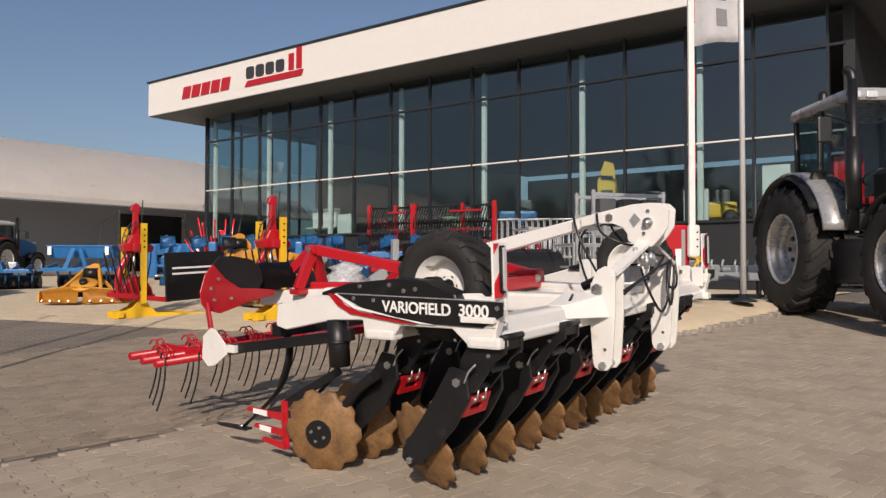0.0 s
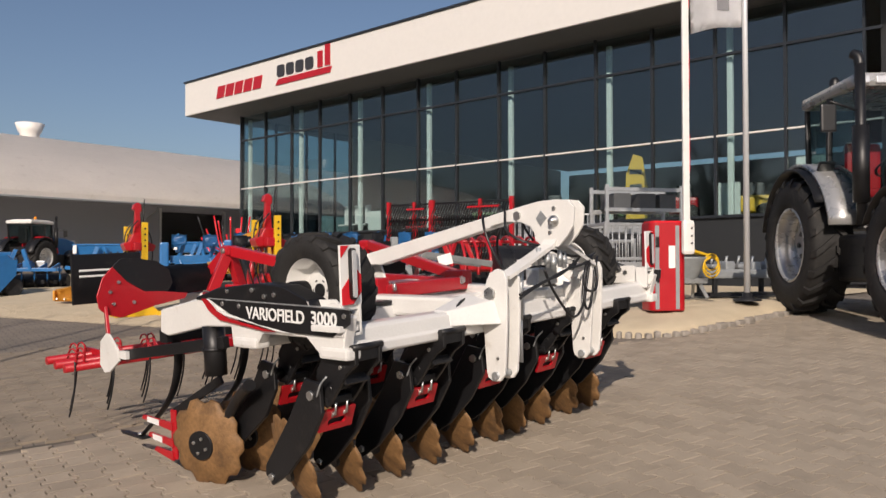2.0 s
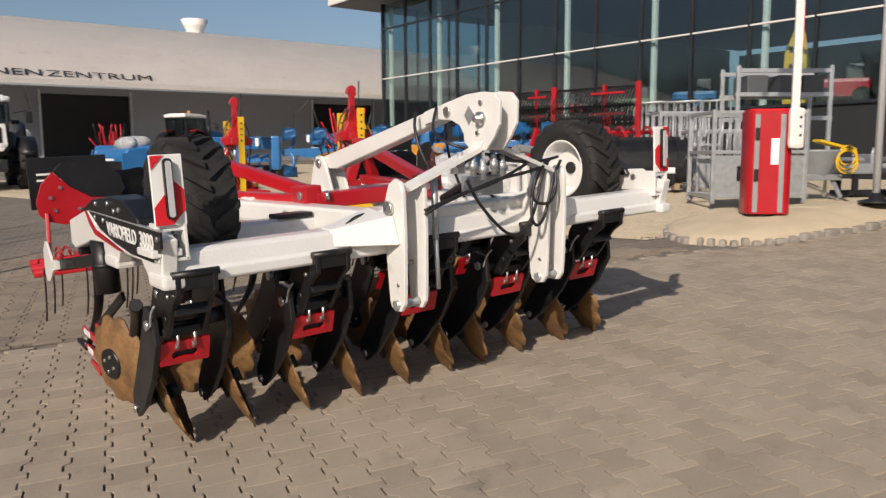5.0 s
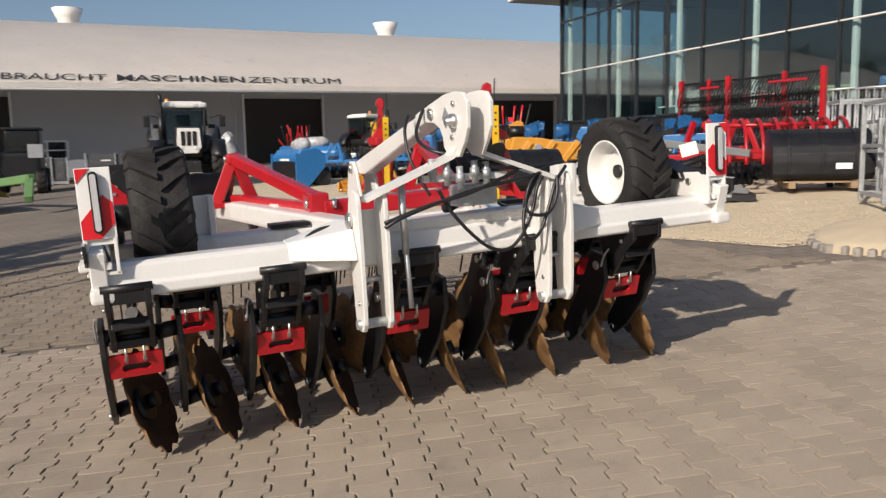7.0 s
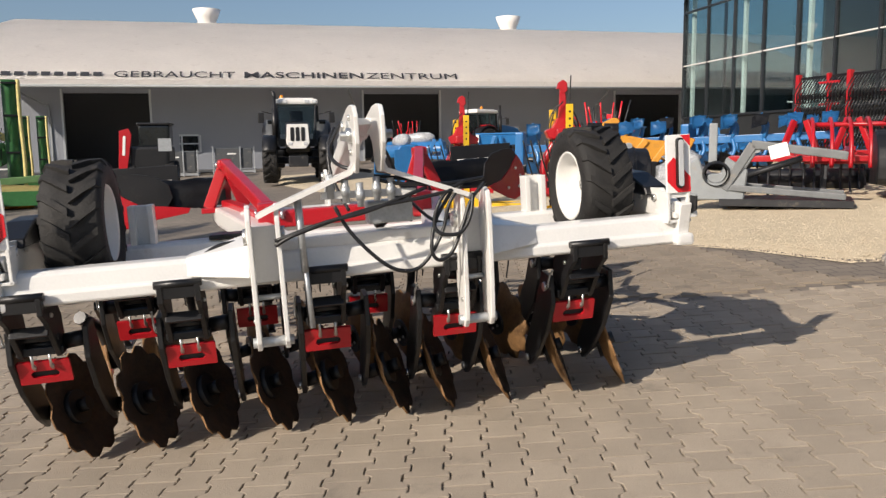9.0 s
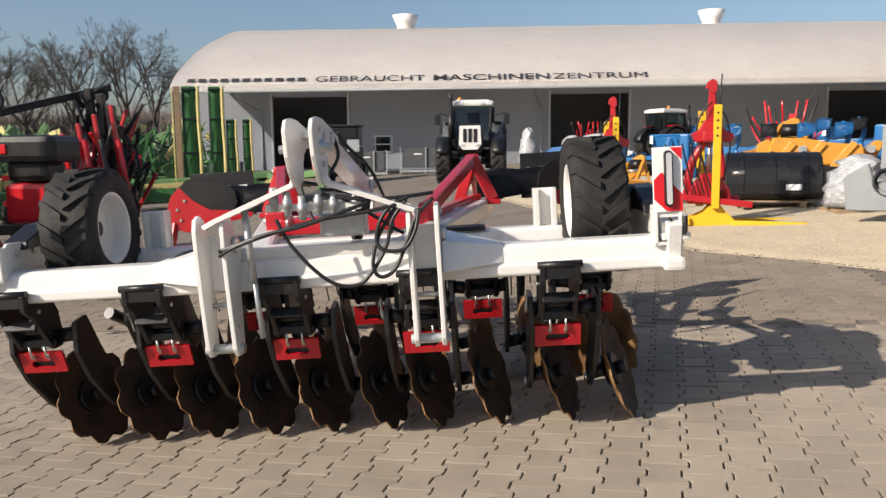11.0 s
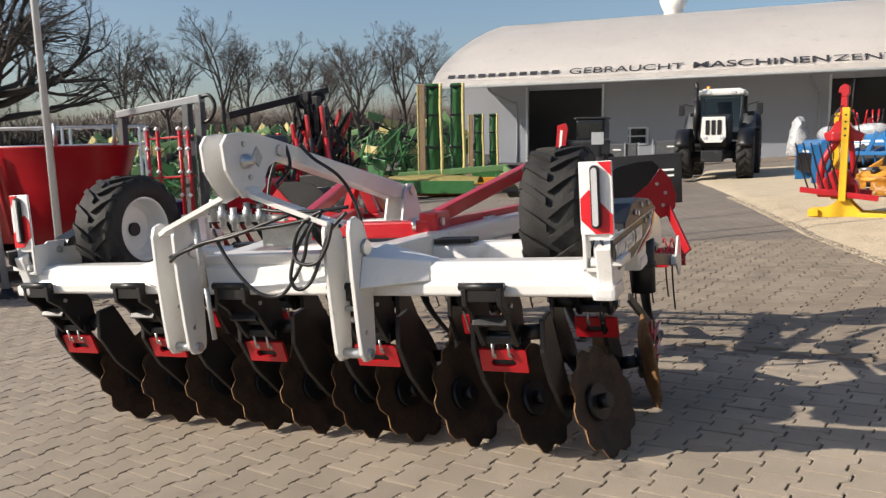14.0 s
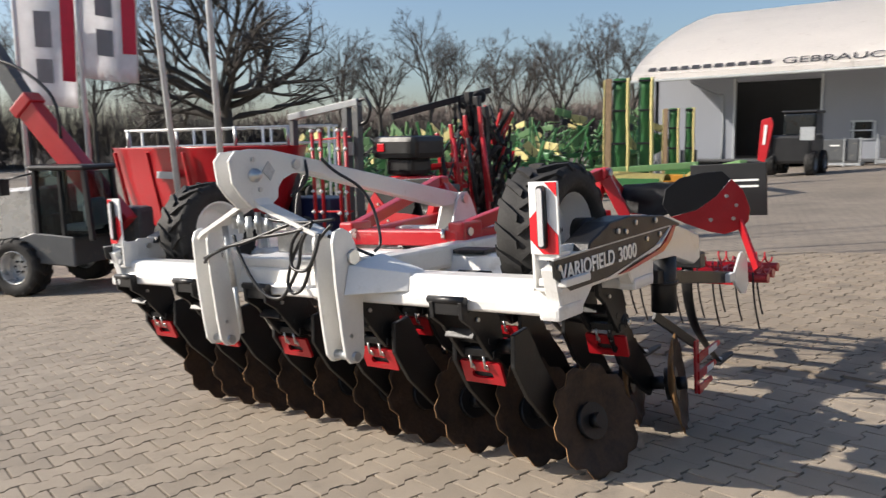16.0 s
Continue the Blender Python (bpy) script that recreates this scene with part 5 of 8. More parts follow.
def loader_machine(m):
    """Dark compact machine with an upright red guard, seen before the hall door."""
    top = thing("compact_loader", m, "dark compact loader with upright red and white guard", "loader")
    bm = bmesh.new()
    box(bm, (0, 0, 1.0), (1.5, 2.2, 1.1), 0.12)
    part("body", bm, BLACK, top)
    bm = bmesh.new()
    box(bm, (0.1, 0.4, 1.95), (1.2, 1.3, 0.9), 0.1)
    part("cab", bm, BLACKG, top)
    bm = bmesh.new()
    box(bm, (0.1, 0.4, 2.45), (1.3, 1.4, 0.1), 0.04)
    part("roof", bm, BLACK, top)
    for s in (-1, 1):
        for y in (-0.8, 0.8):
            w = thing_part("wheel", top)
            wheel(w, (s * 0.72, y, 0.48), 0.48, 0.34, 0.25, s, GREY, BLACK, 14, 0.03, -0.04)
    bm = bmesh.new()
    sheet(bm, [(-1.15, 0.6), (-0.85, 0.5), (-0.6, 2.0), (-0.7, 2.25), (-1.05, 2.15)], "xz", -1.2, 0.08, 0.01)
    g = part("guard", bm, RED, top)
    bm = bmesh.new()
    sheet(bm, [(-0.98, 1.2), (-0.88, 1.2), (-0.82, 1.95), (-0.92, 1.95)], "xz", -1.25, 0.03)
    part("guard_stripe", bm, REFLECT, g)
    bm = bmesh.new()
    sheet(bm, [(0.35, 1.35), (0.85, 1.35), (0.85, 1.85), (0.35, 1.85)], "xz", -1.12, 0.03)
    part("plate", bm, GALV, top)
    return top


loader_machine(stand(0.6, 33.2))


def telehandler(m):
    top = thing("telehandler", m, "grey telescopic handler with raised red boom and black cab", "telehandler")
    for s in (-1, 1):
        for y in (0.2, 2.6):
            w = thing_part("wheel", top)
            wheel(w, (s * 0.85, y, 0.52), 0.52, 0.40, 0.28, s, SILVER, DARK, 16, 0.035, -0.08)
    bm = bmesh.new()
    box(bm, (0, 1.2, 0.75), (1.2, 3.8, 0.5), 0.06)
    box(bm, (0.62, -0.4, 1.1), (0.5, 1.8, 0.7), 0.1)
    part("chassis", bm, DGREY, top)
    bm = bmesh.new()
    sheet(bm, [(-0.22, 0.95), (2.5, 0.95), (2.55, 1.35), (1.9, 1.62), (0.55, 1.85), (-0.22, 1.90)], "yz", -0.36, 1.1, 0.06)
    part("engine_hood", bm, SILVER, top)
    part("side_panel", sheet(bmesh.new(), [(-1.0, 0.55), (0.1, 0.62), (0.2, 1.0), (-0.2, 1.12), (-1.0, 1.06)], "yz", -0.92, 0.06, 0.02), DGREY, top)
    # cab posts, panes, roof
    pts = [(-0.9, -0.28), (-0.2, -0.28), (-0.2, -1.35), (-0.9, -1.35)]
    for x, y in pts:
        part("cab_post", beam(bmesh.new(), (x, y, 1.0), (x * 0.97, y * 0.92, 2.18), 0.08, 0.08, 0.012), BLACK, top)
    part("door_post", beam(bmesh.new(), (-0.9, -0.80, 1.0), (-0.88, -0.76, 2.16), 0.06, 0.06, 0.01), BLACK, top)
    for (a, b), (c, d) in zip(pts, pts[1:] + pts[:1]):
        bm = bmesh.new()
        vs = [bm.verts.new(v) for v in ((a, b, 1.1), (c, d, 1.1), (c * 0.97, d * 0.92, 2.15), (a * 0.97, b * 0.92, 2.15))]
        bm.faces.new(vs)
        bmesh.ops.solidify(bm, geom=bm.faces[:], thickness=0.006)
        part("cab_pane", bm, CABGLASS, top).visible_shadow = False
    bm = bmesh.new()
    box(bm, (-0.55, -0.76, 2.21), (0.84, 1.12, 0.09), 0.04)
    part("cab_roof", bm, BLACK, top)
    bm = bmesh.new()
    # two black boxes added inside to darken what shows through the panes
    part("cab_dark_front", box(bmesh.new(), (-0.55, -0.40, 1.22), (0.5, 0.18, 0.4), 0.08), BLACK, top)
    part("cab_dark_back", box(bmesh.new(), (-0.14, -0.82, 1.22), (0.10, 1.0, 0.4), 0.03), BLACK, top)
    box(bm, (-0.55, -0.92, 1.20), (0.46, 0.42, 0.12), 0.04)
    box(bm, (-0.55, -1.15, 1.45), (0.46, 0.12, 0.48), 0.04)
    part("seat", bm, GREY, top)
    bm = bmesh.new()
    beam(bm, (0.15, -1.2, 1.15), (0.15, 0.72, 3.33), 0.30, 0.40, 0.03)
    boom = part("boom", bm, RED, top)
    bm = bmesh.new()
    beam(bm, (0.15, 0.66, 3.26), (0.15, 2.2, 5.6), 0.24, 0.30, 0.02)
    part("inner_boom", bm, DGREY, boom)
    bm = bmesh.new()
    box(bm, (0.15, 0.70, 3.31), (0.38, 0.22, 0.48), 0.03, Matrix.Rotation(radians(48), 3, "X"))
    part("boom_collar", bm, RED, boom)
    bm = bmesh.new()
    pipe(bm, smooth_path([(-0.02, 1.2, 4.15), (-0.10, 0.5, 3.9), (-0.12, -0.1, 3.4), (-0.06, -0.15, 2.7)], 5), 0.03, 8)
    part("boom_hose", bm, HOSE, boom)
    for x in (-0.95, -0.15):
        bm = bmesh.new()
        rod(bm, (x, -0.28, 2.12), (x - 0.15, 0.15, 2.02), 0.015, 6)
        box(bm, (x - 0.16, 0.16, 1.90), (0.2, 0.06, 0.28), 0.02)
        part("mirror", bm, BLACK, top)
    for x in (-0.8, -0.35):
        bm = bmesh.new()
        lathe(bm, [(0.0, 0.0), (0.09, 0.0), (0.09, 0.06), (0.0, 0.08)], (x, -0.24, 2.12), (0, 1, 0), 12)
        part("work_lamp", bm, LENS, top)
    return top


telehandler(stand(-3.15, 5.8, 112.0) @ Matrix.Scale(0.82, 4))


def mixer_wagon(m):
    """Feed mixer: oval red tub, tapering downwards, on wheels."""
    top = thing("mixer_wagon", m, "red feed mixer wagon with oval tub", "mixer wagon")
    bm = bmesh.new()
    n = 40
    rings = []
    for z, k in ((0.65, 0.74), (0.7, 0.76), (1.5, 0.92), (2.05, 1.0), (2.08, 1.02), (2.08, 0.98), (1.5, 0.88), (0.75, 0.7)):
        ring = []
        for i in range(n):
            a = 2 * math.pi * i / n
            y = 1.05 * math.sin(a)
            x = math.copysign(abs(math.cos(a)) ** 0.75 * 2.1, math.cos(a))
            ring.append(bm.verts.new((x * k, y * k, z)))
        rings.append(ring)
    for a, b in zip(rings, rings[1:]):
        for i in range(n):
            bm.faces.new((a[i], a[(i + 1) % n], b[(i + 1) % n], b[i])).smooth = True
    tub = part("tub", bm, RED, top)
    for x in (-1.0, 0.0, 1.0):
        bm = bmesh.new()
        beam(bm, (x, -0.84, 0.8), (x, -1.06, 2.0), 0.05, 0.06, 0.01)
        part("rib", bm, RED, tub)
    bm = bmesh.new()
    box(bm, (0.5, -1.02, 1.62), (0.6, 0.02, 0.12), 0, Matrix.Rotation(radians(-8), 3, "X"))
    part("sign_bar", bm, GREY, tub)
    bm = bmesh.new()
    box(bm, (0, 0, 0.55), (3.9, 0.9, 0.16), 0.02)
    beam(bm, (1.9, 0, 0.55), (3.2, 0, 0.55), 0.14, 0.14, 0.01)
    part("chassis", bm, BLACK, top)
    for x in (-0.75, 0.15):
        for s in (-1, 1):
            w = thing_part("wheel", top)
            bm = bmesh.new()
            lathe(bm, [(0.22, -0.12), (0.40, -0.13), (0.45, -0.09), (0.46, 0.0), (0.45, 0.09), (0.40, 0.13), (0.22, 0.12)], (x, s * 0.75, 0.46), (0, 1, 0), 26)
            part("tyre", bm, RUBBER, w)
            bm = bmesh.new()
            lathe(bm, [(0.23, 0.11), (0.2, 0.06), (0.08, 0.04), (0.07, 0.1), (0, 0.1)], (x, s * 0.75, 0.46), (0, s, 0), 22)
            part("rim", bm, GREY, w)
    bm = bmesh.new()
    for x in (-1.9, 1.9):
        for y in (-0.5, 0.5):
            rod(bm, (x * 0.8, y, 2.05), (x * 0.8, y, 2.4), 0.025, 8)
    pieces("rail_post", bm, GALV, top)
    return top


mixer_wagon(stand(-3.75, 8.75, -7.0) @ Matrix.Diagonal((1.28, 1.0, 1.0, 1.0)))


# ---- implements round the yard ----
def log_splitter(m, label):
    """Post grab on yellow stand: two drilled yellow posts, red body with curved arms and a hooked head, black tines."""
    top = thing("log_splitter", m, label, "log splitter", "log splitters")
    for y in (-0.20, 0.16):
        bm = bmesh.new()
        sheet(bm, [(-0.58, 0.0), (0.42, 0.0), (0.30, 0.10), (0.14, 0.26), (0.08, 0.34), (-0.10, 0.34), (-0.18, 0.24), (-0.34, 0.16), (-0.58, 0.14)], "xz", y, 0.05, 0.006)
        part("base_plate", bm, YELLOW, top)
        part("foot", beam(bmesh.new(), (0.25, y * 1.4, 0.06), (1.35, y * 2.2, 0.05), 0.12, 0.10, 0.01), YELLOW, top)
    part("cross_tube", beam(bmesh.new(), (-0.45, -0.30, 0.08), (-0.45, 0.26, 0.08), 0.10, 0.12, 0.01), YELLOW, top)
    for x, y, z1 in ((-0.02, -0.30, 1.95), (-0.22, 0.27, 1.88)):
        post = part("yellow_post", box(bmesh.new(), (x, y, (0.3 + z1) / 2), (0.12, 0.08, z1 - 0.3), 0.008), YELLOW, top)
        for z in (1.46, 1.58, 1.70, 1.82):
            part("hole", rod(bmesh.new(), (x, y - 0.043, z), (x, y - 0.035, z), 0.020, 10), BLACK, post)
    part("curved_arm", pipe(bmesh.new(), smooth_path([(-0.26, 0, 0.40), (-0.42, 0, 0.62), (-0.40, 0, 0.95), (-0.30, 0, 1.18), (-0.16, 0, 1.40)], 4), 0.075, 10, 0.8), RED, top)
    part("lift_ram", pipe(bmesh.new(), smooth_path([(0.02, 0, 0.42), (0.10, 0, 0.75), (0.08, 0, 1.1), (0.02, 0, 1.45)], 4), 0.055, 10, 0.9), RED, top)
    part("ram_rod", rod(bmesh.new(), (-0.12, 0.02, 0.85), (-0.10, 0.02, 1.45), 0.03, 10), ZINC, top)
    part("lower_body", sheet(bmesh.new(), [(-0.46, 0.36), (0.26, 0.36), (0.20, 0.62), (0.02, 0.86), (-0.22, 0.86), (-0.40, 0.62)], "xz", -0.02, 0.36, 0.03), RED, top)
    part("upper_body", sheet(bmesh.new(), [(-0.34, 1.36), (0.22, 1.36), (0.26, 1.48), (0.10, 1.56), (-0.02, 1.72), (-0.20, 1.72), (-0.28, 1.56), (-0.40, 1.50)], "xz", 0.0, 0.30, 0.02), RED, top)
    for y in (-0.25, 0.22):
        part("side_wing", box(bmesh.new(), (-0.11, y, 1.45), (0.26, 0.14, 0.16), 0.03), RED, top)
    part("side_motor", rod(bmesh.new(), (0.10, -0.20, 0.50), (0.10, 0.14, 0.50), 0.10, 14), RED, top)
    part("mast", sheet(bmesh.new(), [(-0.17, 1.70), (-0.01, 1.70), (-0.03, 2.00), (-0.05, 2.24), (-0.14, 2.24), (-0.15, 1.95)], "xz", 0.0, 0.10, 0.012), RED, top)
    part("hooked_head", sheet(bmesh.new(), [(-0.20, 2.22), (-0.17, 2.33), (-0.09, 2.38), (-0.02, 2.33), (-0.01, 2.20), (-0.06, 2.14), (-0.13, 2.15), (-0.15, 2.22)], "xz", 0.0, 0.12, 0.012), RED, top)
    part("top_pin", rod(bmesh.new(), (0.02, -0.02, 1.7), (0.05, -0.02, 2.45), 0.012, 6), DARK, top)
    for y in (-0.12, 0.10):
        part("rear_hose", pipe(bmesh.new(), smooth_path([(-0.10, y, 2.0), (-0.26, y * 1.2, 1.8), (-0.32, y, 1.5), (-0.24, y, 1.1), (-0.30, y, 0.8)], 5), 0.013, 6), HOSE, top)
    part("fork_bar", beam(bmesh.new(), (-0.72, -0.28, 0.50), (0.55, -0.26, 0.36), 0.09, 0.10, 0.012), RED, top)
    part("fork_bar", beam(bmesh.new(), (-0.50, 0.22, 0.52), (0.40, 0.22, 0.42), 0.10, 0.11, 0.012), RED, top)
    for k in range(5):
        x = -0.70 + 0.13 * k
        part("tine", pipe(bmesh.new(), smooth_path([(x + 0.12, -0.30, 0.52), (x - 0.02, -0.32, 0.95), (x - 0.12, -0.34, 1.34)], 4), 0.016, 6), BLACK, top)
    part("hose", pipe(bmesh.new(), smooth_path([(0.0, -0.06, 1.95), (0.14, -0.12, 1.7), (0.20, -0.10, 1.3), (0.14, -0.12, 0.9), (0.10, -0.1, 0.6)], 5), 0.014, 6), HOSE, top)
    part("grey_ram", rod(bmesh.new(), (0.24, -0.22, 0.86), (0.42, -0.22, 0.88), 0.03, 10), ZINC, top)
    return top


log_splitter(stand(9.68, 10.95, -12.0) @ Matrix.Scale(0.9, 4), "red log splitter with two drilled yellow posts on yellow feet")
log_splitter(stand(8.72, 13.6, -12.0) @ Matrix.Scale(0.88, 4), "red log splitter with two drilled yellow posts on yellow feet")


def scoop(name, m, material, wide, deep, high, label, plate=True):
    """A loader bucket lying on its back on a pallet."""
    top = thing(name, m, label, "bucket")
    prof = [(0.02, 0.10), (0.10, 0.02), (deep * 0.95, 0.0), (deep, 0.06), (deep * 0.93, high * 0.55), (deep * 0.78, high * 0.92), (deep * 0.62, high)]
    for k in range(1, 7):
        a = radians(15 * k)
        prof.append((deep * 0.60 * (1 - math.sin(a)) + 0.02, high * (0.35 + 0.65 * math.cos(a))))
    bm = bmesh.new()
    sheet(bm, prof, "yz", 0.0, wide, 0.02)
    sh = part("shell", bm, material, top)
    for k in (-0.33, 0.0, 0.33):
        bm = bmesh.new()
        sheet(bm, [(y - 0.015, z + 0.012) for y, z in prof], "yz", k * wide, 0.05, 0.004)
        part("rib", bm, material, sh)
    if plate:
        bm = bmesh.new()
        box(bm, (wide * 0.2, -0.01 + deep * 0.03, high * 0.28), (wide * 0.16, 0.02, 0.10), 0.01, Matrix.Rotation(radians(-10), 3, "X"))
        part("sign_bar", bm, REFLECT, sh)
    for x in (-wide * 0.3, wide * 0.3):
        bm = bmesh.new()
        box(bm, (x, deep * 0.5, -0.06), (0.10, deep * 1.05, 0.11))
        part("pallet_bearer", bm, WOOD, top)
    bm = bmesh.new()
    for k in range(4):
        box(bm, (0, deep * (0.08 + 0.27 * k), -0.015), (wide * 0.75, 0.1, 0.024))
    part("pallet_deck", bm, WOOD, top)
    return top


scoop("black_bucket", stand(11.1, 12.4, -15.0, 0.16), BLACK, 1.5, 0.9, 0.8, "black loader bucket with white mark")
scoop("black_grab", stand(14.45, 8.65, -35.0, 0.22), BLACK, 1.55, 0.95, 0.85, "black grab bucket with pale sticker on a pallet")


def red_grab_tines(m):
    top = thing("bale_grab", m, "arched red grab tines behind a black bucket", "grab")
    bm = bmesh.new()
    rod(bm, (-1.2, 0, 0.55), (1.2, 0, 0.55), 0.05, 10)
    rod(bm, (-1.2, 0.55, 1.15), (1.2, 0.55, 1.15), 0.04, 10)
    part("cross_tube", bm, RED, top)
    for k in range(9):
        x = -1.1 + 0.275 * k
        bm = bmesh.new()
        pipe(bm, smooth_path([(x, -0.45, 0.45), (x, -0.38, 0.85), (x, -0.08, 1.15), (x, 0.35, 1.25), (x, 0.75, 1.1)], 4), 0.035, 8, 0.7)
        part("tine", bm, RED, top)
    bm = bmesh.new()
    for x in (-0.9, 0.9):
        beam(bm, (x, 0, 0.0), (x, 0.1, 0.6), 0.1, 0.1)
    part("stand", bm, DARK, top)
    return top


red_grab_tines(stand(14.7, 9.9, -35.0))


def cage(m, wide, deep, high, label, solid_low=True):
    """Galvanised stock cage with bars."""
    top = thing("steel_cage", m, label, "cage", "galvanised cages")
    for x in (-wide / 2, wide / 2):
        for y in (-deep / 2, deep / 2):
            part("post", box(bmesh.new(), (x, y, high / 2), (0.06, 0.06, high), 0.006), GALV, top)
    for y in (-deep / 2, deep / 2):
        for z in (high - 0.04, high * 0.55, 0.1):
            part("rail", box(bmesh.new(), (0, y, z), (wide, 0.05, 0.05), 0.006), GALV, top)
        n = int(wide / 0.12)
        for k in range(1, n):
            bm = bmesh.new()
            rod(bm, (-wide / 2 + wide * k / n, y, high * 0.5), (-wide / 2 + wide * k / n, y, high - 0.04), 0.010, 6)
            part("bar", bm, GALV, top)
    for x in (-wide / 2, wide / 2):
        for z in (high - 0.04, high * 0.55, 0.1):
            part("rail", box(bmesh.new(), (x, 0, z), (0.05, deep, 0.05), 0.006), GALV, top)
    if solid_low:
        bm = bmesh.new()
        box(bm, (0, -deep / 2, high * 0.30), (wide - 0.06, 0.03, high * 0.42), 0.004)
        part("panel", bm, GALV, top)
        bm = bmesh.new()
        for x in (-0.2, 0.0, 0.2):
            box(bm, (x * wide, -deep / 2 - 0.02, high * 0.32), (0.09 * wide, 0.012, high * 0.16))
        part("panel_opening", bm, BLACK, top)
    return top


cage(stand(13.75, 6.35, -35.0, 0.08), 1.35, 1.0, 1.35, "galvanised stock cage with barred sides and sheet front")
cage(stand(15.4, 7.9, -35.0, 0.06), 1.1, 0.9, 1.1, "galvanised stock cage with barred sides and sheet front")
cage(stand(16.6, 9.6, -35.0, 0.06), 1.2, 0.9, 1.5, "tall galvanised cage with open bars", False)


def railing(m, wide, high, label):
    top = thing("railing_panel", m, label, "railing", "galvanised railing panels")
    for z in (0.12, high):
        part("rail", rod(bmesh.new(), (-wide / 2, 0, z), (wide / 2, 0, z), 0.025, 8), GALV, top)
    n = int(wide / 0.16)
    for k in range(n + 1):
        part("bar", rod(bmesh.new(), (-wide / 2 + wide * k / n, 0, 0.0), (-wide / 2 + wide * k / n, 0, high), 0.016, 6), GALV, top)
    return top


for k in range(3):
    railing(stand(18.3 + 0.25 * k, 12.2 - 0.8 * k, 100.0, 0.0), 1.5, 1.9, "upright galvanised railing panel")


def tool_rack(m):
    top = thing("galvanised_rack", m, "galvanised rack with stacked frames", "rack")
    for x in (-0.9, 0.9):
        for y in (-0.4, 0.4):
            part("post", box(bmesh.new(), (x, y, 0.95), (0.07, 0.07, 1.9), 0.006), GALV, top)
    for z in (0.9, 1.35, 1.8):
        for y in (-0.4, 0.4):
            part("beam", box(bmesh.new(), (0, y, z), (1.9, 0.06, 0.08), 0.006), GALV, top)
    for x in (-0.5, 0.1, 0.6):
        part("frame", box(bmesh.new(), (x, 0, 1.55), (0.4, 0.7, 0.34), 0.02), DGREY, top)
    return top


tool_rack(stand(17.6, 8.2, -35.0, 0.5))


def grey_roller(m):
    """Low grey cutting deck on a stand, seen behind the flagpole."""
    top = thing("mowing_deck", m, "low grey mowing deck on a transport stand", "mower")
    bm = bmesh.new()
    box(bm, (0, 0, 0.55), (2.2, 0.8, 0.22), 0.05)
    part("deck", bm, GREY, top)
    for x in (-0.85, -0.45, -0.1, 0.3, 0.7, 0.95):
        bm = bmesh.new()
        box(bm, (x, -0.05, 0.74), (0.26, 0.5, 0.16 + 0.08 * math.sin(x * 9)), 0.03)
        rod(bm, (x, -0.1, 0.8), (x + 0.05, -0.1, 0.98), 0.03, 8)
        part("gear_housing", bm, GALV, top)
    bm = bmesh.new()
    for x in (-0.9, 0.9):
        for y in (-0.3, 0.3):
            box(bm, (x, y, 0.22), (0.1, 0.1, 0.46), 0.01)
    box(bm, (0, 0, 0.05), (2.1, 0.7, 0.08))
    part("stand", bm, DARK, top)
    return top


grey_roller(stand(16.5, 5.5, -32.0, 0.05) @ Matrix.Scale(0.78, 4))


def sweeper(m):
    top = thing("spreader", m, "grey spreader with pale yellow hose and lid", "spreader")
    bm = bmesh.new()
    lathe(bm, [(0.25, 0.45), (0.5, 0.95), (0.52, 1.0), (0.48, 1.0), (0.0, 0.9)], (0, 0, 0), (0, 0, 1), 24)
    part("hopper", bm, GREY, top)
    bm = bmesh.new()
    for x in (-0.4, 0.4):
        beam(bm, (x, -0.3, 0), (x * 0.6, 0, 0.6), 0.07, 0.07)
        beam(bm, (x, 0.3, 0), (x * 0.6, 0, 0.6), 0.07, 0.07)
    box(bm, (0, 0, 0.42), (0.9, 0.5, 0.12), 0.02)
    part("frame", bm, GALV, top)
    for z, r in ((0.8, 0.22), (0.88, 0.2), (0.74, 0.24)):
        bm = bmesh.new()
        pipe(bm, [(0.42 + r * math.cos(a * 0.45), -0.42, z + r * math.sin(a * 0.45)) for a in range(15)], 0.022, 6)
        part("hose", bm, YELLOW, top)
    bm = bmesh.new()
    box(bm, (0.2, -0.1, 1.12), (0.6, 0.3, 0.06), 0.02, Matrix.Rotation(radians(14), 3, "Y"))
    part("lid", bm, YELLOW, top)
    return top


sweeper(stand(14.7, 5.75, -30.0, 0.08) @ Matrix.Scale(0.72, 4))


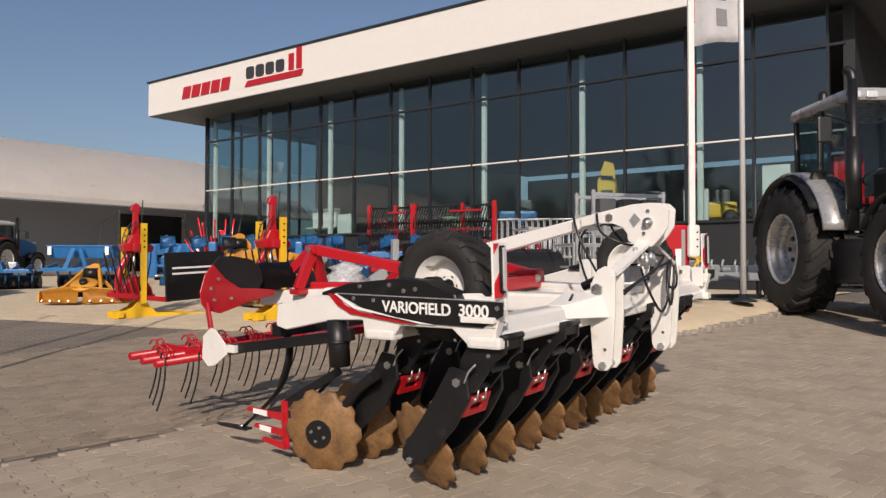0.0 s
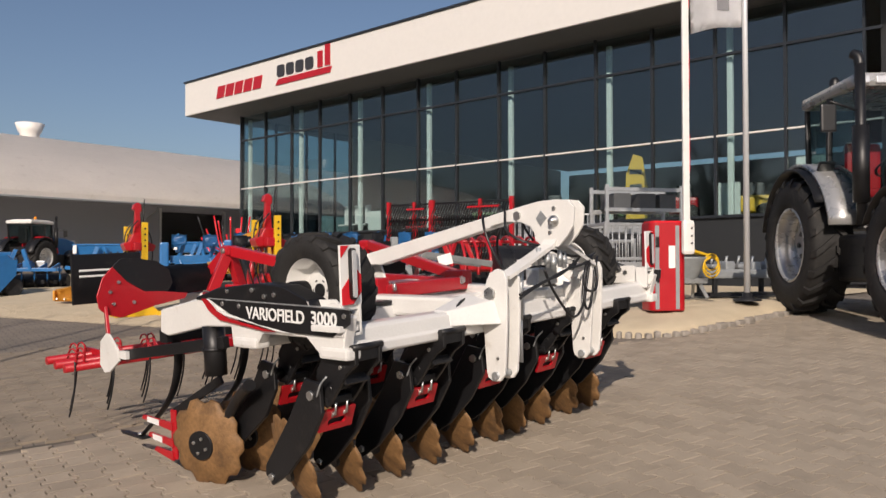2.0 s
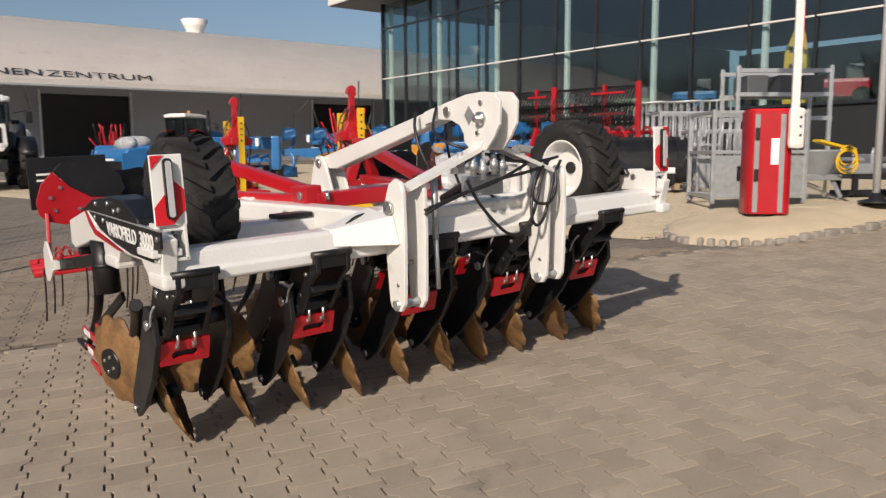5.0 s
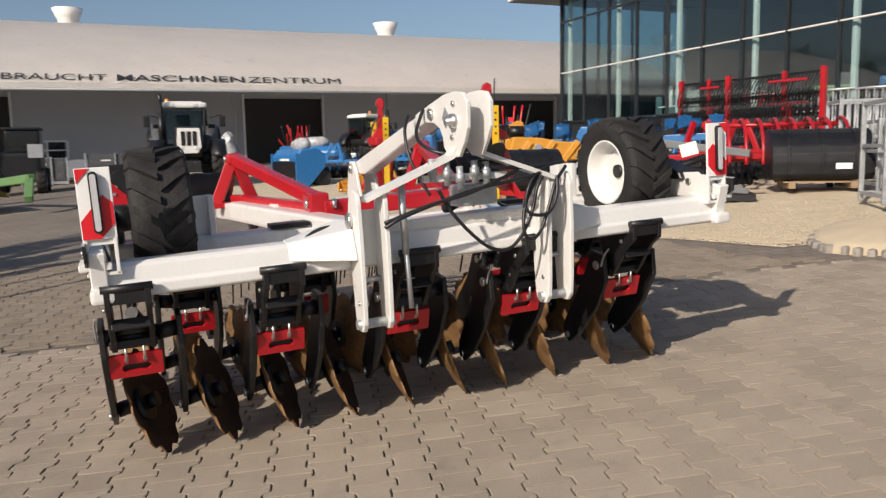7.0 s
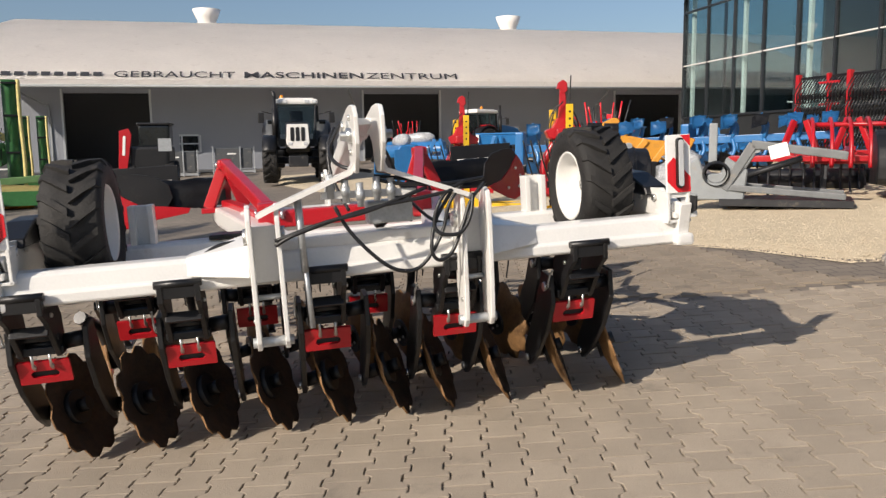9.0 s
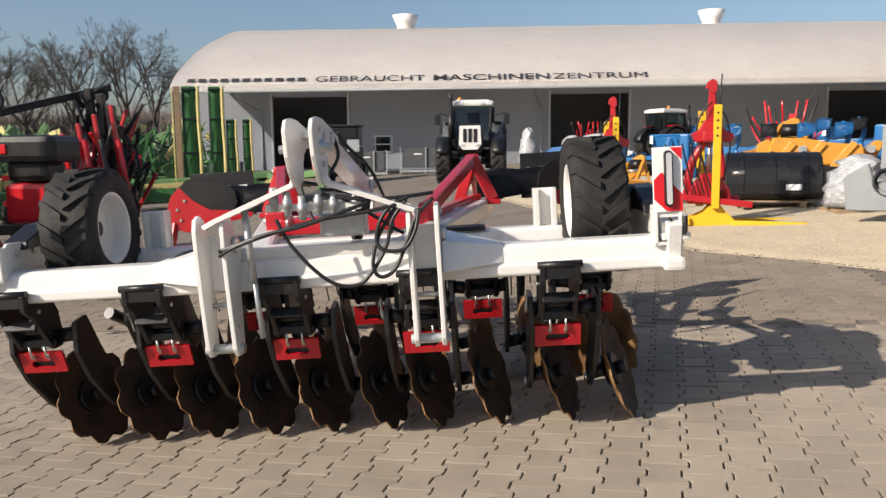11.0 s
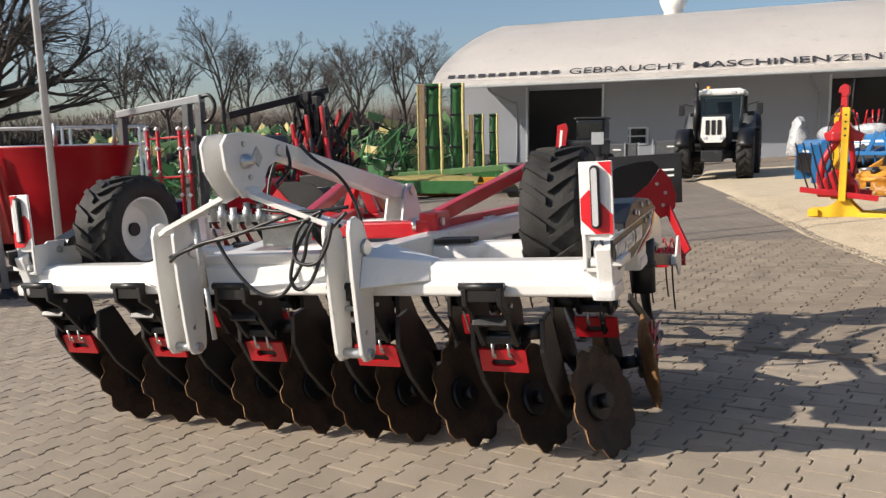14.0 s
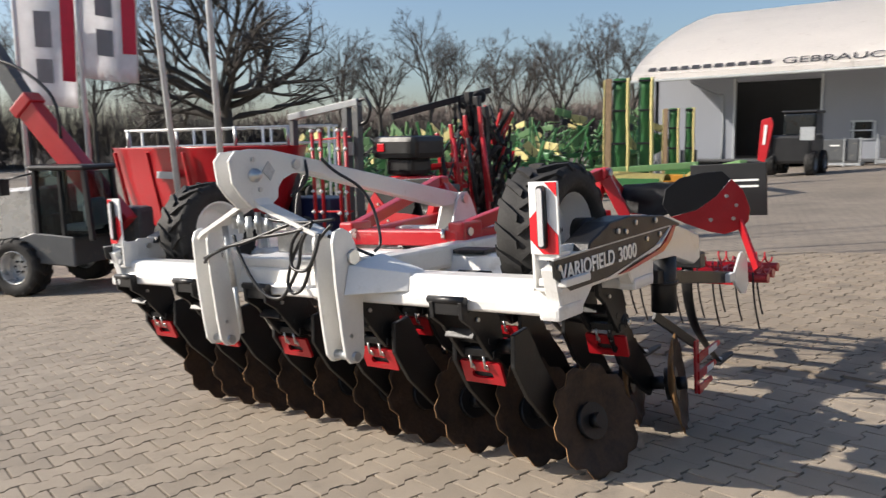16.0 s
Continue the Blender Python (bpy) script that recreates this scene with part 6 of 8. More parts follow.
def loader_frame(m):
    """Grey front loader arms lying on pallets."""
    top = thing("front_loader", m, "grey front loader arms resting on pallets", "front loader")
    for y in (0.0, 0.9):
        bm = bmesh.new()
        beam(bm, (-0.75, y, 0.25), (-0.35, y, 0.92), 0.08, 0.13, 0.015)
        beam(bm, (-0.38, y, 0.92), (0.9, y, 0.74), 0.08, 0.12, 0.015)
        beam(bm, (-0.7, y, 0.28), (0.9, y, 0.16), 0.07, 0.09, 0.012)
        part("arm", bm, mat("worn_grey_paint", (0.15, 0.16, 0.165), 0.45, var=0.2, dirt=DUST, dirt_amount=0.2), top)
        bm = bmesh.new()
        rod(bm, (-0.6, y + 0.08, 0.4), (0.3, y + 0.08, 0.7), 0.045, 10)
        part("cylinder", bm, DARK, top)
    bm = bmesh.new()
    rod(bm, (-0.3, 0, 0.85), (-0.3, 0.9, 0.85), 0.06, 10)
    part("cross_tube", bm, GREY, top)
    bm = bmesh.new()
    box(bm, (0.0, -0.06, 0.82), (0.26, 0.01, 0.2), 0, Matrix.Rotation(radians(-15), 3, "Y"))
    part("paper_sheet", bm, REFLECT, top)
    bm = bmesh.new()
    box(bm, (0.1, 0.45, 0.06), (1.8, 1.1, 0.10))
    part("pallet", bm, DARK, top)
    return top


loader_frame(stand(12.3, 9.3, -38.0, 0.06))


def grey_coupler(m):
    top = thing("quick_coupler", m, "grey quick coupler frame with hoses", "coupler")
    bm = bmesh.new()
    sheet(bm, [(-0.45, 0.1), (0.45, 0.1), (0.5, 0.55), (0.2, 0.75), (0.12, 0.5), (-0.12, 0.5), (-0.2, 0.75), (-0.5, 0.55)], "xz", 0.0, 0.18, 0.02)
    box(bm, (0, 0, 0.95), (0.12, 0.14, 0.6), 0.02)
    part("frame", bm, GREY, top)
    bm = bmesh.new()
    lathe(bm, [(0.17, -0.06), (0.2, 0), (0.17, 0.06), (0.14, 0)], (0.05, -0.13, 0.5), (0, 1, 0.2), 18)
    part("hose_ring", bm, HOSE, top)
    return top


grey_coupler(stand(11.6, 9.9, -30.0, 0.08))


def red_implement(m, seed, wide=2.2):
    """Red frame with springs, tines and black fittings, standing low."""
    rnd = random.Random(seed)
    top = thing("red_cultivator", m, "red cultivator frame with dark tines and rollers", "cultivator", "red implements")
    for y in (-0.5, 0.0, 0.5):
        part("beam", box(bmesh.new(), (0, y, 0.62), (wide, 0.09, 0.09), 0.01), RED, top)
    for x in (-wide * 0.35, 0.0, wide * 0.35):
        part("beam", box(bmesh.new(), (x, 0, 0.70), (0.08, 1.2, 0.08), 0.01), RED, top)
    for k in range(12):
        x, y = -wide / 2 + wide * (k + 0.5) / 12, (-0.5, 0.0, 0.5)[k % 3]
        bm = bmesh.new()
        pipe(bm, smooth_path([(x, y, 0.62), (x, y + 0.15, 0.45), (x, y + 0.12, 0.22), (x, y - 0.08, 0.03)], 3), 0.022, 6)
        part("tine", bm, DARK, top)
    for x in (-0.3, 0.3):
        part("headstock", beam(bmesh.new(), (x, -0.5, 0.65), (x * 0.3, -0.35, 1.25), 0.06, 0.10, 0.01), RED, top)
    part("roller", rod(bmesh.new(), (-wide / 2, 0.85, 0.22), (wide / 2, 0.85, 0.22), 0.2, 16), DARK, top)
    return top


red_implement(stand(13.9, 11.0, -35.0), 3)
red_implement(stand(15.6, 11.8, -35.0), 4)


def folded_harrow(m, wide, label):
    """Tine harrow folded upright: red posts, black grid of bars."""
    top = thing("folded_harrow", m, label, "harrow", "folded harrows before the showroom")
    for x in (-wide / 2, wide / 2):
        part("post", box(bmesh.new(), (x, 0, 1.15), (0.10, 0.12, 2.3), 0.012), RED, top)
    for z in (0.35, 0.85, 1.3, 1.75, 2.2):
        part("bar", box(bmesh.new(), (0, 0.05, z), (wide, 0.06, 0.06), 0.006), BLACK, top)
    n = int(wide / 0.085)
    for k in range(1, n):
        x = -wide / 2 + wide * k / n
        for z in (0.45, 0.8, 1.15, 1.5, 1.85):
            bm = bmesh.new()
            pipe(bm, smooth_path([(x, 0.05, z + 0.35), (x + 0.04, -0.12, z + 0.2), (x + 0.02, -0.25, z - 0.05), (x - 0.03, -0.16, z - 0.25)], 2), 0.016, 5)
            part("tine", bm, BLACK, top)
    part("post", box(bmesh.new(), (wide * 0.12, -0.02, 1.15), (0.08, 0.10, 2.25), 0.012), RED, top)
    for z in (0.55, 1.0, 1.55, 2.05):
        part("brace", box(bmesh.new(), (wide * 0.18, -0.1, z), (wide * 0.4, 0.07, 0.06), 0.01), RED, top)
    part("brace", box(bmesh.new(), (wide * 0.2, -0.1, 1.28), (0.07, 0.07, 0.6), 0.01), RED, top)
    return top


folded_harrow(stand(17.9, 15.5, -82.0, 0.1), 1.5, "folded black tine harrow with red posts")
folded_harrow(stand(18.0, 13.3, -82.0, 0.1), 2.5, "wide folded black tine harrow with red posts")


def orange_blade(m, label):
    """Orange grading blade with raised arms."""
    top = thing("grading_blade", m, label, "blade", "orange implements")
    for s in (-1, 1):
        bm = bmesh.new()
        rows = []
        for i in range(9):
            f = i / 8
            x = s * (0.06 + 1.0 * f)
            rows.append([bm.verts.new((x, -0.58 + 0.26 * f + dy, z * (1.0 - 0.28 * f * f))) for dy, z in ((-0.06, 0.0), (0.03, 0.10), (0.06, 0.22), (0.03, 0.34), (-0.03, 0.42))])
        for a, b in zip(rows, rows[1:]):
            for k in range(4):
                bm.faces.new((a[k], a[k + 1], b[k + 1], b[k])).smooth = True
        bmesh.ops.solidify(bm, geom=bm.faces[:], thickness=0.03)
        wing = part("blade_wing", bm, ORANGE, top)
        bm = bmesh.new()
        for f in (0.2, 0.45, 0.7, 0.92):
            bolt(bm, (s * (0.06 + f), -0.66 + 0.26 * f, 0.06), (0, -1, 0.3), 0.022, 0.02)
        pieces("blade_bolt", bm, ZINC, wing)
        part("end_plate", box(bmesh.new(), (s * 1.07, -0.22, 0.15), (0.05, 0.40, 0.26), 0.015), ORANGE, top)
        part("arm", beam(bmesh.new(), (s * 0.45, -0.4, 0.36), (s * 0.16, 0.3, 0.85), 0.08, 0.12, 0.02), ORANGE, top)
        part("rear_brace", beam(bmesh.new(), (s * 0.75, -0.30, 0.30), (s * 0.30, 0.30, 0.55), 0.06, 0.08, 0.012), ORANGE, top)
        part("skid", box(bmesh.new(), (s * 0.6, 0.05, 0.05), (0.16, 0.5, 0.08), 0.02), DARK, top)
    part("turntable", lathe(bmesh.new(), [(0, -0.04), (0.30, -0.05), (0.34, 0.0), (0.30, 0.05), (0, 0.05)], (0, -0.30, 0.46), (0, -0.5, 1), 22), ORANGE, top)
    part("turntable_hub", rod(bmesh.new(), (0, -0.33, 0.50), (0, -0.37, 0.58), 0.10, 14), BLACK, top)
    bm = bmesh.new()
    sheet(bm, [(-0.28, 0.45), (0.28, 0.45), (0.18, 0.98), (0.06, 1.02), (-0.18, 0.92)], "xz", 0.32, 0.10, 0.02)
    part("headstock", bm, ORANGE, top)
    bm = bmesh.new()
    rod(bm, (-0.16, 0.2, 0.75), (0.16, 0.2, 0.75), 0.14, 16)
    part("hub", bm, BLACK, top)
    bm = bmesh.new()
    box(bm, (0, 0.1, 0.22), (0.9, 0.5, 0.16), 0.03)
    part("frame", bm, DARK, top)
    return top


orange_blade(stand(9.75, 17.3, -48.0, 0.04) @ Matrix.Scale(0.86, 4), "orange grading blade with raised arms on gravel")
orange_blade(stand(12.6, 15.6, -20.0, 0.5), "orange grading blade with raised arms")


def orange_roller(m):
    top = thing("orange_mulcher", m, "dented orange mulcher housing over black bearers", "mulcher", "orange implements")
    pieces_xz = [[(-1.15, 0.55), (-0.95, 0.50), (-0.80, 0.95), (-0.92, 1.10), (-1.10, 1.0)], [(-0.98, 0.62), (0.70, 0.62), (0.62, 0.98), (0.1, 1.02), (-0.3, 1.10), (-0.85, 1.12)], [(0.55, 0.60), (0.95, 0.58), (0.86, 0.72), (1.0, 1.02), (0.88, 1.06), (0.62, 0.86)]]
    for k, pts in enumerate(pieces_xz):
        part("housing_plate", sheet(bmesh.new(), pts, "xz", -0.1 * (k % 2), 0.55 - 0.12 * k, 0.02), ORANGE, top)
    for x in (-0.6, -0.1, 0.4):
        part("arm", beam(bmesh.new(), (x - 0.25, -0.3, 0.55), (x + 0.1, -0.34, 1.02), 0.06, 0.12, 0.012), ORANGE, top)
    for x in (-0.35, 0.75):
        part("pivot", rod(bmesh.new(), (x, -0.42, 0.9), (x, 0.1, 0.9), 0.07, 12), GALV, top)
    for x in (-0.8, 0.0, 0.7):
        part("bearer", box(bmesh.new(), (x, 0, 0.3), (0.5, 0.7, 0.6), 0.04), BLACK, top)
    return top


orange_roller(stand(12.5, 13.9, -18.0, 0.0))


def blue_implement(m, wide, seed, hopper, label):
    """Blue frame on a roller with drilled toolbar, tines and, on some, a seed box."""
    rnd = random.Random(seed)
    top = thing("blue_cultivator", m, label, "cultivator", "blue implements by the hall")
    for y in (-0.45, 0.15):
        part("beam", box(bmesh.new(), (0, y, 0.75), (wide, 0.13, 0.13), 0.015), BLUE, top)
    for k in range(int(wide / 0.45) + 1):
        x = -wide / 2 + 0.2 + k * 0.45
        bm = bmesh.new()
        beam(bm, (x, -0.45, 0.78), (x + 0.05, 0.2, 0.95), 0.06, 0.12, 0.01)
        beam(bm, (x + 0.05, 0.2, 0.95), (x, 0.45, 0.3), 0.05, 0.10, 0.01)
        part("leg", bm, BLUE, top)
        bm = bmesh.new()
        lathe(bm, [(0.0, 0.03), (0.16, 0.02), (0.2, 0.0), (0.16, -0.02), (0.0, -0.03)], (x, 0.52, 0.28), (1, 0.2, 0), 18)
        part("disc", bm, DARK, top)
    part("roller", rod(bmesh.new(), (-wide / 2, 0.95, 0.3), (wide / 2, 0.95, 0.3), 0.27, 20), DARK, top)
    for x in (-0.4, 0.4):
        part("headstock", beam(bmesh.new(), (x, -0.5, 0.75), (x * 0.3, -0.4, 1.5), 0.08, 0.14, 0.012), BLUE, top)
    if hopper:
        bm = bmesh.new()
        sheet(bm, [(-0.1, 1.15), (0.7, 1.15), (0.85, 1.55), (-0.25, 1.55)], "yz", 0.0, wide * 0.9, 0.03)
        part("seed_box", bm, BLUE, top)
        part("box_lid", box(bmesh.new(), (0, 0.3, 1.59), (wide * 0.92, 1.15, 0.06), 0.02), REFRED if seed % 2 else BLUE, top)
        for s in (-1, 1):
            part("warning_plate", box(bmesh.new(), (s * wide * 0.4, -0.32, 1.42), (0.14, 0.02, 0.3)), REFLECT, top)
    else:
        for k in range(3):
            x = rnd.uniform(-wide / 2, wide / 2)
            part("fitting", box(bmesh.new(), (x, rnd.uniform(-0.3, 0.3), 0.95), (0.3, 0.24, 0.26), 0.03), rnd.choice((GALV, BLUE, DARK)), top)
    return top


for x, y, a, w, hop, lab in ((12.0, 21.8, -55.0, 2.6, True, "blue seed drill with hopper and red lid"), (14.6, 20.6, -60.0, 2.4, False, "blue cultivator with dark roller"),
                             (16.4, 18.4, -70.0, 2.6, False, "blue cultivator with dark roller"), (18.3, 20.2, -80.0, 2.6, False, "blue cultivator with dark roller"),
                             (10.6, 24.0, -40.0, 2.6, False, "blue cultivator with dark roller"), (19.6, 17.2, -85.0, 2.6, False, "blue cultivator with dark roller"),
                             (16.2, 23.6, -60.0, 2.8, True, "blue seed drill with hopper and red lid"), (20.0, 23.5, -80.0, 2.6, False, "blue cultivator with dark roller")):
    blue_implement(stand(x, y, a) @ Matrix.Scale(0.78, 4), w, int(x * 10), hop, lab)


def blue_roller(m):
    top = thing("blue_packer", m, "long blue box with pale bag and black flap", "seed drill")
    bm = bmesh.new()
    sheet(bm, [(-0.55, 0.75), (0.4, 0.75), (0.5, 1.15), (0.2, 1.4), (-0.4, 1.35), (-0.6, 1.1)], "yz", 0.0, 2.6, 0.05)
    part("box", bm, BLUE, top)
    for s in (-1, 1):
        part("end_plate", sheet(bmesh.new(), [(-0.65, 0.0), (-0.2, 0.0), (0.45, 0.7), (0.5, 1.2), (-0.65, 1.2)], "yz", s * 1.34, 0.05, 0.006), BLUE, top)
    part("flap", box(bmesh.new(), (0, -0.62, 0.62), (2.5, 0.03, 0.6), 0.006), BLACK, top)
    bm = bmesh.new()
    lathe(bm, [(0.0, -0.7), (0.2, -0.6), (0.26, -0.1), (0.24, 0.4), (0.1, 0.62), (0, 0.65)], (0.2, 0.0, 1.52), (1, 0, 0.05), 18)
    part("pale_bag", bm, FOIL, top)
    bm = bmesh.new()
    box(bm, (0, -0.585, 0.98), (1.0, 0.02, 0.08))
    part("sign_bar", bm, REFLECT, top)
    part("roller", rod(bmesh.new(), (-1.25, 0.45, 0.3), (1.25, 0.45, 0.3), 0.29, 20), DARK, top)
    return top


blue_roller(stand(10.4, 27.2, -28.0) @ Matrix.Scale(0.8, 4))
blue_roller(stand(9.0, 22.6, -82.0) @ Matrix.Scale(0.8, 4))


def plough(m, label):
    """Blue reversible plough: long beam with curved dark mouldboards above and below."""
    top = thing("plough", m, label, "plough", "blue ploughs before the showroom")
    part("main_beam", beam(bmesh.new(), (-1.7, 0, 0.95), (1.7, 0.15, 1.05), 0.16, 0.18, 0.015), BLUE, top)
    for k in range(5):
        x = -1.5 + 0.75 * k
        for s in (-1, 1):
            part("leg", pipe(bmesh.new(), smooth_path([(x, 0, 1.0), (x + 0.10, -0.10, 1.0 + s * 0.30), (x - 0.04, -0.18, 1.0 + s * 0.58)], 4), 0.055, 8, 0.8), BLUE, top)
            bm = bmesh.new()
            rows = []
            for i in range(6):
                f = i / 5
                rows.append([bm.verts.new((x - 0.18 + 0.36 * f, -0.22 - 0.22 * math.sin(f * 1.9) * g, 0.95 + s * (0.62 - 0.34 * g * (1 - 0.25 * f)))) for g in (0.0, 0.33, 0.66, 1.0)])
            for r0, r1 in zip(rows, rows[1:]):
                for j in range(3):
                    bm.faces.new((r0[j], r0[j + 1], r1[j + 1], r1[j])).smooth = True
            bmesh.ops.solidify(bm, geom=bm.faces[:], thickness=0.014)
            part("mouldboard", bm, DARK if (k + s) % 3 == 0 else BLUE, top)
    part("headstock", box(bmesh.new(), (-1.85, 0, 0.95), (0.22, 0.6, 0.85), 0.05), BLUE, top)
    part("depth_wheel", tyre(bmesh.new(), (1.6, 0.45, 0.36), 0.36, 0.2, 0.17, 0.02), RUBBER, top)
    part("wheel_arm", beam(bmesh.new(), (1.5, 0.1, 1.0), (1.5, 0.42, 0.4), 0.07, 0.09, 0.01), BLUE, top)
    return top


for x, y, a in ((12.2, 15.6, -28.0), (14.3, 16.2, -38.0), (15.6, 14.4, -50.0), (17.2, 16.8, -60.0)):
    plough(stand(x, y, a) @ Matrix.Scale(0.9, 4), "blue reversible plough with dark curved mouldboards")


def red_rake(m):
    """Folded hay rake: slim mast and many thin tine arms laid upward."""
    top = thing("folded_rake", m, "dark red folded hay rake with thin arms", "rake")
    part("mast", beam(bmesh.new(), (0, 0, 0.2), (0.1, 0, 1.6), 0.12, 0.12, 0.02), REFRED, top)
    rnd = random.Random(9)
    for k in range(18):
        x = -0.9 + 0.1 * k
        z = 0.6 + 0.3 * rnd.random()
        part("tine_arm", pipe(bmesh.new(), smooth_path([(0.05, 0, 1.0), (x * 0.6, 0.2 * rnd.uniform(-1, 1), z + 0.3), (x, 0.3 * rnd.uniform(-1, 1), 1.5 + rnd.uniform(-0.2, 0.45))], 4), 0.022, 5), REFRED if k % 3 else DARK, top)
    part("foot", beam(bmesh.new(), (-0.7, 0, 0.12), (0.7, 0, 0.12), 0.16, 0.2, 0.03), DARK, top)
    return top


red_rake(stand(13.2, 17.3, -30.0))
red_rake(stand(10.9, 31.5, 20.0))


# seeder with grey gantry, red toolbars and black hopper
def seeder(m):
    top = thing("seed_drill", m, "red and black seed drill with grey gantry and black hopper", "seed drill")
    part("gantry_post", box(bmesh.new(), (-1.15, -0.38, 1.28), (0.10, 0.12, 2.56), 0.012), DGREY, top)
    for x in (0.16, 0.40):
        part("gantry_post", box(bmesh.new(), (x, -0.4, 1.32), (0.12, 0.12, 2.64), 0.012), DGREY, top)
    part("gantry_beam", beam(bmesh.new(), (-1.2, -0.4, 2.50), (0.45, -0.4, 2.70), 0.13, 0.11, 0.012), GREY, top)
    bm = bmesh.new()
    pipe(bm, smooth_path([(0.4, -0.4, 2.70), (0.58, -0.4, 2.74), (0.68, -0.4, 2.58), (0.58, -0.4, 2.38), (0.42, -0.4, 2.34)], 5), 0.03, 8)
    part("gantry_hose", bm, HOSE, top)
    part("lamp_plate", box(bmesh.new(), (0.28, -0.5, 1.95), (0.22, 0.04, 0.22), 0.02), GREY, top)
    for x in (-0.42, -0.22, 0.20, 0.36):
        bar = part("red_bar", rod(bmesh.new(), (x, -0.62, 0.6), (x - 0.03, -0.62, 2.28), 0.03, 8), RED, top)
        for z in (0.9, 1.25, 1.6, 1.95, 2.25):
            part("white_cap", lathe(bmesh.new(), [(0.0, -0.04), (0.042, 0.0), (0.0, 0.04)], (x - 0.02, -0.65, z), (0, 0, 1), 8), REFLECT, bar)
    for z in (0.9, 1.5, 2.1):
        part("red_rail", beam(bmesh.new(), (-0.46, -0.6, z), (0.42, -0.6, z + 0.04), 0.03, 0.03, 0.004), RED, top)
    part("hopper", box(bmesh.new(), (0.30, 1.0, 1.95), (1.0, 0.85, 0.40), 0.10), BLACK, top)
    part("hopper_cone", box(bmesh.new(), (0.30, 1.0, 1.62), (0.6, 0.6, 0.32), 0.09), BLACK, top)
    part("sign_bar", box(bmesh.new(), (0.02, 0.565, 1.95), (0.16, 0.02, 0.14), 0.01), REFRED, top)
    for k, (x, y) in enumerate(((0.25, 1.9), (0.42, 2.1), (0.60, 2.3), (0.80, 2.5))):
        part("red_bar", beam(bmesh.new(), (x + 0.22, y, 0.5), (x, y, 2.2 + 0.16 * k), 0.065, 0.065, 0.012), RED, top)
        part("hydraulic_ram", rod(bmesh.new(), (x + 0.32, y - 0.1, 0.9), (x + 0.14, y - 0.1, 2.1), 0.04, 10), RED if k % 2 else DARK, top)
    part("fold_beam", beam(bmesh.new(), (-0.6, 1.6, 2.52), (0.3, 3.6, 3.05), 0.10, 0.12, 0.008), DARK, top)
    for x, z1 in ((0.25, 3.0), (0.45, 2.9), (0.62, 2.7)):
        part("wing_post", beam(bmesh.new(), (x, 3.1, 0.3), (x - 0.05, 3.0, z1), 0.12, 0.14, 0.01), BLACK, top)
    for x, y in ((-0.05, 1.5), (0.1, 1.6), (-0.2, 1.4)):
        for z in (0.7, 1.1, 1.5):
            part("red_bracket", beam(bmesh.new(), (x - 0.3, y, z), (x + 0.7, y + 0.5, z + 0.12), 0.06, 0.08, 0.008), RED, top)
    rnd = random.Random(5)
    for k in range(150):
        x, y = rnd.uniform(0.0, 0.75), rnd.uniform(2.6, 3.8)
        z = rnd.uniform(0.4, 2.3)
        part("coulter_arm", beam(bmesh.new(), (x, y, z), (x + rnd.uniform(-0.35, 0.35), y + rnd.uniform(-0.3, 0.3), z + rnd.uniform(0.25, 0.7)), 0.05, 0.06, 0.008), BLACK if k % 5 else RED, top)
    for k, (x, y, z) in enumerate(((0.10, 3.0, 2.95), (0.32, 3.2, 3.05), (0.22, 3.0, 2.62), (0.40, 3.1, 2.30), (-0.10, 3.0, 1.9), (0.30, 3.1, 1.6))):
        part("press_wheel", lathe(bmesh.new(), [(0.05, -0.05), (0.11, -0.06), (0.14, 0.0), (0.11, 0.06), (0.05, 0.05)], (x, y, z - 0.15), (0.6, -0.7, 0.1 * k), 18), RUBBER, top)
    for k in range(4):
        a = rnd.uniform(0, 3)
        part("seed_hose", pipe(bmesh.new(), smooth_path([(0.3 + 0.1 * k, 1.2, 1.5), (0.2 + 0.15 * k, 1.7, 1.1 + 0.1 * a), (0.1 + 0.1 * k, 2.4, 1.6 + 0.2 * a), (0.1, 3.0, 2.2)], 5), 0.022, 6), HOSE, top)
    for k in range(10):
        x = -1.1 + 0.27 * k
        part("coulter", beam(bmesh.new(), (x, 0.3, 0.75), (x, 0.75, 0.18), 0.04, 0.06, 0.006), DARK if k % 2 else RED, top)
        part("coulter_disc", lathe(bmesh.new(), [(0.0, 0.012), (0.17, 0.006), (0.0, -0.012)], (x + 0.05, 0.75, 0.19), (1, 0.1, 0), 16), DARK, top)
    part("main_beam", box(bmesh.new(), (0.1, 0.3, 0.8), (2.8, 0.14, 0.14), 0.012), BLACK, top)
    part("body", box(bmesh.new(), (0.35, 1.0, 1.15), (0.75, 0.7, 0.6), 0.08), REFRED, top)
    part("drawbar", beam(bmesh.new(), (0.3, 0.3, 0.8), (0.1, 3.6, 0.8), 0.14, 0.14, 0.012), BLACK, top)
    part("tool_box", box(bmesh.new(), (-1.0, 0.1, 0.72), (1.1, 0.7, 0.75), 0.05), mat("navy_paint", (0.012, 0.02, 0.07), 0.4), top)
    part("grey_box", box(bmesh.new(), (0.95, 1.2, 1.1), (0.45, 0.3, 0.4), 0.03), DGREY, top)
    return top


seeder(stand(-0.3, 9.15) @ Matrix.Scale(0.93, 4))


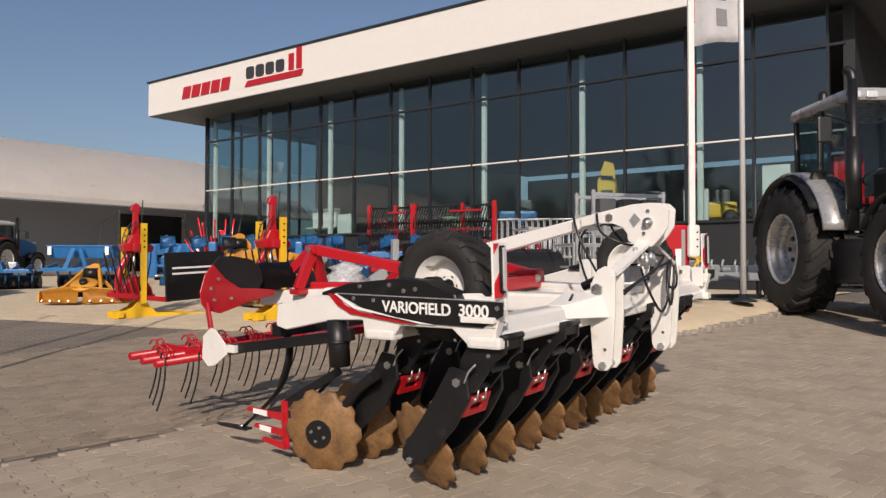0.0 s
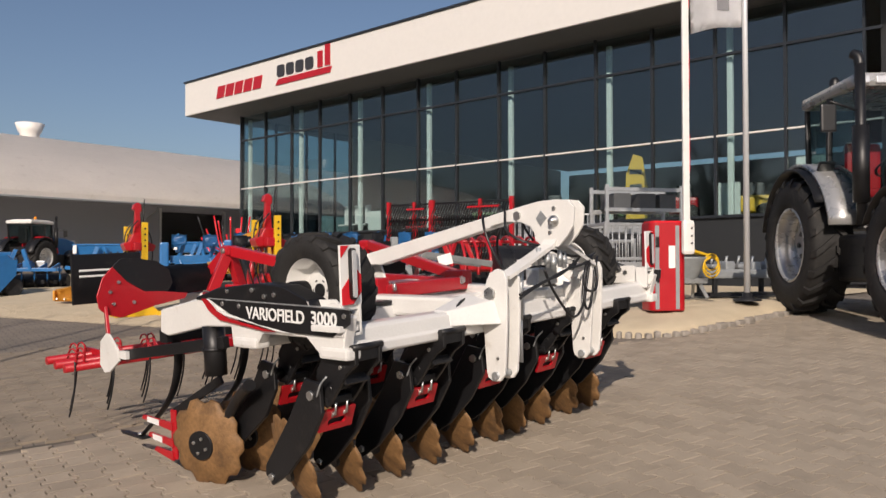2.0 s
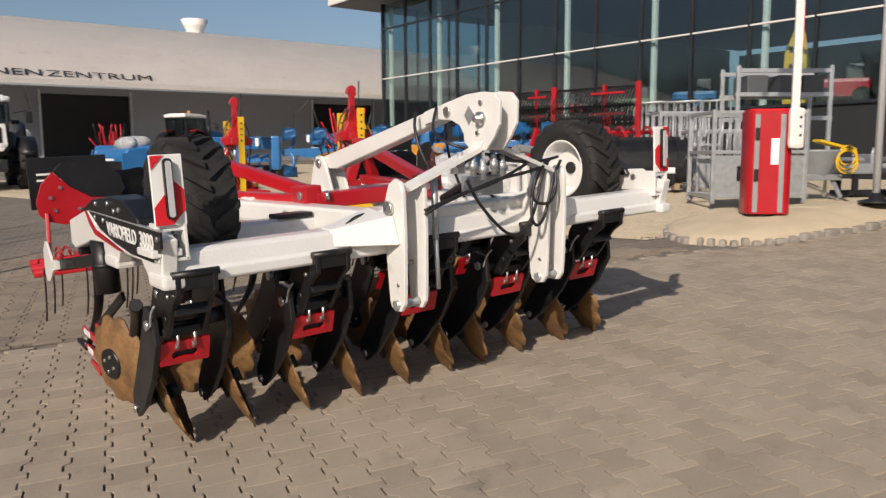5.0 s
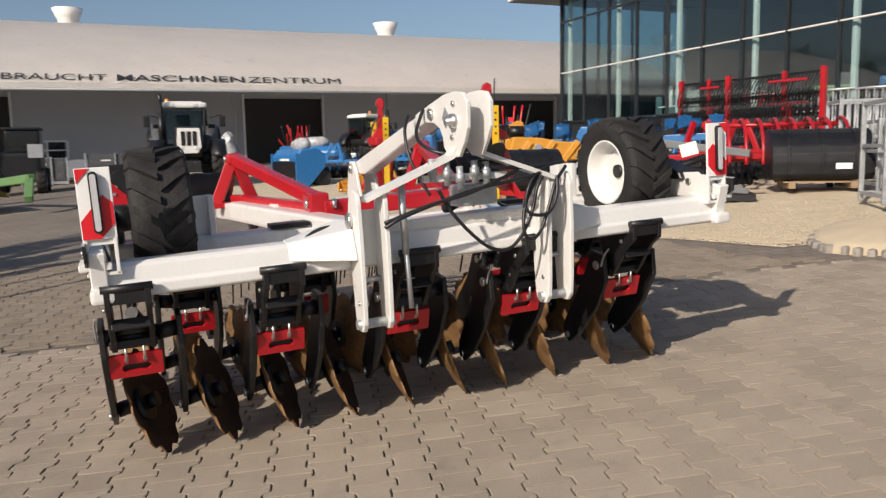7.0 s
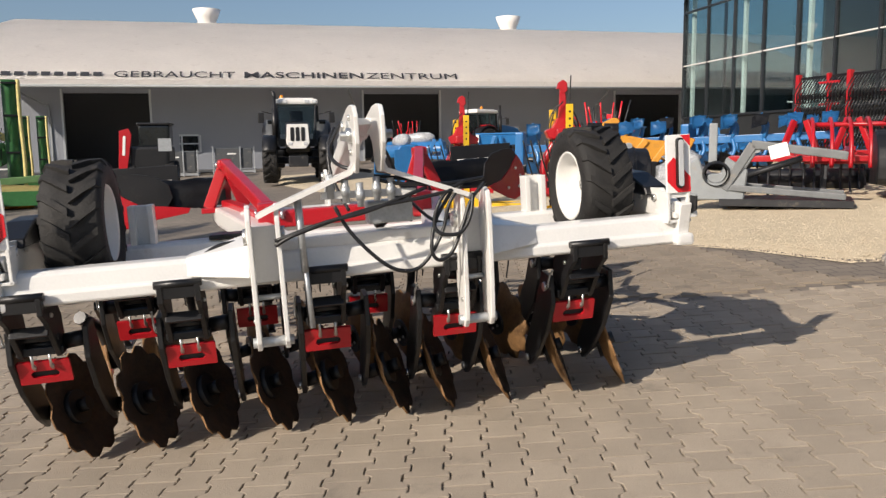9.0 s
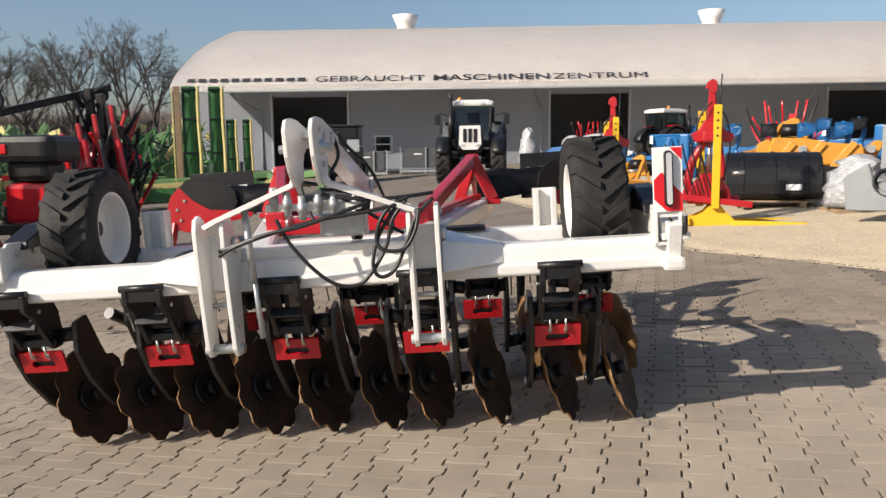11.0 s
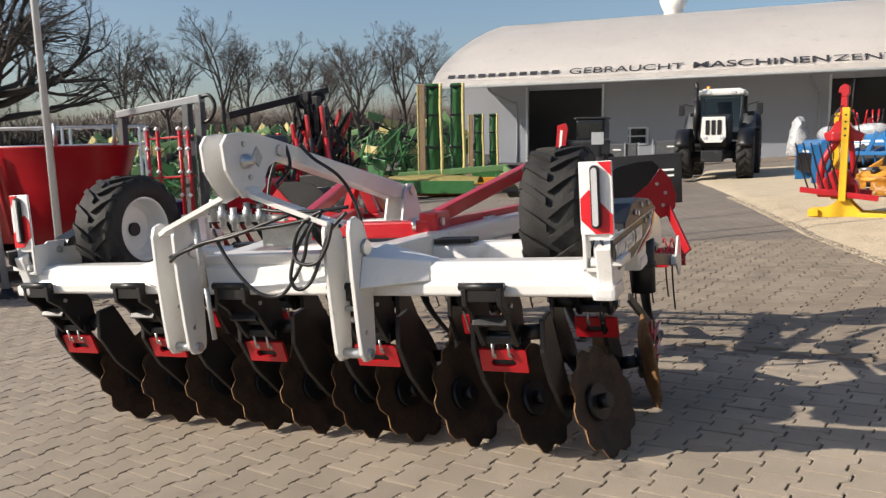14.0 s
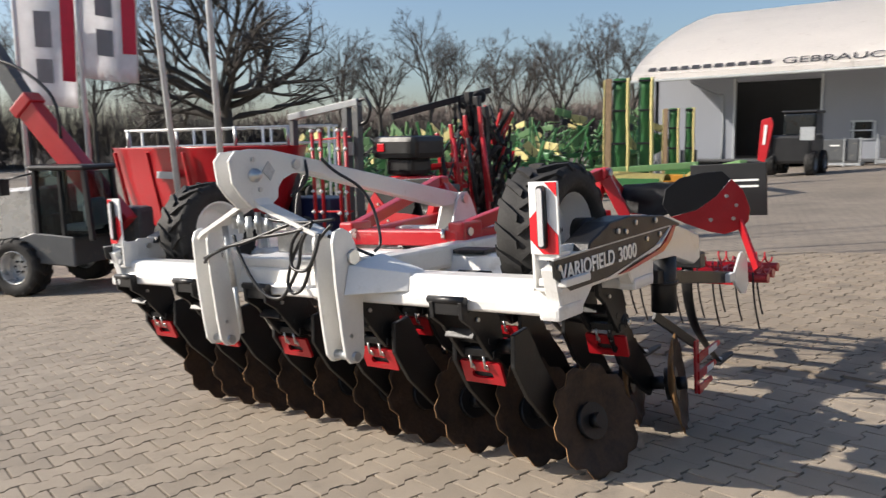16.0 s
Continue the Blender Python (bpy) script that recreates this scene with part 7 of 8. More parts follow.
# green mowers folded upright, tedders and low mowers
def folded_mower(m, high, label):
    top = thing("folded_mower", m, label, "mower", "green mowers folded upright")
    for x, w in ((-0.75, 0.75), (0.55, 0.65)):
        bm = bmesh.new()
        n = 9
        rows = []
        for i in range(n + 1):
            z = 0.5 + (high - 0.5) * i / n
            rows.append([bm.verts.new((x + dx, y + 0.04 * math.sin(i * 1.9 + dx * 4), z)) for dx, y in ((-w / 2, 0.12), (-w / 4, 0.02), (0, 0.06), (w / 4, 0.0), (w / 2, 0.12))])
        for a, b in zip(rows, rows[1:]):
            for k in range(4):
                bm.faces.new((a[k], a[k + 1], b[k + 1], b[k])).smooth = True
        bmesh.ops.solidify(bm, geom=bm.faces[:], thickness=0.03)
        sheet_ob = part("green_apron", bm, GREEN, top)
        for f in (0.35, 0.68, 0.97):
            part("cross_bar", box(bmesh.new(), (x, 0.0, 0.5 + (high - 0.5) * f), (w, 0.08, 0.06), 0.008), BLACK, sheet_ob)
        bm = bmesh.new()
        pipe(bm, smooth_path([(x + w * 0.62, -0.02, 0.5), (x + w * 0.66, -0.06, high * 0.4), (x + w * 0.58, -0.02, high * 0.7), (x + w * 0.6, 0.0, high)], 5), 0.09, 8, 1.0, 0.6)
        part("yellow_edge", bm, PYELLOW, top)
    part("skid_rail", box(bmesh.new(), (-1.35, 0.05, high * 0.55), (0.34, 0.12, high * 0.9), 0.03), WOOD, top)
    part("yellow_edge", box(bmesh.new(), (-1.58, 0.05, high * 0.55), (0.08, 0.14, high * 0.88), 0.02), PYELLOW, top)
    part("base", box(bmesh.new(), (0, 0.4, 0.35), (2.6, 1.2, 0.5), 0.06), GREEN, top)
    part("base_plate", box(bmesh.new(), (-0.4, -0.35, 0.16), (3.2, 0.5, 0.3), 0.05), ORANGE, top)
    return top


folded_mower(stand(-2.6, 24.9, 18.0) @ Matrix.Diagonal((0.62, 1, 1, 1)), 3.8, "tall green mower folded upright with pale yellow edges")
folded_mower(stand(-3.3, 31.2, 14.0) @ Matrix.Diagonal((0.48, 1, 1, 1)), 2.95, "smaller green mower folded upright with pale yellow edges")


def low_mower(m, label):
    top = thing("disc_mower", m, label, "mower", "low green mowers")
    bm = bmesh.new()
    n = 10
    rows = []
    for i in range(n + 1):
        a = math.pi * i / n
        rows.append([bm.verts.new((x, -0.55 * math.cos(a), 0.45 + 0.32 * math.sin(a) * (1 - 0.25 * abs(x) / 1.6))) for x in (-1.6, -1.2, 0.0, 1.2, 1.6)])
    for a, b in zip(rows, rows[1:]):
        for k in range(4):
            bm.faces.new((a[k], a[k + 1], b[k + 1], b[k])).smooth = True
    bmesh.ops.solidify(bm, geom=bm.faces[:], thickness=0.03)
    part("hood", bm, PYELLOW, top)
    part("cutter_bar", box(bmesh.new(), (0, -0.3, 0.22), (3.1, 0.5, 0.14), 0.03), DARK, top)
    bm = bmesh.new()
    beam(bm, (-1.4, 0.5, 0.7), (2.4, 0.9, 0.95), 0.2, 0.22, 0.03)
    beam(bm, (2.2, 0.9, 0.95), (3.1, 0.6, 0.45), 0.2, 0.2, 0.03)
    part("carrier", bm, LGREEN, top)
    part("apron", box(bmesh.new(), (0, -0.62, 0.36), (3.0, 0.03, 0.42), 0.01), GREEN, top)
    return top


low_mower(stand(-2.8, 24.2, 8.0), "low green and pale yellow disc mower")
low_mower(stand(-6.5, 27.5, 15.0), "low green and pale yellow disc mower")
low_mower(stand(0.3, 23.6, -70.0), "low green and pale yellow disc mower")


def tedder(m, seed):
    """Hay tedder folded for transport: green arms, yellow guards, tine stars."""
    rnd = random.Random(seed)
    top = thing("hay_tedder", m, "green hay tedder with yellow guards folded for transport", "tedder", "parked hay tedders")
    part("main_beam", beam(bmesh.new(), (-1.6, 0, 1.1), (1.6, 0, 1.2), 0.14, 0.14, 0.015), GREEN, top)
    for k in range(9):
        part("brace", beam(bmesh.new(), (rnd.uniform(-1.6, 1.6), rnd.uniform(-0.7, 0.7), rnd.uniform(0.5, 1.6)), (rnd.uniform(-1.6, 1.6), rnd.uniform(-0.7, 0.7), rnd.uniform(1.2, 2.5)), 0.05, 0.06, 0.008), rnd.choice((GREEN, GREEN, DARK, LGREEN)), top)
    for k in range(6):
        x = -1.5 + 0.6 * k
        z = rnd.uniform(1.5, 2.6)
        part("arm", beam(bmesh.new(), (x, rnd.uniform(-0.3, 0.3), 0.5), (x + rnd.uniform(-0.5, 0.5), rnd.uniform(-0.5, 0.5), z), 0.09, 0.09, 0.01), GREEN if k % 3 else LGREEN, top)
        bm = bmesh.new()
        c = Vector((x + rnd.uniform(-0.2, 0.2), rnd.uniform(-0.6, 0.4), rnd.uniform(0.8, 2.2)))
        ax = Vector((rnd.uniform(-0.5, 0.5), 1, rnd.uniform(-0.4, 0.4))).normalized()
        d = ax.orthogonal().normalized()
        star = part("tine_hub", rod(bmesh.new(), c - ax * 0.05, c + ax * 0.05, 0.06, 8), DARK, top)
        for j in range(8):
            e = Matrix.Rotation(j * math.pi / 4, 3, ax) @ d
            part("tine", pipe(bmesh.new(), [c, c + e * 0.45, c + e * 0.62 + ax * 0.12], 0.014, 5), DARK if k % 2 else LGREEN, star)
        bm = bmesh.new()
        box(bm, c + Vector((0, 0.1, 0.3)), (0.62, 0.06, 0.24), 0.02, Matrix.Rotation(rnd.uniform(-1, 1), 3, "Y"))
        part("guard", bm, PYELLOW if k % 2 else LGREEN, top)
        part("gearbox", box(bmesh.new(), c, (0.22, 0.26, 0.20), 0.04), GREEN if k % 2 else DARK, top)
        if k % 2:
            part("shield", box(bmesh.new(), c + Vector((0.1, 0.25, -0.25)), (0.75, 0.05, 0.55), 0.02, Matrix.Rotation(rnd.uniform(-0.5, 0.5), 3, "Y")), GREEN if seed % 3 else LGREEN, top)
    for s in (-1, 1):
        w = thing_part("wheel", top)
        part("tyre", lathe(bmesh.new(), [(0.12, -0.08), (0.27, -0.09), (0.32, 0), (0.27, 0.09), (0.12, 0.08)], (s * 0.9, 0, 0.32), (1, 0, 0), 22), RUBBER, w)
        part("rim", lathe(bmesh.new(), [(0.13, 0.07), (0.05, 0.02), (0, 0.02)], (s * 0.9, 0, 0.32), (s, 0, 0), 18), PYELLOW, w)
    return top


for k, (x, y, a) in enumerate(((-9.5, 30.5, 10), (-13.0, 32.0, -15), (-15.5, 28.0, 20), (-11.5, 25.5, 5), (-17.5, 33.5, 0), (-19.5, 27.0, 30), (-12.5, 37.0, 0), (-22.0, 31.5, 10), (-8.6, 36.8, -10),
                              (-5.2, 19.5, 35), (-8.0, 21.0, 10), (-10.5, 19.0, -20), (-7.2, 17.0, 25), (-13.5, 21.5, 15), (-5.6, 22.5, -10), (-9.6, 23.5, 30), (-15.8, 23.0, 0), (-6.0, 30.9, 5), (-7.5, 26.6, -25), (-5.0, 27.4, 40))):
    tedder(stand(x, y, a) @ Matrix.Diagonal((1, 1, 1.18 if y > 24 else 1.0, 1)), 20 + k)


def white_rack(m):
    top = thing("pipe_rack", m, "white tubular rack behind the mixer wagon", "rack")
    for x in (-2.6, -0.9, 0.9, 2.6):
        for y in (-0.4, 0.4):
            part("post", rod(bmesh.new(), (x, y, 0), (x, y, 2.75), 0.035, 8), REFLECT, top)
    for z in (2.3, 2.72):
        for y in (-0.4, 0.4):
            part("rail", rod(bmesh.new(), (-2.7, y, z), (2.7, y, z + 0.06), 0.03, 8), REFLECT, top)
    for k in range(12):
        part("rung", rod(bmesh.new(), (-2.6 + 0.47 * k, -0.4, 2.72), (-2.6 + 0.47 * k, 0.4, 2.72), 0.018, 6), REFLECT, top)
    return top


white_rack(stand(-8.6, 13.2, 35.0))


def wrapped_pallet(m):
    top = thing("wrapped_load", m, "tall load wrapped in milky plastic foil", "pallet load")
    bm = bmesh.new()
    lathe(bm, [(0.0, 0.0), (0.62, 0.05), (0.64, 0.4), (0.66, 0.7), (0.56, 1.0), (0.5, 1.3), (0.40, 1.55), (0.36, 1.7), (0.2, 1.95), (0.0, 2.0)], (0, 0, 0.12), (0, 0, 1), 22)
    for v in bm.verts:
        n = noise.noise(v.co * 3.5) * 0.26
        v.co.x += n
        v.co.y -= n
    part("foil", bm, FOIL, top)
    part("pallet", box(bmesh.new(), (0, 0, 0.06), (1.2, 0.9, 0.12)), WOOD, top)
    return top


wrapped_pallet(stand(9.0, 38.4) @ Matrix.Diagonal((0.72, 0.72, 0.9, 1)))
wrapped_pallet(stand(12.1, 11.6) @ Matrix.Diagonal((0.75, 0.75, 0.42, 1)))


def dark_box_rack(m, label):
    top = thing("box_on_rack", m, label, "crate")
    part("box", box(bmesh.new(), (0, 0, 0.75), (1.7, 0.9, 0.95), 0.04), DGREY, top)
    part("sign_bar", box(bmesh.new(), (-0.1, -0.46, 0.95), (0.4, 0.01, 0.07)), REFLECT, top)
    for x in (-0.95, 0.3, 0.95):
        part("post", box(bmesh.new(), (x, -0.5, 0.65), (0.06, 0.06, 1.3), 0.006), GALV, top)
    part("skid", box(bmesh.new(), (0, 0, 0.12), (2.0, 1.0, 0.12)), GALV, top)
    return top


dark_box_rack(stand(3.6, 38.6), "dark box on a galvanised rack by the hall wall")
dark_box_rack(stand(0.9, 39.6), "dark box on a galvanised rack by the hall wall")
dark_box_rack(stand(-6.6, 39.5), "dark box on a galvanised rack by the hall wall")


# ---- gravel strip, kerbed island, barrier, flagpoles ----
GRAVEL_EDGE = [(5.4, 26.0), (6.6, 20.0), (7.5, 15.2), (8.2, 11.2), (8.8, 8.7), (9.6, 7.6), (10.1, 6.6), (10.4, 5.4), (12.0, 5.0), (14.2, 4.3), (15.6, 3.9), (24.1, 3.6)]


def gravel_left(y):
    for (x0, y0), (x1, y1) in zip(GRAVEL_EDGE, GRAVEL_EDGE[1:]):
        if y1 <= y <= y0:
            return x0 + (x1 - x0) * (y0 - y) / (y0 - y1)
    return 5.4 if y > 26 else 24.0


def build_gravel():
    bm = bmesh.new()
    rows = []
    for j in range(64):
        y = 4.4 + 27.6 * j / 63
        x0 = gravel_left(y)
        row = []
        for i in range(29):
            f = i / 28
            x = x0 + (24.1 - x0) * f ** 1.6
            rise = 0.05 * min(1.0, (x - x0) / 0.25) - 0.03
            row.append(bm.verts.new((x + 0.05 * noise.noise((x, y * 2, 0)) * (i == 0), y, ground_z(x, y) + rise + 0.012 * noise.noise((x * 1.7, y * 1.7, 3)))))
        rows.append(row)
    for a, b in zip(rows, rows[1:]):
        for i in range(28):
            bm.faces.new((a[i], a[i + 1], b[i + 1], b[i])).smooth = True
    strip = solid("gravel_strip", bm, GRAVEL, "strip of pale crushed gravel beside the paving", "gravel", kind="structure")
    # loose pebbles, thickest along the edge
    rnd = random.Random(11)
    verts, faces = [], []
    for k in range(26000):
        y = 4.6 + 14.0 * rnd.random() ** 1.4
        x0 = gravel_left(y)
        x = x0 - 0.12 + 5.0 * rnd.random() ** 1.8
        r = rnd.uniform(0.005, 0.014)
        z = ground_z(x, y) + (0.02 if x > x0 + 0.2 else 0.0)
        b = len(verts)
        a = rnd.random() * 6
        for q in range(4):
            verts.append((x + r * math.cos(a + q * 1.57), y + r * math.sin(a + q * 1.57), z + r * 0.2 * (q % 2)))
        verts.append((x, y, z + r * 0.9))
        faces += [(b + q, b + (q + 1) % 4, b + 4) for q in range(4)]
    me = bpy.data.meshes.new("pebbles")
    me.from_pydata(verts, [], faces)
    me.materials.append(PEBBLE)
    tagged(new("gravel_stones", me), "loose pale gravel stones", "gravel", kind="stuff")
    return strip


build_gravel()


def build_island():
    top = thing("kerb_island", pose(0, 0, 0), "raised gravel island with worn kerb stones", "traffic island", kind="structure")
    edge = [(10.35, 4.85), (10.5, 4.45), (10.9, 4.15), (11.6, 3.98), (12.6, 3.84), (13.6, 3.66), (14.4, 3.52), (14.75, 3.75), (14.5, 4.25), (13.4, 4.9), (12.2, 5.6), (11.5, 5.85), (10.75, 5.45)]
    edge = [tuple(p)[:2] for p in smooth_path([(x, y, 0) for x, y in edge + edge[:1]], 4)][:-1]
    cx, cy = 12.1, 4.65
    bm = bmesh.new()
    rings = []
    for f, h in ((1.0, -0.02), (0.985, 0.07), (0.95, 0.10), (0.8, 0.15), (0.55, 0.20), (0.25, 0.23)):
        rings.append([bm.verts.new((cx + (x - cx) * f, cy + (y - cy) * f, ground_z(cx + (x - cx) * f, cy + (y - cy) * f) + h + 0.03 * noise.noise((x * 3, y * 3, f * 4)))) for x, y in edge])
    n = len(edge)
    for a, b in zip(rings, rings[1:]):
        for i in range(n):
            bm.faces.new((a[i], a[(i + 1) % n], b[(i + 1) % n], b[i])).smooth = True
    bm.faces.new(rings[-1])
    part("island_bed", bm, GRAVEL, top)
    rnd = random.Random(2)
    for i in range(0, n, 1):
        p, q = Vector((*edge[i], 0)), Vector((*edge[(i + 1) % n], 0))
        if (q - p).length < 0.1:
            continue
        c = (p + q) / 2
        bm = bmesh.new()
        box(bm, (c.x, c.y, ground_z(c.x, c.y) - 0.015 + rnd.uniform(-0.022, 0.018)), ((q - p).length - rnd.uniform(0.01, 0.05), rnd.uniform(0.09, 0.13), 0.14), 0.035, Matrix.Rotation(rnd.uniform(-0.12, 0.12), 3, "Z") @ along(p, q))
        part("kerb_stone", bm, KERB, top)
    return top


build_island()


def barrier(m):
    """Red barrier post with grey bands; the white boom stands upright."""
    top = thing("parking_barrier", m, "red barrier post with grey stripes and raised white boom", "barrier")
    bm = bmesh.new()
    sheet(bm, rounded(0, 0, 0.50, 0.42, 0.10), "xy", 0.59, 1.18, 0.008)
    hs = part("housing", bm, RED, top)
    for x in (-0.16, 0.12):
        bm = bmesh.new()
        box(bm, (x, -0.208, 0.58), (0.055, 0.012, 1.12), 0.003)
        part("grey_band", bm, GREY, hs)
    for z in (0.92, 0.45):
        bm = bmesh.new()
        box(bm, (-0.16, -0.22, z), (0.05, 0.03, 0.14), 0.01)
        part("lock", bm, BLACK, hs)
    bm = bmesh.new()
    box(bm, (0.04, -0.216, 0.72), (0.09, 0.01, 0.3), 0.003)
    part("label_plate", bm, REFLECT, hs)
    bm = bmesh.new()
    sheet(bm, rounded(0, 0, 0.46, 0.38, 0.09), "xy", 1.19, 0.03, 0.006)
    part("lid", bm, REFRED, hs)
    bm = bmesh.new()
    box(bm, (0.24, -0.27, 0.98), (0.17, 0.10, 0.46), 0.05)
    cl = part("boom_clamp", bm, WHITE, top)
    bm = bmesh.new()
    for z in (0.9, 1.0, 1.1):
        bolt(bm, (0.27, -0.325, z), (0, -1, 0), 0.014, 0.008)
    pieces("clamp_bolt", bm, BLACK, cl)
    bm = bmesh.new()
    box(bm, (0.22, -0.27, 3.3), (0.09, 0.05, 4.4), 0.012)
    boom = part("boom", bm, WHITE, top)
    for z in (2.1, 3.2, 4.3):
        bm = bmesh.new()
        box(bm, (0.267, -0.27, z), (0.006, 0.052, 0.5))
        part("red_band", bm, REFRED, boom)
    return top


barrier(pose(11.5, 4.66, ground_z(11.5, 4.66) + 0.23, 0, 0, -43))


def cloth(bm, a, b, drop, waves, seed, out=0.12):
    """A hanging flag from pole point a to outer point b, falling by drop."""
    a, b = Vector(a), Vector(b)
    rows = []
    side = (b - a).cross(Vector((0, 0, 1))).normalized()
    for i in range(15):
        f = i / 14
        row = []
        for j in range(13):
            g = j / 12
            p = a.lerp(b, f * (1 - 0.12 * g)) + Vector((0, 0, -drop * g - 0.10 * f * g))
            p += side * out * math.sin(f * waves + g * 1.6 + seed) * (0.25 + f)
            row.append(bm.verts.new(p))
        rows.append(row)
    for r0, r1 in zip(rows, rows[1:]):
        for j in range(12):
            bm.faces.new((r0[j], r0[j + 1], r1[j + 1], r1[j])).smooth = True
    return bm


def flagpole(m, high, lean, flag=None, label="tall silver flagpole without a flag", look_grey=False):
    top = thing("flagpole", m, label, "flagpole", "flagpoles")
    tip = Vector((lean[0], lean[1], high))
    bm = bmesh.new()
    rod(bm, (0, 0, 0), tip, 0.046, 14, 0.032)
    part("pole", bm, POLE, top)
    bm = bmesh.new()
    lathe(bm, [(0.0, 0.0), (0.20, 0.0), (0.20, 0.02), (0.08, 0.05), (0.07, 0.12), (0, 0.12)], (0, 0, 0), (0, 0, 1), 16)
    part("base_plate", bm, DARK, top)
    if flag:
        z0, dx, dy, drop, seed = flag
        p = tip * (z0 / high)
        bm = cloth(bmesh.new(), p, p + Vector((dx, dy, 0)), drop, 5.0, seed)
        bmesh.ops.solidify(bm, geom=bm.faces[:], thickness=0.004)
        fl = part("flag", bm, CLOTH, top, "white hanging flag with faded marks")
        side = Vector((dx, dy, 0)).cross(Vector((0, 0, 1))).normalized()
        for f0, f1, g0, g1, mt in ((0.30, 0.58, 0.42, 0.86, FLAGGREY), (0.74, 0.97, 0.02, 0.84, FLAGRED)):
            if look_grey and mt is FLAGRED:
                continue
            for sgn in (-1, 1):
                bm = bmesh.new()
                rows = []
                for i in range(5):
                    f = f0 + (f1 - f0) * i / 4
                    row = []
                    for j in range(7):
                        g = g0 + (g1 - g0) * j / 6
                        q = p.lerp(p + Vector((dx, dy, 0)), f * (1 - 0.12 * g)) + Vector((0, 0, -drop * g - 0.10 * f * g))
                        q += side * (0.12 * math.sin(f * 5.0 + g * 1.6 + seed) * (0.25 + f) + sgn * 0.008)
                        row.append(bm.verts.new(q))
                    rows.append(row)
                for k, (r0, r1) in enumerate(zip(rows, rows[1:])):
                    for j in range(6):
                        if mt is FLAGRED or (j + 1) % 4:
                            bm.faces.new((r0[j], r1[j], r1[j + 1], r0[j + 1]))
                part("flag_mark", bm, mt, fl)
    return top


flagpole(pose(12.95, 4.05, ground_z(12.95, 4.05) + 0.24), 8.5, (0.0, 0.0), (5.75, -0.62, 0.62, 1.75, 0.4), "silver flagpole with a hanging pale grey flag", True)
flagpole(stand(-1.7, 6.9), 9.0, (-0.1, -0.6))
flagpole(stand(-0.4, 6.65), 9.0, (-0.05, -0.2))
flagpole(stand(-4.41, 6.96), 9.0, (-0.05, 0.0), (6.2, 0.45, 0.88, 2.9, 1.2), "silver flagpole with a hanging white, grey and red flag")
flagpole(stand(-6.6, 6.95), 9.0, (0.0, 0.0), (6.0, 0.48, 0.95, 2.9, 2.7), "silver flagpole with a hanging white, grey and red flag")
flagpole(stand(-6.3, 5.2), 9.0, (0.0, 0.0), (5.2, 0.48, 0.95, 3.0, 0.2), "silver flagpole with a hanging white, grey and red flag")


# ---- bare trees and hedges ----
def tube(store, pts, r0, r1, n):
    """Adds a tapering tube along pts to the lists of points and faces."""
    verts, faces = store
    last = None
    for i, p in enumerate(pts):
        d = pts[min(i + 1, len(pts) - 1)] - pts[max(i - 1, 0)]
        side = d.orthogonal().normalized()
        up = d.cross(side).normalized()
        r = r0 + (r1 - r0) * i / (len(pts) - 1)
        ring = len(verts)
        for k in range(n):
            a = 2 * math.pi * k / n
            verts.append(p + side * (math.cos(a) * r) + up * (math.sin(a) * r))
        if last is not None:
            for k in range(n):
                faces.append((last + k, last + (k + 1) % n, ring + (k + 1) % n, ring + k))
        last = ring


def grow(rnd, trunk, twigs, p, d, length, r, depth, top_depth, lift, wander):
    """One branch and, from its outer two thirds, its side branches."""
    n = 7 if depth > 3 else 5 if depth > 2 else 3 if depth > 0 else 2
    pts = [p]
    q, dd = p.copy(), d.copy()
    for k in range(n):
        dd = (dd + Vector((rnd.gauss(0, wander), rnd.gauss(0, wander), rnd.gauss(lift, wander * 0.6)))).normalized()
        q = q + dd * (length / n)
        pts.append(q.copy())
    tube(trunk if depth > 1 else twigs, pts, r, r * 0.5, 6 if depth > 2 else 4 if depth > 1 else 3)
    if depth == 0:
        return
    kids = (6, 5, 4, 4)[min(depth, 4) - 1]
    for k in range(kids):
        f = 0.30 + 0.70 * (k + rnd.random() * 0.8) / kids
        i = min(int(f * n), n - 1)
        at = pts[i].lerp(pts[i + 1], min(1.0, f * n - i))
        ang = rnd.uniform(0.40, 0.85) * (0.6 if k == kids - 1 else 1.0)
        axis = Matrix.Rotation(rnd.uniform(0, 6.28), 3, dd) @ dd.orthogonal().normalized()
        nd = (Matrix.Rotation(ang, 3, axis) @ dd).normalized()
        grow(rnd, trunk, twigs, at, nd, length * rnd.uniform(0.46, 0.66) * (1.22 - 0.52 * f), max(r * (0.60 - 0.24 * f), 0.0085), depth - 1, top_depth, lift, wander)


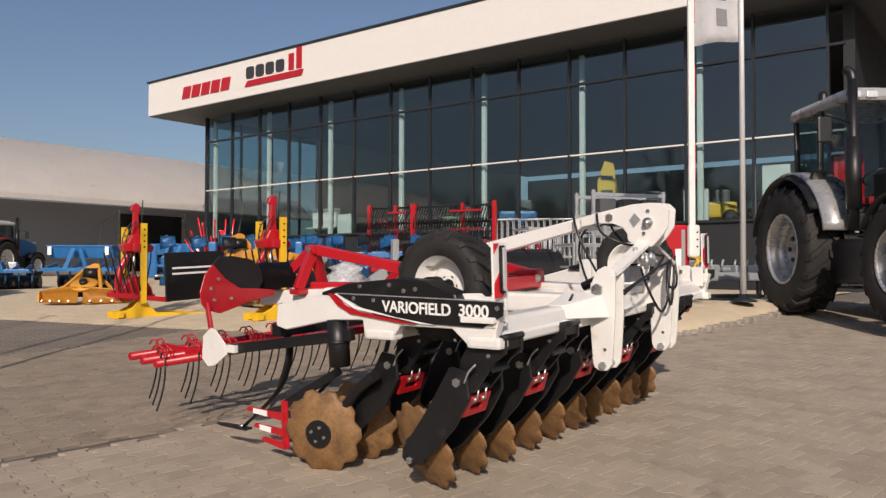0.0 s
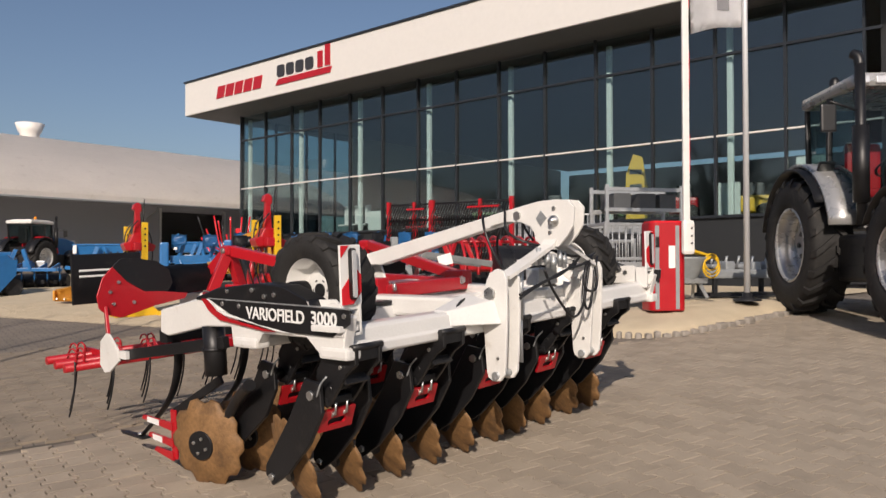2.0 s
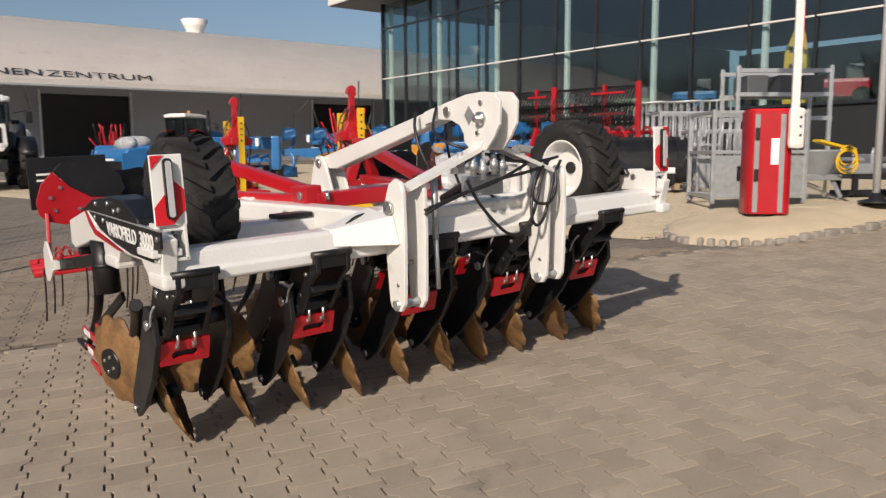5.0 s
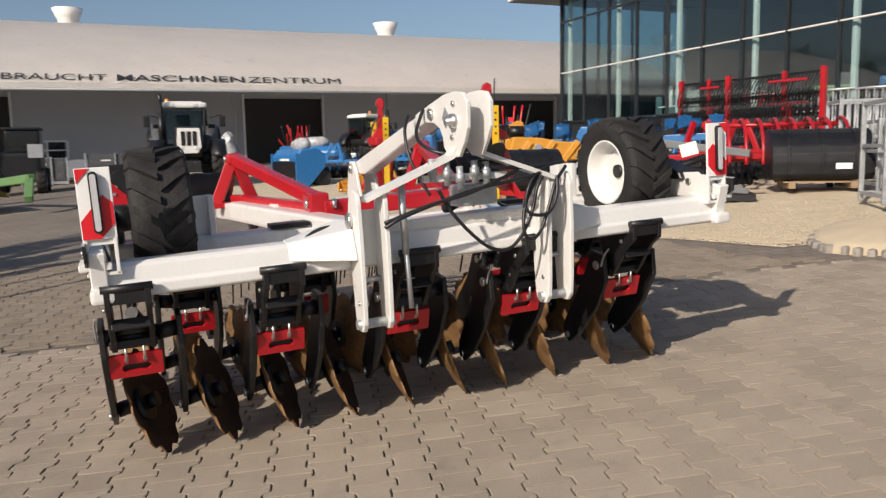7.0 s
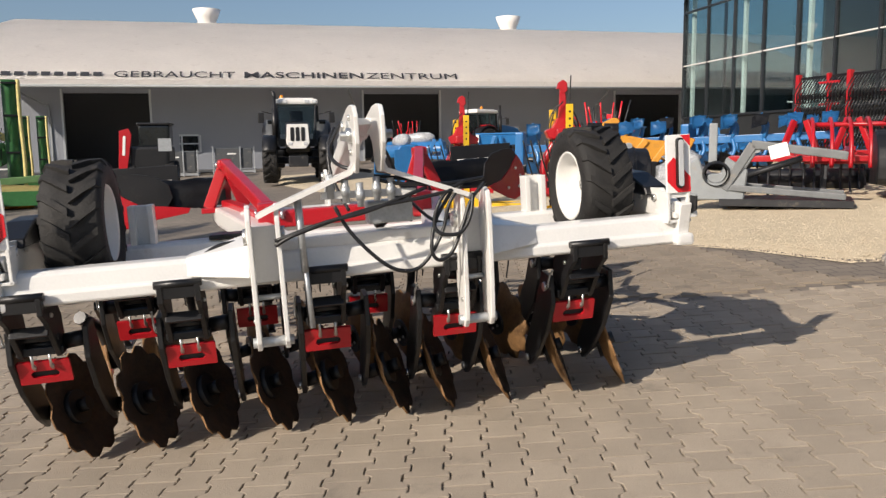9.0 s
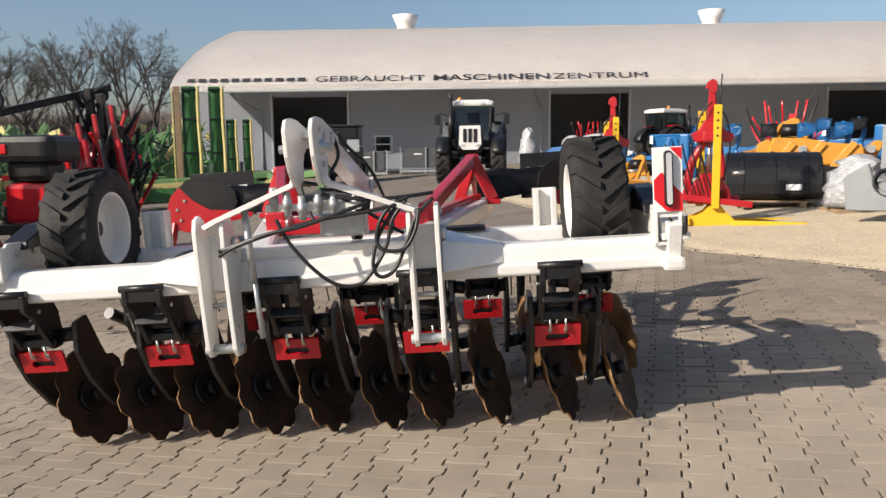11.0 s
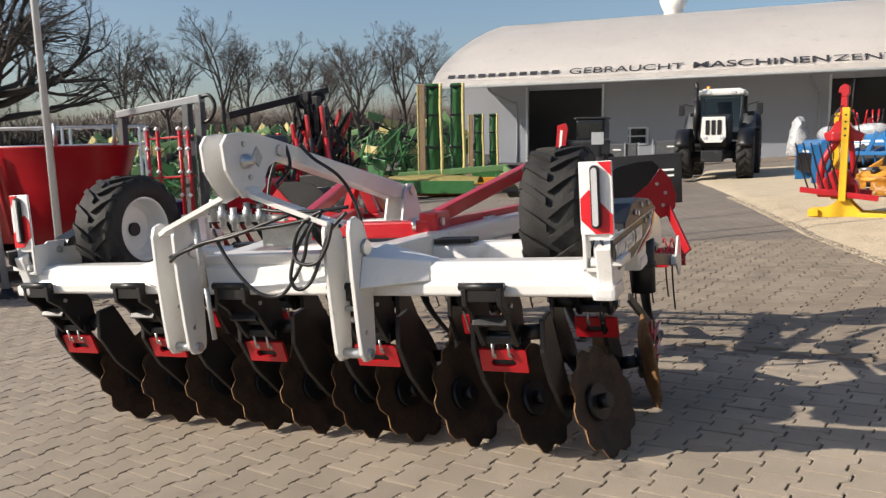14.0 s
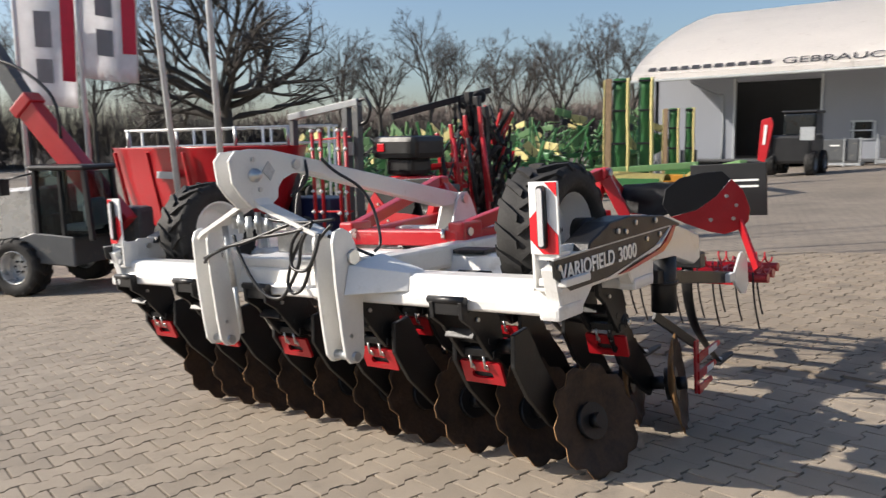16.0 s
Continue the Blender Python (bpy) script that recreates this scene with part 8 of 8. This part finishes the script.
def bare_tree(seed, high, limbs, open_angle, fork, thick, lift=0.06, wander=0.16, depth=4):
    rnd = random.Random(seed)
    top = thing("bare_tree", pose(0, 0, 0), "leafless tree with fine spreading twigs", "tree", "bare trees behind the yard")
    trunk, twigs = ([], []), ([], [])
    pts = [Vector(p) for p in smooth_path([(0, 0, -0.4), (0.1, 0.05, high * fork * 0.5), (0.0, 0.1, high * fork)], 3)]
    tube(trunk, pts, thick * 1.3, thick * 0.9, 9)
    for k in range(limbs):
        a = 2 * math.pi * k / limbs + rnd.uniform(-0.4, 0.4)
        tilt = open_angle * rnd.uniform(0.35, 1.15) if k else open_angle * 0.15
        d = Vector((math.cos(a) * math.sin(tilt), math.sin(a) * math.sin(tilt), math.cos(tilt)))
        grow(rnd, trunk, twigs, pts[-1 - (k % 3)].copy(), d, high * (1 - fork) * rnd.uniform(0.60, 0.80) * (1.0 - 0.12 * math.sin(tilt)), thick * rnd.uniform(0.45, 0.62), depth, depth, lift, wander)
    for name, (v, f), m in (("trunk", trunk, BARK), ("crown", twigs, TWIG)):
        me = bpy.data.meshes.new(name)
        me.from_pydata(v, [], f)
        me.materials.append(m)
        me.polygons.foreach_set("use_smooth", [True] * len(f))
        ob = new(name, me)
        ob.parent = top
    return top


oak = bare_tree(9, 16.5, 20, 1.30, 0.30, 0.38, 0.02, 0.21, 4)
oak.matrix_world = pose(-32.6, 31.3, -0.4, 0, 0, 40)
tagged(oak, "large leafless oak with wide dark crown")
kinds = [bare_tree(21, 12.6, 7, 0.60, 0.44, 0.17, 0.04, 0.10), bare_tree(22, 12.2, 8, 0.62, 0.40, 0.18, 0.04, 0.11), bare_tree(23, 13.0, 6, 0.50, 0.44, 0.16, 0.04, 0.10)]
spots = [(-44.6, 70, 0), (-41.9, 71, 1), (-38.2, 69, 2), (-36.5, 80, 0), (-33.4, 78, 2), (-31.7, 75, 1), (-29.0, 69, 1), (-25.6, 70, 0), (-23.8, 74, 2), (-57.0, 74, 1), (-61.0, 80, 0), (-65.0, 72, 2), (-71.0, 78, 1), (-78.0, 74, 0), (-92.0, 72, 2), (-107.0, 75, 1), (-18.8, 80, 1), (-14.8, 82, 0)]
for k, (a, d, kind) in enumerate(spots):
    m = pose(8.5 + d * math.sin(radians(a)), d * math.cos(radians(a)), -0.4, 0, 0, 61.0 * k) @ Matrix.Diagonal((1, 1, 0.92 + 0.05 * (k % 4), 1))
    if k < 3:
        kinds[kind].matrix_world = m
    else:
        copy_thing(kinds[kind], m)


def hedge():
    """Far scrub and woodland edge: thin upright stems and twigs in great number."""
    rnd = random.Random(4)
    verts, faces = [], []
    for k in range(34000):
        a = radians(rnd.uniform(-125, -14))
        d = rnd.uniform(84, 112)
        x, y = 8.5 + d * math.sin(a), d * math.cos(a)
        h = (6.6 + 2.4 * noise.noise((x * 0.09, y * 0.09, 0)) + 1.0 * noise.noise((x * 0.4, y * 0.4, 5))) * rnd.uniform(0.5, 1.15)
        z0 = rnd.uniform(-0.6, max(0.1, h * 0.7))
        w = rnd.uniform(0.025, 0.08)
        dx, dy, dz = rnd.gauss(0, 0.5), rnd.gauss(0, 0.5), h * rnd.uniform(0.4, 0.8)
        b = len(verts)
        verts += [(x - w, y + w, z0), (x + w, y - w, z0), (x + dx, y + dy, z0 + dz)]
        faces.append((b, b + 1, b + 2))
    # dense undergrowth behind
    for k in range(80000):
        a = radians(rnd.uniform(-125, -14))
        d = rnd.uniform(88, 112)
        x, y = 8.5 + d * math.sin(a), d * math.cos(a)
        h = 6.9 + 2.2 * noise.noise((x * 0.07, y * 0.07, 9))
        w = rnd.uniform(0.08, 0.34)
        b = len(verts)
        z0 = -0.8 + 0.85 * h * rnd.random() ** 1.35
        verts += [(x - w, y + w * 0.5, z0), (x + w, y - w * 0.5, z0), (x + rnd.gauss(0, 0.4), y, z0 + rnd.uniform(0.3, 1.0))]
        faces.append((b, b + 1, b + 2))
    me = bpy.data.meshes.new("hedge")
    me.from_pydata(verts, [], faces)
    me.materials.append(HEDGE)
    tagged(new("woodland_edge", me), "brown leafless woodland edge on the horizon", "woodland", kind="stuff")


hedge()


# ---- things inside the showroom ----
def display_board(m):
    top = thing("display_board", m, "yellow display banner with dark marks beside red machine", "banner")
    bm = bmesh.new()
    sheet(bm, [(-0.35, 0.0), (0.35, 0.0), (0.4, 1.0), (0.2, 2.2), (-0.1, 2.3), (-0.35, 1.6)], "xz", 0.0, 0.05, 0.005)
    b = part("banner", bm, YELLOW, top)
    for z in (0.7, 1.2, 1.7):
        part("mark", box(bmesh.new(), (-0.02, -0.03, z), (0.4, 0.012, 0.16)), LETTER, b)
    return top


display_board(pose(25.7, 12.35, 2.62, 0, 0, -65))


def display_machine(m, material, label):
    top = thing("display_machine", m, label, "machine", "machines in the showroom")
    part("body", box(bmesh.new(), (0, 0, 0.55), (1.5, 0.9, 0.55), 0.12), material, top)
    part("column", box(bmesh.new(), (0.3, 0, 1.0), (0.5, 0.5, 0.5), 0.08), DGREY, top)
    for x in (-0.5, 0.5):
        for y in (-0.45, 0.45):
            part("wheel", lathe(bmesh.new(), [(0, -0.06), (0.24, -0.07), (0.28, 0), (0.24, 0.07), (0, 0.06)], (x, y, 0.28), (0, 1, 0), 18), RUBBER, top)
    return top


for x, y, mt, lab in ((26.6, 11.4, RED, "red machine on display"), (26.8, 13.4, LGREEN, "green machine on display"), (27.4, 9.3, YELLOW, "yellow machine on display"), (27.6, 7.6, GREY, "grey machine on display"),
                      (27.0, 16.8, BLUE, "blue machine on display"), (28.2, 20.5, LGREEN, "green machine on display"), (28.5, 24.5, RED, "red machine on display")):
    display_machine(pose(x, y, 2.61, 0, 0, -60), mt, lab)
for y, z, h in ((24.9, 2.62, 0.95), (6.75, 2.62, 1.7), (9.2, 2.62, 1.1)):
    solid("pale_panel", box(bmesh.new(), (25.55, y, z + h / 2), (0.08, 0.8, h), 0.01), COLUMN, "pale standing panel behind the showroom glass", "panel")
for y in (27.6, 26.9, 26.2):
    solid("white_chair", box(box(bmesh.new(), (26.2, y, 3.05), (0.45, 0.45, 0.06), 0.02), (26.4, y, 3.5), (0.06, 0.42, 0.9), 0.02), REFLECT, "white chair behind the showroom glass", "chair", "white chairs")


# ---- paving stones: interlocking double-T blocks ----
def build_paving():
    pa, pb, a, gap = 0.172, 0.200, 0.016, 0.0048
    hw, hl = pa / 2 - gap, pb / 2 - gap
    prof = [(hw + a, hl), (hw + a, hl * 0.62), (hw - a, hl * 0.36), (hw - a, -hl * 0.36), (hw + a, -hl * 0.62), (hw + a, -hl)]
    outline = prof + [(-x, -y) for x, y in prof]
    n = len(outline)
    ct, st = math.cos(radians(-14.0)), math.sin(radians(-14.0))
    ring = np.array(outline)
    inner = ring * np.array([1 - 0.004 / hw, 1 - 0.004 / hl])
    rnd = np.random.RandomState(3)
    faces = [tuple(range(n))]
    for k in range(n):
        q = (k + 1) % n
        faces += [(k, n + k, n + q, q), (n + k, 2 * n + k, 2 * n + q, n + q)]
    base = np.concatenate([np.c_[inner, np.zeros(n)], np.c_[ring, np.full(n, -0.0016)], np.c_[ring, np.full(n, -0.02)]])
    seam_p, seam_d = np.array([2.94, 5.99]), np.array([6.1, -1.26]) / math.hypot(6.1, 1.26)
    one = bpy.data.meshes.new("paving_stone")
    tilted = base.copy()
    tilted[:, :2] = base[:, :2] @ np.array([[ct, st], [-st, ct]])
    tilted[:, 2] += 0.057 * tilted[:, 0]
    one.from_pydata(tilted.tolist(), [], faces)
    one.materials.append(PAVER)
    verts, polys, old, singles = [], [], [], 0
    for i in range(-70, 110):
        for j in range(-90, 90):
            u, v = i * pa, (j + 0.5 * (i % 2)) * pb
            x, y = 4.0 + u * ct - v * st, 3.0 + u * st + v * ct
            kerb = np.interp(x, [9.7, 10.15, 10.75, 12.6, 14.4, 15.0, 18.0], [5.3, 4.42, 4.06, 3.74, 3.42, 3.5, 3.4])
            if not (-5.0 < x < 17.5 and -2.6 < y < 11.0) or x > gravel_left(y) - 0.05 or (x > 9.7 and y > kerb):
                continue
            off = (np.array([x, y]) - seam_p) @ np.array([-seam_d[1], seam_d[0]])
            if abs(off) < 0.09:
                continue
            z = ground_z(x, y) + 0.002 + rnd.uniform(-0.002, 0.002)
            if 3.3 < x < 6.9 and 0.55 < y < 2.95 and singles < 300:
                ob = new("paving_stone", one)
                ob.parent = ground
                ob.location = (x, y, z)
                singles += 1
                continue
            vv = base.copy()
            vv[:, :2] = base[:, :2] @ np.array([[ct, st], [-st, ct]])
            sx, sy = rnd.normal(0, 0.010, 2)
            vv[:, 2] += z + (0.057 + sx) * vv[:, 0] + sy * vv[:, 1]
            vv[:, 0] += x
            vv[:, 1] += y
            b = len(verts)
            verts.extend(vv.tolist())
            old.extend([1 if off > 0 else 0] * len(faces))
            polys.extend([tuple(q + b for q in f) for f in faces])
    me = bpy.data.meshes.new("paving")
    me.from_pydata(verts, [], polys)
    me.materials.append(PAVER)
    me.materials.append(PAVER_OLD)
    me.polygons.foreach_set("material_index", old)
    rest = new("paving_blocks", me)
    rest.parent = ground
    tagged(rest, "field of interlocking concrete paving blocks", kind="stuff")
    # sunk seam strip across the yard
    bm = bmesh.new()
    p, q = Vector((-4.0, 7.42, ground_z(-4.0, 7.42) - 0.004)), Vector((10.2, 4.49, ground_z(9.6, 4.49) - 0.004))
    beam(bm, p, q, 0.10, 0.02)
    part("seam_strip", bm, JOINT, ground)


build_paving()
